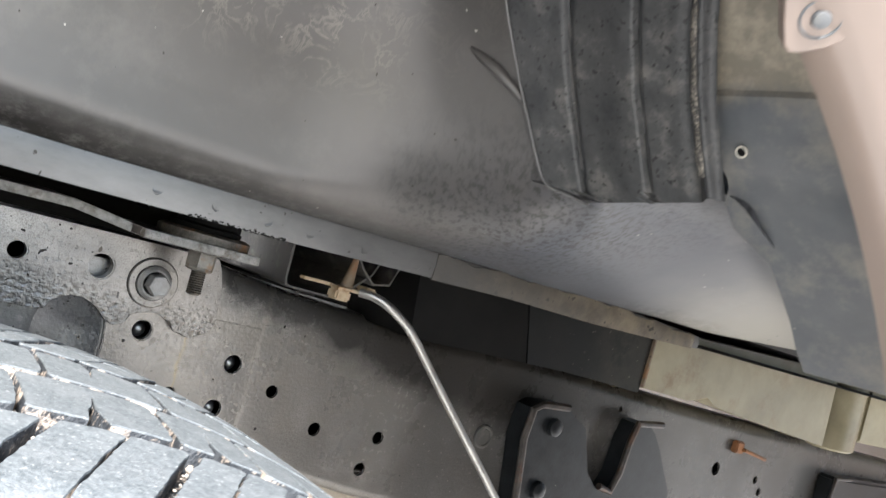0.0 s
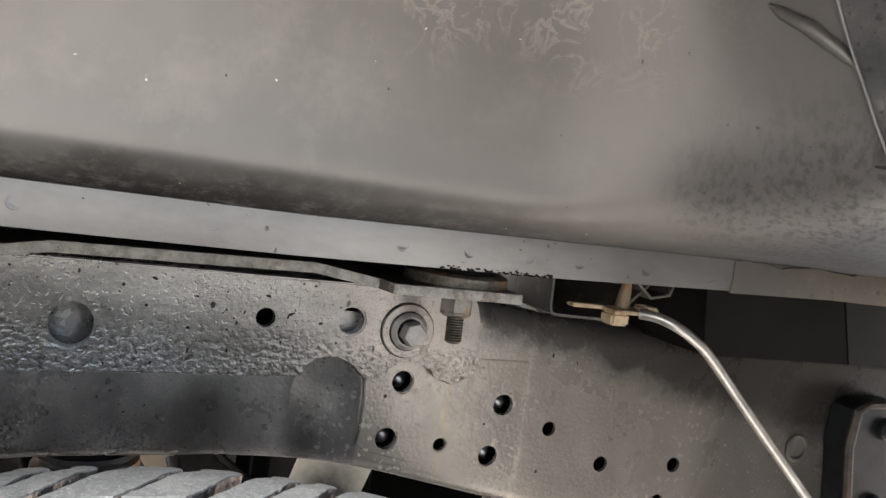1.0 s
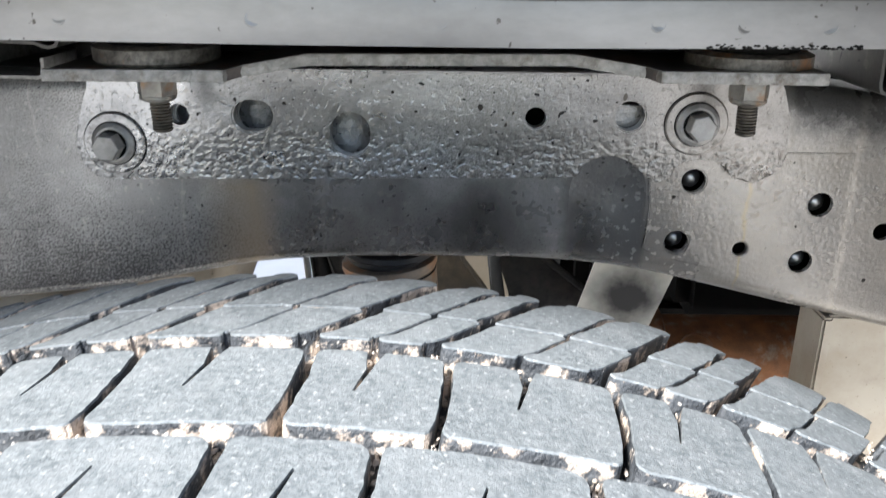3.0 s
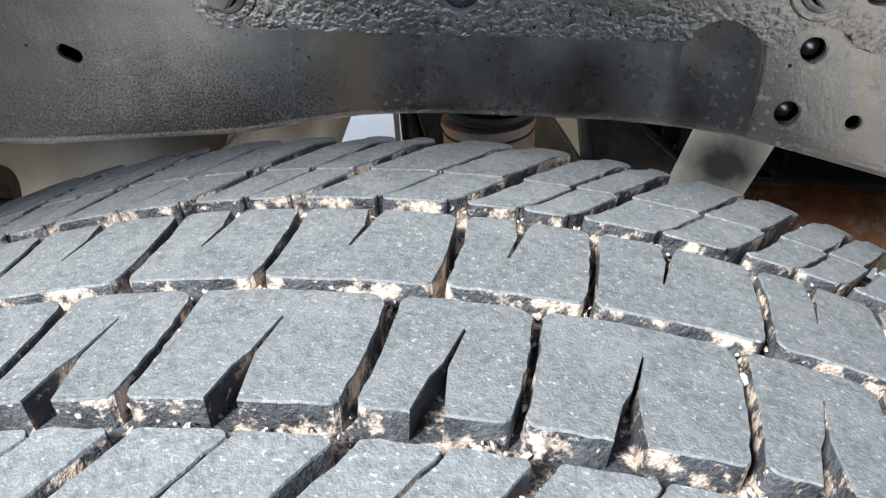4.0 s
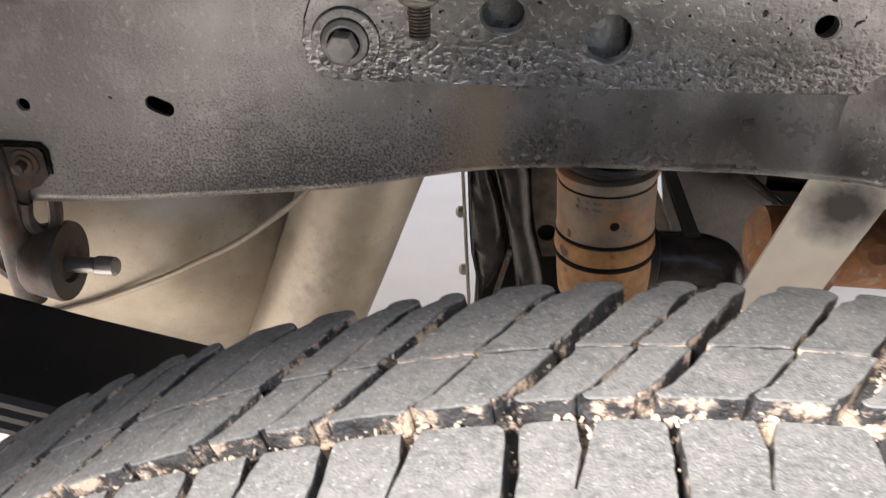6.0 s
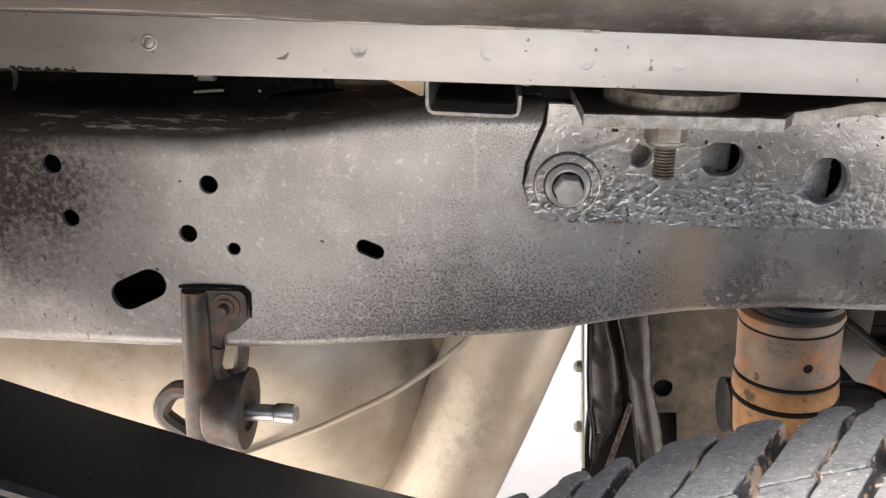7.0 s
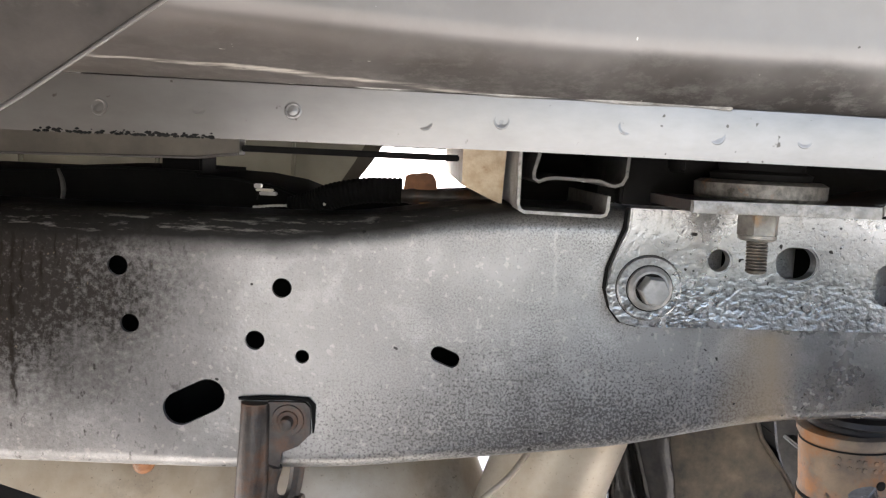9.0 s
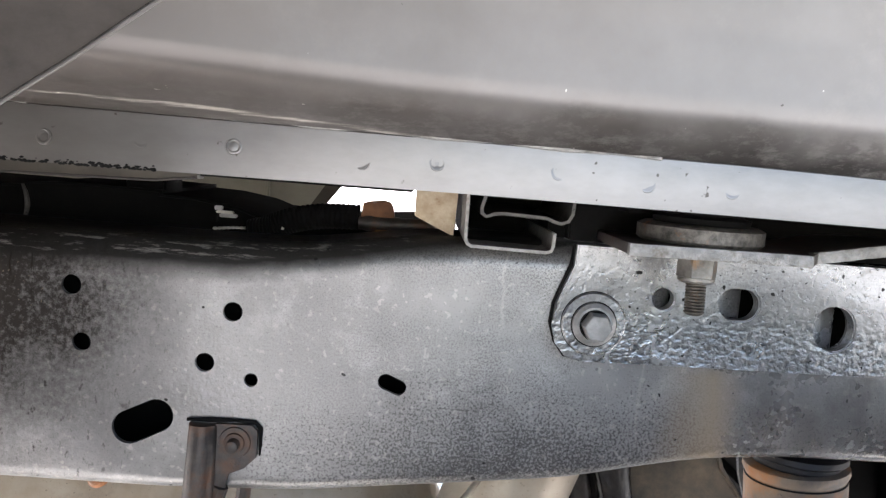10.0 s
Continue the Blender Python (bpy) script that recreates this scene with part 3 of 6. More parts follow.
M_SMEAR = surface("smeared_tan_steel", (0.064, 0.048, 0.029), (0.145, 0.112, 0.073), (0.4, 0.65), 0.1, 20.0, 300.0, 0.3, 0.0006, dust=(0.016, 0.014, 0.012), dust_at=(0.36, 0.62), dust_scale=15.0)
M_DIRT = surface("dry_mud", (0.45, 0.385, 0.32), (0.60, 0.53, 0.46), (0.85, 0.95), 0.0, 80.0, 500.0, 0.6, 0.001)


# cream strap with a round soot smudge
M_STAY, t_stay, b_stay, g_stay = nodes_of("smudged_cream")
way_off = t_stay.nodes.new("ShaderNodeVectorMath")
way_off.operation = "DISTANCE"
t_stay.links.new(g_stay.outputs["Position"], way_off.inputs[0])
way_off.inputs[1].default_value = (0.417, 0.121, 0.584)
wob = math_of(t_stay, "ADD", way_off.outputs["Value"], math_of(t_stay, "MULTIPLY", noise_at(t_stay, g_stay, 40.0, 5.0, 0.6), 0.03))
base_c = mixed(t_stay, ramp(t_stay, noise_at(t_stay, g_stay, 12.0, 6.0, 0.6), 0.35, 0.7), (0.74, 0.71, 0.62), (0.58, 0.54, 0.45))
t_stay.links.new(mixed(t_stay, ramp(t_stay, wob, 0.062, 0.030), base_c, (0.035, 0.032, 0.03)), b_stay.inputs["Base Color"])
b_stay.inputs["Roughness"].default_value = 0.5

# ---- mesh helpers ----
def loops(bm, rings, closed=True, caps=False, wrap=False):
    vs = [[bm.verts.new(p) for p in r] for r in rings]
    n = len(vs[0])
    pairs = list(zip(vs, vs[1:])) + ([(vs[-1], vs[0])] if wrap else [])
    for a, b in pairs:
        for i in range(n if closed else n - 1):
            j = (i + 1) % n
            bm.faces.new((a[i], a[j], b[j], b[i]))
    if caps:
        bm.faces.new(vs[0][::-1])
        bm.faces.new(vs[-1])
    return vs


def frame_of(d):
    d = Vector(d).normalized()
    u = d.orthogonal().normalized()
    return d, u, d.cross(u)


def turned(bm, base, axis, profile, n=32, start=0.0):
    """A turned body: profile of (distance along axis, radius)."""
    d, u, v = frame_of(axis)
    base = Vector(base)
    rings = []
    for h, r in profile:
        rings.append([base + d * h + (u * math.cos(start + 2 * math.pi * k / n) + v * math.sin(start + 2 * math.pi * k / n)) * max(r, 1e-5) for k in range(n)])
    loops(bm, rings, caps=True)


def hexed(bm, base, axis, h, flat, chamfer=0.0012, turn=0.0):
    r = flat / math.sqrt(3)
    turned(bm, base, axis, [(0, r), (h - chamfer, r), (h, r * 0.9)], 6, turn)


def tube(bm, path, radius, n=12, caps=True):
    pts = [Vector(p) for p in path]
    u = None
    rings = []
    for i, p in enumerate(pts):
        d = (pts[min(i + 1, len(pts) - 1)] - pts[max(i - 1, 0)]).normalized()
        u = (u - d * u.dot(d)).normalized() if u else d.orthogonal().normalized()
        v = d.cross(u)
        r = radius[i] if isinstance(radius, (list, tuple)) else radius
        rings.append([p + (u * math.cos(2 * math.pi * k / n) + v * math.sin(2 * math.pi * k / n)) * r for k in range(n)])
    loops(bm, rings, caps=caps)


def smooth_path(pts, steps=8):
    """Catmull-Rom through the points."""
    p = [Vector(q) for q in pts]
    p = [2 * p[0] - p[1]] + p + [2 * p[-1] - p[-2]]
    out = []
    for i in range(1, len(p) - 2):
        for k in range(steps):
            s = k / steps
            out.append(0.5 * ((2 * p[i]) + (p[i + 1] - p[i - 1]) * s + (2 * p[i - 1] - 5 * p[i] + 4 * p[i + 1] - p[i + 2]) * s * s + (3 * p[i] - p[i - 1] - 3 * p[i + 1] + p[i + 2]) * s ** 3))
    return out + [p[-2]]


def block(bm, x0, x1, y0, y1, z0, z1, bevel=0.0):
    r = bmesh.ops.create_cube(bm, size=1.0, matrix=Matrix.Translation(((x0 + x1) / 2, (y0 + y1) / 2, (z0 + z1) / 2)) @ Matrix.Diagonal((x1 - x0, y1 - y0, z1 - z0, 1)))
    if bevel:
        es = list({e for v in r["verts"] for e in v.link_edges})
        bmesh.ops.bevel(bm, geom=es, offset=bevel, segments=2, affect="EDGES")


def ring_of(cx, cz, rx, rz=None, n=24, turn=0.0):
    rz = rz or rx
    c, s = math.cos(turn), math.sin(turn)
    out = []
    for k in range(n):
        a, b = rx * math.cos(2 * math.pi * k / n), rz * math.sin(2 * math.pi * k / n)
        out.append((cx + a * c - b * s, cz + a * s + b * c))
    return out


def slot_of(cx, cz, length, width, turn=0.0, n=10):
    """A slot with round ends."""
    r, h = width / 2, (length - width) / 2
    out = []
    for side in (1, -1):
        for k in range(n + 1):
            a = -math.pi / 2 + math.pi * k / n
            x, z = side * (h + r * math.cos(a)), side * r * math.sin(a)
            out.append((cx + x * math.cos(turn) - z * math.sin(turn), cz + x * math.sin(turn) + z * math.cos(turn)))
    return out


def plate_xz(bm, outline, holes, y0, y1):
    """A sheet in the x-z plane between y0 (front) and y1, with holes through it."""
    edges, rings = [], []
    for ring in [outline] + holes:
        vs = [bm.verts.new((x, y0, z)) for x, z in ring]
        es = [bm.edges.new((vs[i], vs[(i + 1) % len(vs)])) for i in range(len(vs))]
        edges += es
        rings.append(vs)
    got = bmesh.ops.triangle_fill(bm, use_beauty=True, use_dissolve=False, edges=edges, normal=(0, -1, 0))
    faces = [f for f in got["geom"] if isinstance(f, bmesh.types.BMFace)]
    back = {}
    for vs in rings:
        for v in vs:
            back[v] = bm.verts.new((v.co.x, y1, v.co.z))
    for f in faces:
        if f.normal.y > 0:
            f.normal_flip()
        bm.faces.new([back[v] for v in reversed(f.verts)])
    for vs in rings:
        for i in range(len(vs)):
            a, b = vs[i], vs[(i + 1) % len(vs)]
            bm.faces.new((a, b, back[b], back[a]))


def finish(name, bm, mats, angle=35):
    bmesh.ops.recalc_face_normals(bm, faces=bm.faces[:])
    me = bpy.data.meshes.new(name)
    bm.to_mesh(me)
    bm.free()
    for m in mats if isinstance(mats, (list, tuple)) else [mats]:
        me.materials.append(m)
    if angle:
        me.shade_smooth()
        me.set_sharp_from_angle(angle=radians(angle))
    return me


def part(name, bm, mats, parent, label="", angle=35):
    ob = new(name, finish(name, bm, mats, angle))
    ob.parent = parent
    at = parent
    while at.parent:
        at = at.parent
    ob.matrix_parent_inverse = Matrix.Translation(at.location).inverted() if parent is at else Matrix.Identity(4)
    if label:
        tagged(ob, label)
    return ob


def thing(name, label, category, base=(0, 0, 0), group="", kind=""):
    ob = new(name)
    ob.empty_display_size = 0.05
    ob.location = base
    return tagged(ob, label, category, group, kind)


def solo(name, bm, mats, label, category, group="", kind="", angle=35):
    """A thing of one mesh, with its origin at the middle of its base."""
    lo = Vector([min(v.co[k] for v in bm.verts) for k in range(3)])
    hi = Vector([max(v.co[k] for v in bm.verts) for k in range(3)])
    base = Vector(((lo.x + hi.x) / 2, (lo.y + hi.y) / 2, lo.z))
    bmesh.ops.translate(bm, vec=-base, verts=bm.verts[:])
    ob = new(name, finish(name, bm, mats, angle))
    ob.location = base
    return tagged(ob, label, category, group, kind)


def along(table, x):
    """Straight interpolation in a table of (x, value), smoothed at the joints."""
    xs, vs = [a for a, _ in table], [b for _, b in table]
    return sum(float(np.interp(x + d, xs, vs)) * w for d, w in ((-0.02, 0.25), (0, 0.5), (0.02, 0.25)))


# ---- ground ----
bm = bmesh.new()
bmesh.ops.create_grid(bm, x_segments=8, y_segments=8, size=400)
bmesh.ops.translate(bm, vec=(0, 0, -0.168), verts=bm.verts[:])
ground = new("ground", finish("ground", bm, M_CONCRETE))
tagged(ground, "pale dusty concrete ground under the truck", "ground", kind="structure")

# white backdrop added so the gaps under the truck show bright daylight
bm = bmesh.new()
block(bm, -14, 14, 6.0, 6.25, -0.18, 3.0)
backdrop = new("backdrop_wall", finish("backdrop_wall", bm, M_WHITE))
tagged(backdrop, "white backdrop added to fill the gaps beyond the truck with daylight", "wall", kind="structure")

# ---- chassis rail ----
RAIL_LOW = [(-1.3, 0.609), (-0.30, 0.609), (-0.2, 0.613), (-0.09, 0.626), (0.0, 0.637), (0.05, 0.649), (0.10, 0.659), (0.16, 0.664), (0.3, 0.666),
            (0.37, 0.662), (0.41, 0.655), (0.454, 0.645), (0.547, 0.623), (0.628, 0.605), (0.72, 0.588), (0.9, 0.57), (1.2, 0.56), (2.6, 0.55)]
RAIL_TOP = [(-1.3, 0.797), (-0.25, 0.794), (-0.2, 0.796), (-0.16, 0.803), (-0.12, 0.809), (0.0, 0.812), (0.45, 0.812), (0.5, 0.806), (0.56, 0.797),
            (0.64, 0.792), (0.74, 0.787), (0.9, 0.789), (1.1, 0.778), (1.35, 0.765), (2.6, 0.72)]
RAIL_W, BEND_T, BEND_B = 0.075, 0.020, 0.012
STEEL = 0.004
xs = sorted(set([-1.3 + 0.1 * k for k in range(9)] + [-0.5 + 0.02 * k for k in range(66)] + [0.85 + 0.1 * k for k in range(18)]))
rail = thing("chassis_rail", "grey-black painted steel chassis rail, dusty, oil-streaked, with punched holes", "chassis rail", (0.3, 0.04, 0.55))
ROUND_HOLES = [(-0.365, 0.7555, 0.0072), (-0.251, 0.7445, 0.0070), (-0.269, 0.7065, 0.0069), (-0.3565, 0.715, 0.0067), (-0.2355, 0.696, 0.0050),
               (0.4305, 0.7325, 0.0092), (0.4225, 0.684, 0.0092), (0.528, 0.715, 0.0095), (0.520, 0.669, 0.0092), (0.472, 0.679, 0.0058), (0.5785, 0.694, 0.0068),
               (0.640, 0.661, 0.0075), (0.725, 0.660, 0.0075), (0.712, 0.623, 0.0075), (1.404, 0.678, 0.011), (1.531, 0.668, 0.007), (1.551, 0.648, 0.007), (1.1276, 0.744, 0.004), (0.0560, 0.777, 0.0095), (0.3095, 0.780, 0.0090)]
rail_holes = [ring_of(x, z, r) for x, z, r in ROUND_HOLES]
rail_holes += [slot_of(-0.1345, 0.700, 0.0215, 0.0115, radians(-22)), slot_of(-0.311, 0.660, 0.046, 0.0245, radians(27)), slot_of(-0.487, 0.660, 0.046, 0.026, radians(20)), slot_of(0.110, 0.777, 0.036, 0.026), slot_of(0.1755, 0.766, 0.0345, 0.0315, radians(90)), ring_of(0.377, 0.782, 0.0118)]
bm = bmesh.new()
POCKET = [(0.3390, 0.6835), (0.3385, 0.700), (0.3385, 0.722)] + [(0.3675 - 0.029 * math.cos(radians(a)), 0.7225 + 0.029 * math.sin(radians(a))) for a in range(12, 169, 12)] + [(0.3965, 0.722), (0.3965, 0.700), (0.3955, 0.6835)]
outline = [(x, along(RAIL_TOP, x) - BEND_T - 0.004) for x in xs] + [(x, along(RAIL_LOW, x) + BEND_B + 0.004) for x in reversed(xs)]
plate_xz(bm, outline, [h for h in rail_holes if not 0.34 < h[0][0] < 0.395 or h[0][1] > 0.77] + [POCKET], 0.0, STEEL)
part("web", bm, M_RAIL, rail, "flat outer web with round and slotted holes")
bm = bmesh.new()
mid = (0.3675, 0.716)
rings = []
for k in range(9):
    s = k / 8
    near = max(0.002, 1 - s)
    rings.append([(mid[0] + (x - mid[0]) * near, 0.0030 * (1 - near ** 2.0) * min(1.0, max(0.0, ((z - mid[1]) * near + 0.0325) / 0.045)), mid[1] + (z - mid[1]) * near) for x, z in POCKET])
loops(bm, rings, caps=False)
bm.faces.new(list(bm.verts)[-len(POCKET):])
part("pressed_pocket", bm, M_RAIL, rail, "smooth dome-topped pocket pressed into the web", 60)
for x in (0.377,):
    bm = bmesh.new()
    block(bm, x - 0.02, x + 0.02, 0.007, 0.009, 0.745, 0.802)
    part("backing_plate", bm, M_RAIL, rail, "smooth plate behind a hole")
for x0, x1, z0, z1, y0 in ((0.030, 0.066, 0.757, 0.798, 0.017), (0.078, 0.121, 0.757, 0.798, 0.019), (0.146, 0.191, 0.740, 0.792, 0.014)):
    bm = bmesh.new()
    mid_x = (x0 + x1) / 2
    loops(bm, [[(x0, y0 + 0.004, z), (mid_x - 0.006, y0, z), (mid_x + 0.006, y0, z), (x1 - 0.004, y0 + 0.002, z), (x1, y0 + 0.008, z), (x1 + 0.006, y0 + 0.030, z), (x1 + 0.004, y0 + 0.030, z), (x1 - 0.003, y0 + 0.009, z), (mid_x, y0 + 0.002, z), (x0, y0 + 0.006, z)] for z in (z0, z1)], caps=True)
    part("backing_plate", bm, M_RAIL, rail, "smooth sheet behind a hole", 60)
for nm, tab, sgn, bend in (("top_flange", RAIL_TOP, 1, BEND_T), ("bottom_flange", RAIL_LOW, -1, BEND_B)):
    bm = bmesh.new()
    rings = []
    for x in xs:
        z = along(tab, x)
        outer = [(x, 0.0, z - sgn * (bend + 0.004)), (x, 0.0, z - sgn * (bend + 0.002))] + [(x, bend - bend * math.cos(a), z - sgn * bend + sgn * bend * math.sin(a)) for a in [math.pi / 2 * k / 12 for k in range(13)]] + [(x, RAIL_W, z)]
        inner = [(x, RAIL_W, z - sgn * STEEL)] + [(x, bend - (bend - STEEL) * math.cos(a), z - sgn * bend + sgn * (bend - STEEL) * math.sin(a)) for a in [math.pi / 2 * k / 12 for k in range(12, -1, -1)]] + [(x, STEEL, z - sgn * (bend + 0.004))]
        rings.append(outer + inner)
    loops(bm, rings, caps=True)
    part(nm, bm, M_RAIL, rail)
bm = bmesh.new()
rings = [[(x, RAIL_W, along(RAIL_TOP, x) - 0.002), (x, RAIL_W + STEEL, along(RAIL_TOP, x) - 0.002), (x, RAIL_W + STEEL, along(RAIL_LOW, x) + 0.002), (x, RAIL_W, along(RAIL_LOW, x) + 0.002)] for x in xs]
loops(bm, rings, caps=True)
part("inner_web", bm, M_NEARBLACK, rail)

for x, z in ((0.4305, 0.7325), (0.4225, 0.684), (0.528, 0.715), (0.520, 0.669)):
    bm = bmesh.new()
    turned(bm, (x + 0.002, 0.022, z - 0.002), (0, -1, 0), [(0, 0.008), (0.006, 0.0075), (0.010, 0.0055), (0.012, 0.002)], 16)
    turned(bm, (x + 0.002, 0.074, z - 0.002), (0, -1, 0), [(0, 0.006), (0.053, 0.006)], 10)
    part("rivet_tip", bm, M_STEEL, rail, "bright rivet tip inside a hole")
bm = bmesh.new()
left = [(0.3965, 0.6790), (0.3985, 0.690), (0.3990, 0.715), (0.3975, 0.729), (0.3955, 0.737), (0.3970, 0.745), (0.3975, 0.755)]
low = [(x, along(RAIL_LOW, x) + BEND_B + 0.005) for x in (0.55, 0.52, 0.49, 0.46, 0.43, 0.405)]
plate_xz(bm, left + [(0.548, 0.755)] + low, [ring_of(x, z, r) for x, z, r in ROUND_HOLES if 0.40 < x < 0.545 and z < 0.74], -0.0030, -0.0002)
bmesh.ops.bevel(bm, geom=[e for e in bm.edges if len(e.link_faces) == 2 and all(abs(v.co.y + 0.003) < 1e-5 for v in e.verts) and e.calc_face_angle(0) > 1.0], offset=0.0010, segments=3, affect="EDGES")
for v in bm.verts:
    if v.co.y < -0.001:
        v.co.y = -0.0004 + (v.co.y + 0.0004) * max(0.02, min(1.0, (0.545 - v.co.x) / 0.12))
part("doubler_plate", bm, M_RAIL, rail, "thin doubler plate with rivet holes")
# ---- body mount bracket ----
bracket = thing("body_mount_bracket", "rough glossy grey steel body mount bracket bolted to the rail", "bracket", (0.23, 0, 0.729))
PL = [(-0.012, 0.812), (-0.013, 0.797), (-0.019, 0.782), (-0.0235, 0.769), (-0.0245, 0.755), (-0.021, 0.742), (-0.013, 0.733), (-0.001, 0.7295),
      (0.066, 0.731), (0.19, 0.733), (0.333, 0.7355), (0.3405, 0.738), (0.346, 0.745), (0.353, 0.750), (0.3615, 0.7525), (0.370, 0.7525), (0.379, 0.749), (0.387, 0.743), (0.394, 0.736), (0.400, 0.7345),
      (0.409, 0.738), (0.413, 0.744), (0.420, 0.749), (0.430, 0.751), (0.440, 0.750), (0.449, 0.746), (0.456, 0.739), (0.463, 0.736), (0.471, 0.735), (0.480, 0.738), (0.488, 0.744),
      (0.493, 0.755), (0.492, 0.780), (0.484, 0.801), (0.48, 0.812)]
pl_holes = [ring_of(0.0515, 0.7785, 0.0078), slot_of(0.1055, 0.7785, 0.029, 0.0226), slot_of(0.1755, 0.766, 0.0325, 0.0295, radians(90)), ring_of(0.3095, 0.780, 0.0075), ring_of(0.377, 0.782, 0.0108)]
bm = bmesh.new()
plate_xz(bm, PL, pl_holes, -0.0110, -0.0005)
bmesh.ops.bevel(bm, geom=[e for e in bm.edges if len(e.link_faces) == 2 and all(abs(v.co.y + 0.011) < 1e-5 for v in e.verts) and e.calc_face_angle(0) > 1.0], offset=0.0012, segments=2, affect="EDGES")
part("side_plate", bm, M_PLATE, bracket)
# near-black bead stands for the contact shadow along the plate edge
bm = bmesh.new()
tube(bm, [(x, -0.0022, z) for x, z in PL[:8]], [0.0016 + 0.0010 * math.sin(1.3 * k) ** 2 for k in range(8)], 8)
tube(bm, [(x, -0.0018, z) for x, z in PL[7:11]], 0.0011, 8)
part("shadow_bead", bm, M_NEARBLACK, bracket, "near-black bead for the shaded gap along the edge")
SHELF = [(-0.035, 0.816), (0.112, 0.817), (0.16, 0.826), (0.322, 0.828), (0.375, 0.820), (0.4745, 0.820)]
bm = bmesh.new()
rings = []
for k in range(53):
    x = 0.002 + 0.0091 * k
    z = float(np.interp(x, *zip(*SHELF)))
    lead = -0.100 if x < 0.115 or x > 0.37 else -0.088
    zz = z + 0.0065
    rings.append([(x, lead, z), (x, lead, zz), (x, -0.004, zz), (x, -0.004, z)])
loops(bm, rings, caps=True)
part("shelf", bm, M_ARM, bracket, "bent top shelf, grimy brown")
bm = bmesh.new()
rings = []
for k in range(100):
    x = 0.001 + 0.4740 * k / 99
    z = float(np.interp(x, *zip(*SHELF)))
    lead = -0.1015 if x < 0.115 or x > 0.37 else -0.0895
    j = 0.0007 * math.sin(k * 2.3) + 0.0005 * math.sin(k * 5.1)
    rings.append([(x, lead + j, z - 0.0003), (x, lead + j - 0.0006, z + 0.003), (x, lead + j + 0.0004, z + 0.0068), (x, lead + 0.006, z + 0.0069), (x, lead + 0.006, z - 0.0004)])
loops(bm, rings, caps=True)
part("shelf_edge", bm, M_WORN, bracket, "pale worn front edge of the shelf")


def mount_bolt(x, z, tilt):
    b = thing("mounting_bolt", "dull grey flanged hex bolt with a large round washer", "bolt", (x, -0.008, z), "bracket bolts")
    bm = bmesh.new()
    turned(bm, (x, -0.0111, z), (0, -1, 0), [(0, 0.0225), (0.002, 0.0225), (0.0028, 0.0215), (0.0028, 0.017)], 40)
    wash = part("washer", bm, M_PLATE, b)
    # near-black rings stand for the shaded gaps round washer and hex
    bm = bmesh.new()
    turned(bm, (x, -0.0110, z), (0, -1, 0), [(-0.002, 0.0232), (0.0003, 0.0230), (0.0004, 0.0222)], 40)
    part("shadow_ring", bm, M_NEARBLACK, wash)
    bm = bmesh.new()
    turned(bm, (x, -0.0138, z), (0, -1, 0), [(-0.001, 0.0165), (0.0003, 0.0163), (0.0005, 0.0150)], 36)
    part("shadow_ring", bm, M_NEARBLACK, wash)
    bm = bmesh.new()
    turned(bm, (x, -0.0140, z), (0, -1, 0), [(0, 0.0155), (0.0025, 0.0152), (0.0045, 0.0125), (0.0045, 0.010)], 36)
    flange = part("flange", bm, M_BOLT, b)
    bm = bmesh.new()
    turned(bm, (x, -0.0178, z), (0, -1, 0), [(-0.002, 0.0111), (0.0010, 0.0109), (0.0011, 0.0090)], 28)
    part("shadow_ring", bm, M_NEARBLACK, flange)
    bm = bmesh.new()
    hexed(bm, (x, -0.0182, z), (0, -1, 0), 0.013, 0.0175, 0.0012, tilt)
    part("hex_head", bm, M_BOLT, b)


mount_bolt(0.0035, 0.7575, 0.2)
mount_bolt(0.4245, 0.7775, 0.5)


def hanging_stud(x, y, z):
    s = thing("threaded_stud", "rusty threaded stud with hex nut under the bracket shelf", "bolt", (x, y, z - 0.045), "mount studs")
    bm = bmesh.new()
    turned(bm, (x, y, z), (0, 0, -1), [(0, 0.0145), (0.0020, 0.0145), (0.0024, 0.0125)], 28)
    hexed(bm, (x, y, z - 0.002), (0, 0, -1), 0.0135, 0.0225, 0.0008, 0.80)
    turned(bm, (x, y, z - 0.0150), (0, 0, -1), [(0, 0.0118), (0.002, 0.0118), (0.0035, 0.0100), (0.0037, 0.008)], 28)
    part("nut", bm, M_NUTFACE, s, "", 20)
    bm = bmesh.new()
    prof = []
    for k in range(10):
        prof += [(0.0186 + 0.0020 * k, 0.0055), (0.0193 + 0.0020 * k, 0.0066), (0.0200 + 0.0020 * k, 0.0066)]
    turned(bm, (x, y, z), (0.03, 0, -1), prof + [(0.0392, 0.0054), (0.0398, 0.0040)], 20)
    part("thread", bm, M_NUT, s, "", 20)


hanging_stud(0.056, -0.060, 0.8165)
hanging_stud(0.442, -0.060, 0.8195)
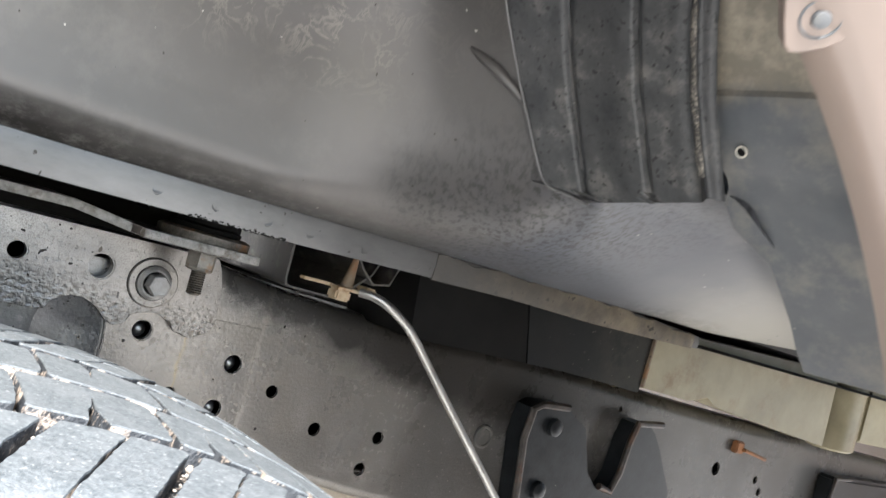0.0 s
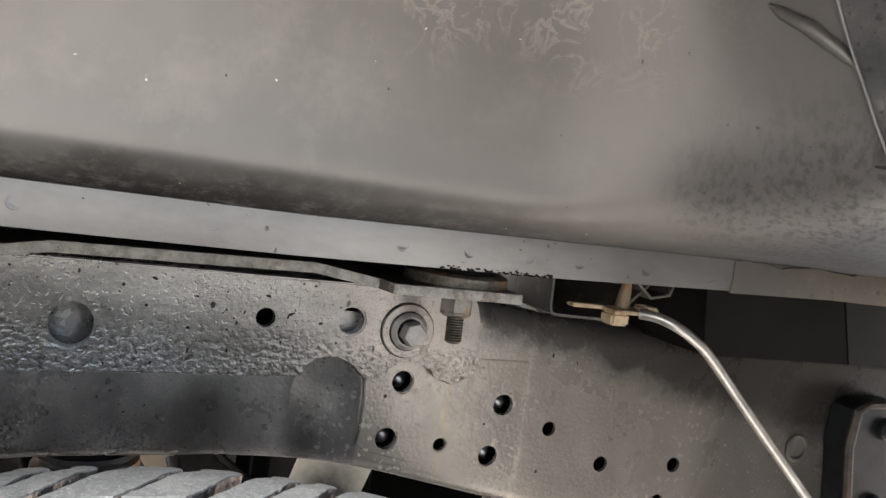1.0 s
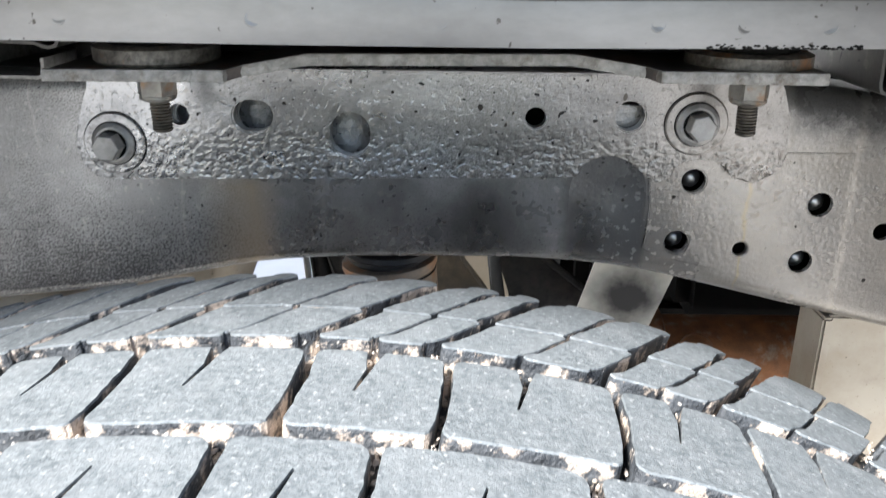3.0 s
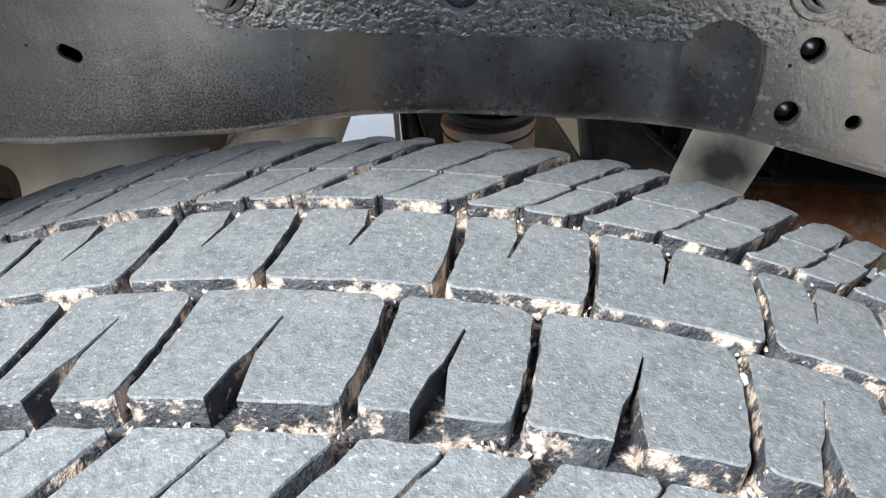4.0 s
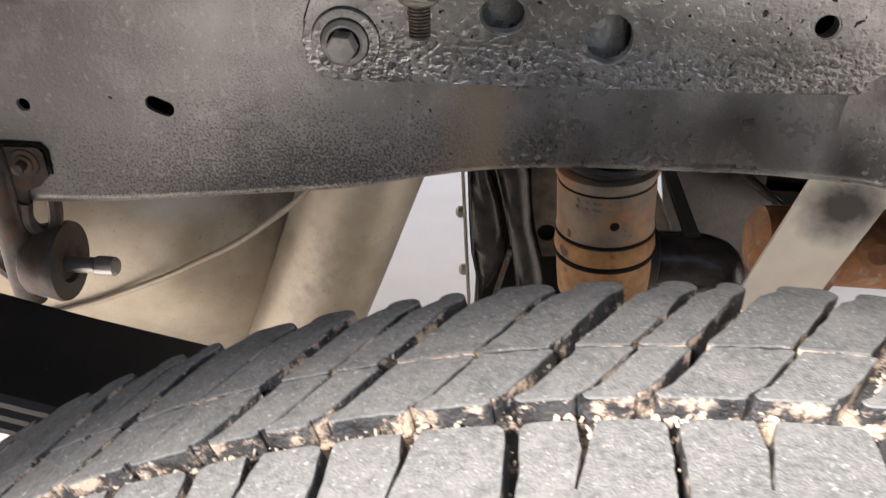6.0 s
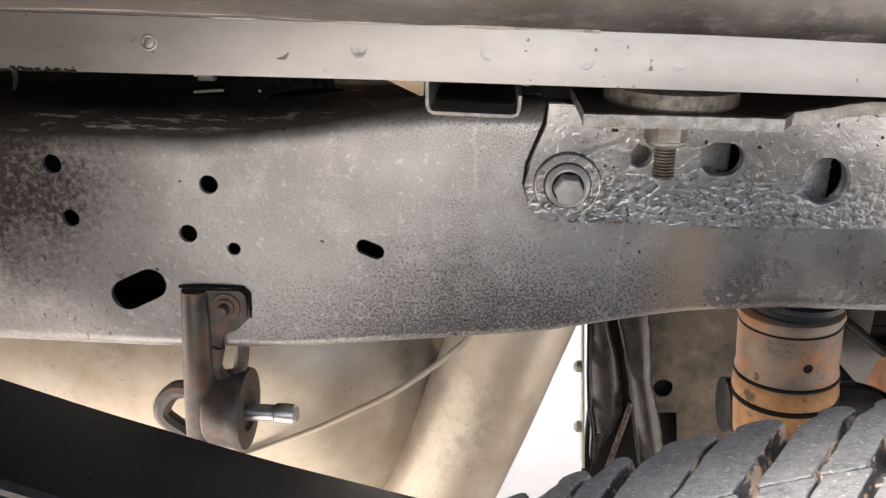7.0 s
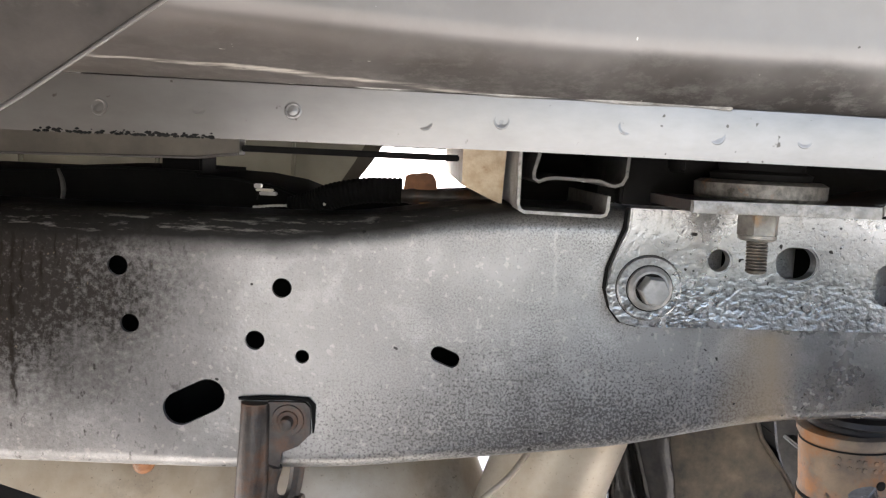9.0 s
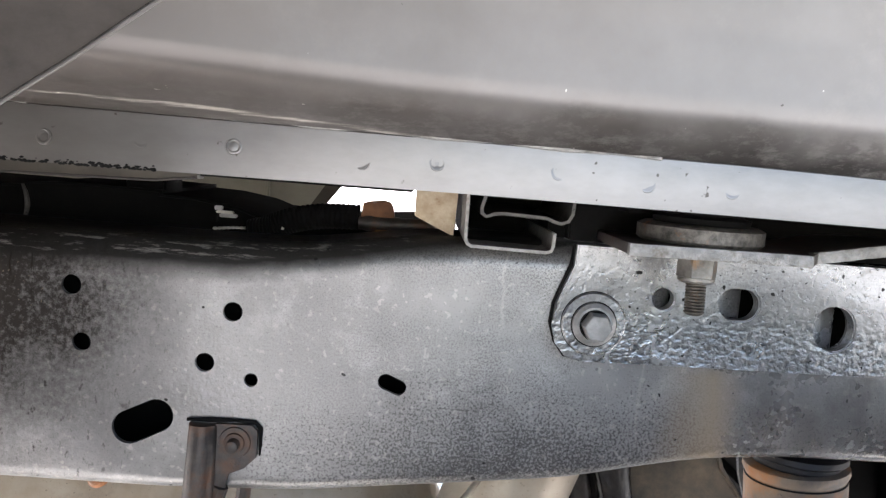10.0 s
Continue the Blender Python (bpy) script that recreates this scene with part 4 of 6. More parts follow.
for x in (0.057, 0.440):
    cushion = thing("mount_cushion", "worn grey steel cushion above the bracket shelf", "mount cushion", (x, -0.055, 0.8235), "body mount cushions")
    bm = bmesh.new()
    turned(bm, (x, -0.055, 0.8235), (0, 0, 1), [(0, 0.038), (0.002, 0.040), (0.010, 0.040), (0.012, 0.036), (0.012, 0.028)], 40)
    part("disc", bm, M_CUSHION, cushion)
    bm = bmesh.new()
    turned(bm, (x, -0.055, 0.8355), (0, 0, 1), [(0, 0.030), (0.004, 0.031), (0.006, 0.026), (0.017, 0.026)], 32)
    part("spacer", bm, M_NEARBLACK, cushion, "near-black spacer")

# ---- bed strip, wheelhouse and floor ----
bm = bmesh.new()
STRIP = [(-0.9, 0.845, 0.8755), (-0.35, 0.845, 0.8745), (-0.1, 0.846, 0.873), (0.05, 0.8455, 0.872), (0.15, 0.845, 0.870), (0.3, 0.845, 0.8695), (0.48, 0.847, 0.872), (0.72, 0.853, 0.875), (0.85, 0.852, 0.877), (1.045, 0.856, 0.870)]
rings = []
for k in range(118):
    x = -0.9 + 1.945 * k / 117
    lo = float(np.interp(x, [s[0] for s in STRIP], [s[1] for s in STRIP]))
    hi = float(np.interp(x, [s[0] for s in STRIP], [s[2] for s in STRIP]))
    rings.append([(x, -0.150, lo), (x, -0.151, (lo + hi) / 2), (x, -0.150, hi), (x, -0.1485, hi + 0.001), (x, -0.1475, hi), (x, -0.1475, lo)])
loops(bm, rings, caps=True)
strip = thing("bed_flange", "long pale grey bed flange dotted with spot welds", "flange", (0.07, -0.15, 0.846))
part("flange_strip", bm, M_STRIP, strip)
for k, x in enumerate((-0.3195, -0.270, -0.2225, -0.156, -0.117, -0.053, -0.006, 0.0395, 0.143, 0.243, 0.358, 0.404, 0.448, 0.487, 0.542, 0.60)):
    bm = bmesh.new()
    rise_w = (0.0009, 0.0005, 0.0010, 0.0003)[k % 4] if x < -0.2 else (0.0003, 0.0005, 0.0004)[k % 3]
    turned(bm, (x, -0.1502 if k % 2 else -0.1504, 0.8610 if x < 0 and k % 3 else 0.8585), (0.1 * (k % 3 - 1), -1, 0.12), [(-0.0006, 0.0047), (rise_w, 0.0042), (rise_w * 1.2, 0.0034), (rise_w * 0.6, 0.0026), (rise_w, 0.0010)], 20)
    part("spot_weld", bm, M_STRIP, strip)

grit = random.Random(5)
for x0, x1, n in ((-0.352, -0.318, 40), (-0.314, -0.262, 130), (0.385, 0.470, 130)):
    bm = bmesh.new()
    for _ in range(n):
        x = grit.uniform(x0, x1)
        lo = float(np.interp(x, [s[0] for s in STRIP], [s[1] for s in STRIP]))
        size = grit.uniform(0.0002, 0.0009)
        bmesh.ops.create_icosphere(bm, subdivisions=1, radius=size, matrix=Matrix.Translation((x, -0.1502, lo + grit.uniform(0.0, 0.0026) * grit.random())) @ Matrix.Diagonal((1.8, 0.5, 0.9, 1)))
    part("caked_grime", bm, M_NEARBLACK, strip, "black grime caught along the foot")

PLAN = [(-0.46, -0.57), (-0.44, -0.47), (-0.395, -0.385), (-0.34, -0.305), (-0.27, -0.252), (-0.2, -0.218), (-0.14, -0.197), (-0.07, -0.185), (0.0, -0.181), (0.1, -0.178), (0.2, -0.178),
        (0.3, -0.178), (0.4, -0.18), (0.455, -0.190), (0.51, -0.218), (0.555, -0.258), (0.592, -0.30), (0.612, -0.33), (0.628, -0.37), (0.638, -0.42), (0.645, -0.50), (0.648, -0.58)]
LEVELS = [(0.908, 0.0, 1.02), (0.938, 0.001, 1.0), (0.96, 0.003, 0.965), (0.985, 0.004, 0.93), (1.01, 0.007, 0.89), (1.05, 0.016, 0.83), (1.10, 0.04, 0.74)]


def arch_wall(x, y, z, proud=0.0):
    """A point of the wheelhouse wall above the plan point (x, y) at height z."""
    zs = [l[0] for l in LEVELS]
    k = float(np.interp(z, zs, [l[2] for l in LEVELS]))
    back = float(np.interp(z, zs, [l[1] for l in LEVELS]))
    end = min(1.0, max(0.0, (-y - 0.185) / 0.10))
    f = 1 + (k - 1) * end
    v = Vector((0.12 + (x - 0.12) * f, y - back, z))
    if proud:
        v += (Vector((0.1, -0.55, 0.93)) - v).normalized() * proud
    return v


def strip_top(x):
    return float(np.interp(x, [s[0] for s in STRIP], [s[2] for s in STRIP]))


def edge_point(line, k):
    """A point of a folded line cut into 16 even steps."""
    s = k / 16 * (len(line) - 1)
    i = min(int(s), len(line) - 2)
    return line[i].lerp(line[i + 1], s - i)


plan = smooth_path([(x, y, 0) for x, y in PLAN], 5)
wheelhouse = thing("wheelhouse", "smooth grey-brown inner wheelhouse panel, dusty with dirt smears", "wheel arch", (0.1, -0.2, 0.88))
bm = bmesh.new()
rings, behind, lid = [], [], []
for p in plan:
    x, y = p.x, p.y
    walls = [arch_wall(x, y, z) for z in (0.894, 0.915, 0.938, 0.96, 0.985, 1.01, 1.03, 1.05, 1.075, 1.10)]
    if x > 0.5 and y < -0.30:
        low = arch_wall(x, y, 0.945 if y > -0.315 else 0.958)
        walls = [low - Vector((0, 0, 0.0002 * (4 - k))) for k in range(3)] + walls[3:]
        foot = [low - Vector((0, 0, 0.0012 - 0.0003 * k)) for k in range(3)]
    else:
        sx = x if -0.3 < x < 0.44 else (0.44 + (x - 0.44) * 1.75 if x > 0 else -0.3 + (x + 0.3) * 1.4)
        base = Vector((sx, -0.1515, strip_top(sx) + 0.0005))
        w = walls[0]
        foot = [base, base.lerp(w, 0.35) + Vector((0, 0.001, -0.0030)), base.lerp(w, 0.75) + Vector((0, -0.001, -0.0040))]
        if x > 0.42:
            ease = min(1.0, (x - 0.42) / 0.10)
            ease = ease * ease * (3 - 2 * ease)
            mid = w + Vector((0, 0.004, -0.008))
            soft = [base * (1 - s) ** 2 + mid * (2 * s * (1 - s)) + walls[3] * s * s for s in (0, 0.22, 0.42, 0.58, 0.73, 0.87)]
            both = [p.lerp(q, ease) for p, q in zip(foot + walls[:3], soft)]
            foot, walls = both[:3], both[3:] + walls[3:]
    far = walls[-1]
    tops = [Vector((0.12 + (far.x - 0.12) * f, far.y + (-0.57 - far.y) * g, z)) for f, g, z in ((0.9, 0.2, 1.135), (0.8, 0.5, 1.16), (0.75, 1.0, 1.17))]
    if x > 0.5 and y < -0.30:
        if not behind:
            behind.append([rings[-1][14]] + rings[-1][17:])
        (behind if y > -0.43 else lid).append(([walls[2]] + walls[3:] if y > -0.43 else walls[8:]) + tops)
    else:
        knee = foot + walls[:3]
        rings.append([edge_point(knee, k) for k in range(17)] + walls[3:] + tops)
loops(bm, rings, closed=False)
loops(bm, behind, closed=False)
loops(bm, lid, closed=False)


# bulge over the rear body mount
TOPS = [(0.580, -0.290, 0.937), (0.596, -0.312, 0.9357), (0.6075, -0.330, 0.935), (0.619, -0.340, 0.943), (0.634, -0.357, 0.952), (0.652, -0.368, 0.959), (0.666, -0.385, 0.965), (0.652, -0.41, 0.963), (0.658, -0.428, 0.950), (0.706, -0.434, 0.927), (0.755, -0.436, 0.892)]
LIPS = [(0.68, -0.1515, 0.8845), (0.74, -0.1515, 0.882), (0.80, -0.152, 0.881), (0.886, -0.155, 0.879), (0.95, -0.158, 0.879), (1.038, -0.16, 0.879), (1.137, -0.17, 0.885), (1.25, -0.18, 0.892), (1.35, -0.20, 0.892), (1.38, -0.26, 0.892), (1.2, -0.34, 0.892)]
column = rings[-1][:17]
rings = []
first = None
for n, (a, c) in enumerate(zip(smooth_path(TOPS, 4), smooth_path(LIPS, 4))):
    ring = []
    for k in range(17):
        s = k / 16
        swell = 0.05 * math.sin(math.pi * s ** 0.7) * math.sin(math.pi * min(1, n / 36)) ** 2
        ring.append(a.lerp(c, s) + Vector((-0.35, -0.55, 0.55)) * swell)
    if first is None:
        first = [column[16 - k] - ring[k] for k in range(17)]
    fade = math.exp(-(n / 11) ** 2)
    done = [p + d * fade for p, d in zip(ring, first)]
    tuck = max(0.02, 1 - max(0, n - 27) / 6)
    rings.append([done[0] + Vector((0.016, 0.004, 0.030)) * tuck, done[0] + Vector((0.006, 0.001, 0.006)) * tuck] + done)
loops(bm, rings, closed=False)
bmesh.ops.remove_doubles(bm, verts=bm.verts[:], dist=0.00002)
part("inner_wall", bm, M_HOUSE, wheelhouse, "grey-brown wall swelling into a rounded bulge", 70)


def liner_patch(name, x0, edge, y1, heights, ribs, mat, label):
    """A liner sheet lying on the arch wall. edge: the y where it begins at each height."""
    bm = bmesh.new()
    rings = []
    for z in heights:
        ya = float(np.interp(z, *zip(*edge)))
        ring = []
        for k in range(121):
            y = ya + (y1 - ya) * k / 120
            x = float(np.interp(-y, [-p.y for p in plan if p.x > 0.3], [p.x for p in plan if p.x > 0.3]))
            lift = 0.004 + sum(h * math.exp(-((y - ry) / w) ** 2) for ry, w, h in ribs)
            rise = 0.016 * max(0.0, (1.09 - z) / 0.15) * min(1.0, max(0.0, (-y - 0.318) / 0.1))
            ring.append(arch_wall(x + x0, y, z + rise, lift))
        rings.append(ring)
    loops(bm, rings, closed=False)
    return part(name, bm, mat, wheelhouse, label, 40)


hts = [0.9360, 0.9395, 0.943, 0.947, 0.952, 0.965, 0.98, 1.0, 1.02, 1.04, 1.06, 1.09]
liner_patch("ribbed_liner", 0.0, [(0.9345, -0.3245), (0.942, -0.2965), (0.976, -0.2925), (1.02, -0.2885), (1.05, -0.285), (1.1, -0.279)], -0.425, hts,
            [(-0.322, 0.0018, -0.0055), (-0.370, 0.0020, -0.0050), (-0.36, 0.02, 0.004), (-0.415, 0.005, 0.008), (-0.405, 0.006, -0.003)], M_MOTTLE, "dark ribbed plastic liner panel")
bm = bmesh.new()
rim = []
for y, z in ((-0.3245, 0.9345), (-0.311, 0.9382), (-0.2975, 0.9425), (-0.2942, 0.960), (-0.2928, 0.976), (-0.2905, 1.0), (-0.2885, 1.02), (-0.285, 1.05), (-0.281, 1.075)):
    x = float(np.interp(-y, [-p.y for p in plan if p.x > 0.3], [p.x for p in plan if p.x > 0.3]))
    rim.append(arch_wall(x, y, z, 0.0052))
tube(bm, smooth_path(rim, 4), 0.0010, 8)
part("liner_rim", bm, M_STRIP, wheelhouse, "pale worn rim of the liner")
bm = bmesh.new()
band = []
for k in range(14):
    z = 0.956 + 0.010 * k
    x = float(np.interp(0.413, [-p.y for p in plan if p.x > 0.3], [p.x for p in plan if p.x > 0.3]))
    band.append(arch_wall(x, -0.413, z + 0.010, 0.006))
tube(bm, band, [0.0046 + 0.0007 * math.sin(k * 1.9) for k in range(14)], 14)
part("speckled_ridge", bm, M_SPECK, wheelhouse, "rough ridge with pale crumbling specks")
bm = bmesh.new()
rings = []
for z, x in ((0.86, 0.785), (0.875, 0.765), (0.892, 0.748), (0.91, 0.724), (0.927, 0.700), (0.945, 0.675), (0.958, 0.658), (0.968, 0.648), (0.973, 0.644), (0.977, 0.636), (0.987, 0.624), (1.0, 0.608), (1.014, 0.592), (1.018, 0.592), (1.04, 0.567), (1.09, 0.51)):
    y0 = -0.410 if z > 0.966 else -0.404 if z > 0.935 else -0.424
    rings.append([(x + 0.03 * (k / 12) ** 2, y0 - (0.584 + y0) * k / 12, z) for k in range(13)])
loops(bm, rings, closed=False)
part("plain_liner", bm, M_SLATE, wheelhouse, "smooth dusty liner panel beside the fender flare", 40)

bm = bmesh.new()
turned(bm, (0.6215, -0.431, 0.9865), (-0.8, -0.1, -0.5), [(0, 0.0042), (0.0012, 0.0042), (0.0012, 0.0030), (0.0006, 0.0028)], 20)
ring_rim = part("drilled_hole_rim", bm, M_CREAM, wheelhouse, "pale rim of a small drilled hole")
bm = bmesh.new()
turned(bm, (0.6215, -0.431, 0.9865), (-0.8, -0.1, -0.5), [(0, 0.0029), (0.0010, 0.0029)], 16)
part("drilled_hole", bm, M_NEARBLACK, ring_rim, "dark small drilled hole")

# dirty lip where the flange runs out
bm = bmesh.new()
rings = []
for k in range(46):
    x = 0.62 + 0.41 * k / 45
    hi = strip_top(x) - 0.001 + 0.0016 * math.sin(k * 0.9) + 0.0010 * math.sin(k * 2.3)
    lo = float(np.interp(x, [q[0] for q in STRIP], [q[1] for q in STRIP])) - 0.0015
    fat = 0.0016 * min(1.0, k / 12)
    rings.append([(x, -0.1508 - fat, lo), (x, -0.1518 - fat * 1.6 + 0.0008 * math.sin(k * 1.7), (lo + hi) / 2), (x, -0.1512 - fat * 1.3, hi), (x, -0.1490, hi + 0.001), (x, -0.1490, lo)])
loops(bm, rings, caps=True)
part("dirty_lip", bm, M_LIP, strip, "tan dirt-caked end of the flange")

# pressed ridge at the corner of the wall
bm = bmesh.new()
tube(bm, [arch_wall(x, y, z, 0.001) for x, y, z in ((0.5475, -0.2510, 1.0225), (0.5545, -0.2580, 1.018), (0.5685, -0.2733, 1.010), (0.5785, -0.2847, 1.000), (0.5860, -0.2930, 0.989))], [0.0008, 0.0034, 0.0044, 0.0040, 0.0012], 14)
part("pressed_ridge", bm, M_HOUSE, wheelhouse)
bm = bmesh.new()
loops(bm, [[(-0.34, -0.27, 0.832), (-0.284, -0.305, 0.8555), (-0.234, -0.325, 0.8835), (-0.17, -0.358, 0.919), (-0.05, -0.42, 0.985)], [(-0.37, -0.28, 0.836), (-0.31, -0.315, 0.861), (-0.26, -0.335, 0.891), (-0.2, -0.37, 0.93), (-0.1, -0.43, 1.0)],
           [(-0.65, -0.33, 0.84), (-0.6, -0.36, 0.9), (-0.55, -0.39, 0.95), (-0.45, -0.45, 1.02), (-0.3, -0.5, 1.1)]], closed=False)
part("end_liner", bm, M_ENDLINER, wheelhouse, "dark mottled liner with a pale folded edge", 60)
bm = bmesh.new()
tube(bm, [(-0.34, -0.2705, 0.832), (-0.284, -0.3055, 0.8555), (-0.234, -0.3255, 0.8835), (-0.17, -0.3585, 0.919), (-0.05, -0.4205, 0.985)], 0.0008, 8)
part("liner_edge", bm, M_STRIP, wheelhouse)
# unseen wall added to shade the left end of the wheel well
bm = bmesh.new()
loops(bm, [[(-0.36, -0.285, 0.832), (-0.41, -0.44, 0.834), (-0.43, -0.575, 0.836)], [(-0.385, -0.30, 0.75), (-0.42, -0.44, 0.75), (-0.435, -0.575, 0.75)], [(-0.40, -0.31, 0.60), (-0.43, -0.44, 0.60), (-0.44, -0.575, 0.60)], [(-0.40, -0.31, 0.42), (-0.43, -0.44, 0.42), (-0.44, -0.575, 0.42)]], closed=False)
loops(bm, [[(-0.65, -0.33, 0.84), (-0.66, -0.575, 0.84)], [(-0.36, -0.285, 0.832), (-0.43, -0.575, 0.836)]], closed=False)
part("shade_liner", bm, M_BLACK, wheelhouse, "unseen black front wall added to shade the wheel well", 60)
# ---- outer fender ----
AX, AZ = 0.207, 0.46
fender = thing("fender", "tan painted outer fender with a flare round the wheel", "fender", (0.2, -0.58, 0.5))
bm = bmesh.new()
rings = []
for k in range(61):
    a = radians(-100 + 200 * k / 60)
    ring = []
    for r, y in ((0.604, -0.540), (0.600, -0.552), (0.601, -0.560), (0.606, -0.568), (0.628, -0.592), (0.645, -0.603), (0.672, -0.606), (0.682, -0.59)):
        ring.append((AX + r * math.sin(a), y, AZ + r * math.cos(a)))
    rings.append(ring)
loops(bm, rings, closed=False)
part("flare", bm, M_TAN, fender, angle=50)
bm = bmesh.new()
rings = []
for k in range(61):
    a = radians(-100 + 200 * k / 60)
    s, c = math.sin(a), math.cos(a)
    inner = (AX + 0.66 * s, -0.588, AZ + 0.66 * c)
    q = min(1.5 / max(abs(s), 1e-6), 0.95 / max(c, 1e-6) if c > 0 else 9, 0.45 / max(-c, 1e-6) if c < 0 else 9)
    outer = (AX + q * s, -0.588 if q * c < 0.4 else -0.575, AZ + q * c)
    rings.append([inner, outer])
loops(bm, rings, closed=False)
part("side_panel", bm, M_TAN, fender, angle=50)
cone = Vector((-0.40, -0.64, -0.66)).normalized()
S = Vector((0.4655, -0.5595, 1.0005))
side = Vector((0.73, -0.63, 0.26))
side = (side - cone * side.dot(cone)).normalized()
rise = cone.cross(side)
if rise.z < 0:
    rise = -rise
TAB = [(-0.019, 0.030), (-0.0175, 0.012), (-0.0150, -0.002), (-0.0122, -0.0130), (-0.0095, -0.0160), (-0.004, -0.0158), (0.005, -0.0135), (0.0115, -0.0100), (0.0150, -0.0055), (0.0160, 0.0), (0.0150, 0.0050), (0.0120, 0.0095), (0.0075, 0.0130), (0.004, 0.030)]
bm = bmesh.new()
rings = []
for h, grow in ((-0.010, 1.0), (-0.0010, 1.0), (0.0, 0.985), (0.0006, 0.94)):
    rings.append([S + side * (u * grow) + rise * (w * grow) + cone * (h - 0.002) for u, w in TAB])
loops(bm, rings, caps=True)
pad = part("screw_pad", bm, M_TAN, fender)
bm = bmesh.new()
turned(bm, S - cone * 0.0035, cone, [(0, 0.0092), (0.0024, 0.0092), (0.0030, 0.0084), (0.0016, 0.0076), (0.0012, 0.0046), (0.0044, 0.0036), (0.0048, 0.002)], 28)
part("flare_screw", bm, M_SLATE, pad, "dull grey push-in screw")

# ---- filler added on the rail to keep the gap dark ----
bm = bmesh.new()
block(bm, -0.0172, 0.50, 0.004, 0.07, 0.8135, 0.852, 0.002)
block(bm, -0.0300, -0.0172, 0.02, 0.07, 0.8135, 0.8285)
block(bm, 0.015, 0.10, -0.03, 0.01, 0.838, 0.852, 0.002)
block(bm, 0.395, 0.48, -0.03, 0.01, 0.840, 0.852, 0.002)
solo("gap_filler", bm, M_NEARBLACK, "near-black filler block added to darken the gap over the rail", "sill")

# ---- truck bed floor ----
bm = bmesh.new()
rings = []
for k in range(181):
    y = -0.147 + 1.6 * k / 180
    z = 0.853 + (0.004 if (k // 3) % 2 else 0.0)
    rings.append([(-1.4, y, z), (-0.12, y, z), (2.6, y, z + 0.01)])
loops(bm, rings, closed=False)
block(bm, -1.4, 2.6, -0.147, 1.45, 0.885, 0.90)
bed = new("truck_bed_floor", finish("truck_bed_floor", bm, M_FLOOR, 20))
tagged(bed, "ribbed dark brown underside of the truck bed floor", "bed floor", kind="structure")
# unseen blocks that close the bed and cast its shadow
bm = bmesh.new()
block(bm, -1.4, 2.6, -0.145, -0.02, 1.17, 1.2)
block(bm, -1.4, 2.6, -0.6, -0.02, 1.3, 1.33)
block(bm, -1.4, 2.6, 1.4, 1.45, 0.88, 1.33)
block(bm, -1.42, -1.4, -0.58, 1.45, 0.45, 1.33)
block(bm, 2.6, 2.62, -0.58, 1.45, 0.45, 1.33)
shell = new("unseen_bed_shell", finish("unseen_bed_shell", bm, M_TAN, 20))
tagged(shell, "unseen tan shell closing the truck bed, added to block light", "bed wall", kind="structure")

# ---- tyre ----
C, R = Vector((0.1935, -0.42, 0.3040)), 0.4750
PAIRS = 31
STEP = 2 * math.pi / PAIRS
CROWN = [(-0.125, 0.016), (-0.105, 0.006), (-0.06, 0.0005), (0.0, 0.0), (0.05, 0.0003), (0.08, 0.0008), (0.105, 0.0022), (0.12, 0.0050), (0.125, 0.0080)]
TURN = 0.0085


def on_tyre(u, y, drop):
    """u: arc length from the top, y: across from the middle, drop: below the tread."""
    a = (u + TURN) / R
    r = R - drop - float(np.interp(y, *zip(*CROWN)))
    return Vector((r * math.sin(a), y, r * math.cos(a)))


wheel = thing("wheel", "worn grey all-terrain tyre with sandy mud in its grooves", "tyre", C)
bm = bmesh.new()
SIDE = [(-0.118, 0.024), (-0.127, 0.036), (-0.136, 0.07), (-0.136, 0.11), (-0.125, 0.15), (-0.105, 0.185)]
prof = [(y, R - 0.0095 - d - (0.0045 if abs(y) > 0.08 else 0.0)) for y, d in CROWN] + [(-y, R - d) for y, d in SIDE] + [(y, R - d) for y, d in reversed(SIDE)]
rings = [[(C.x + r * math.sin(a), C.y + y, C.z + r * math.cos(a)) for y, r in prof] for a in [2 * math.pi * k / 128 for k in range(128)]]
loops(bm, rings, wrap=True)
for f in bm.faces:
    if abs(f.calc_center_median().y - C.y) > 0.119:
        f.material_index = 1
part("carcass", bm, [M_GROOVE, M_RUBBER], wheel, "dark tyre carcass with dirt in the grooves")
bm = bmesh.new()
turned(bm, (C.x, C.y - 0.10, C.z), (0, 1, 0), [(0, 0.245), (0.004, 0.262), (0.03, 0.242), (0.17, 0.242), (0.2, 0.262), (0.204, 0.245)], 64)
part("rim", bm, M_BOLT, wheel)

# rows: front edge, back edge, slant, notch side, pieces (start, length) of the long and the short pitch
ROWS = [(-0.121, -0.060, 0.037, 0, [(-0.098, 0.0232), (-0.0740, 0.0230), (-0.046, 0.0192), (-0.0260, 0.0190)]),
        (-0.050, -0.0035, 0.004, -1, [(-0.068, 0.0532), (-0.0112, 0.0368)]),
        (0.003, 0.0465, 0.003, 1, [(-0.049, 0.0500), (0.0045, 0.0400)]),
        (0.0555, 0.0785, 0.0185, 0, [(-0.050, 0.0255), (-0.0228, 0.0226), (0.0065, 0.0175), (0.0258, 0.0152)]),
        (0.0798, 0.1200, 0.0285, 0, [(-0.0312, 0.0252), (-0.0041, 0.0218), (0.0252, 0.0172), (0.0445, 0.0144)])]


chip = random.Random(11)


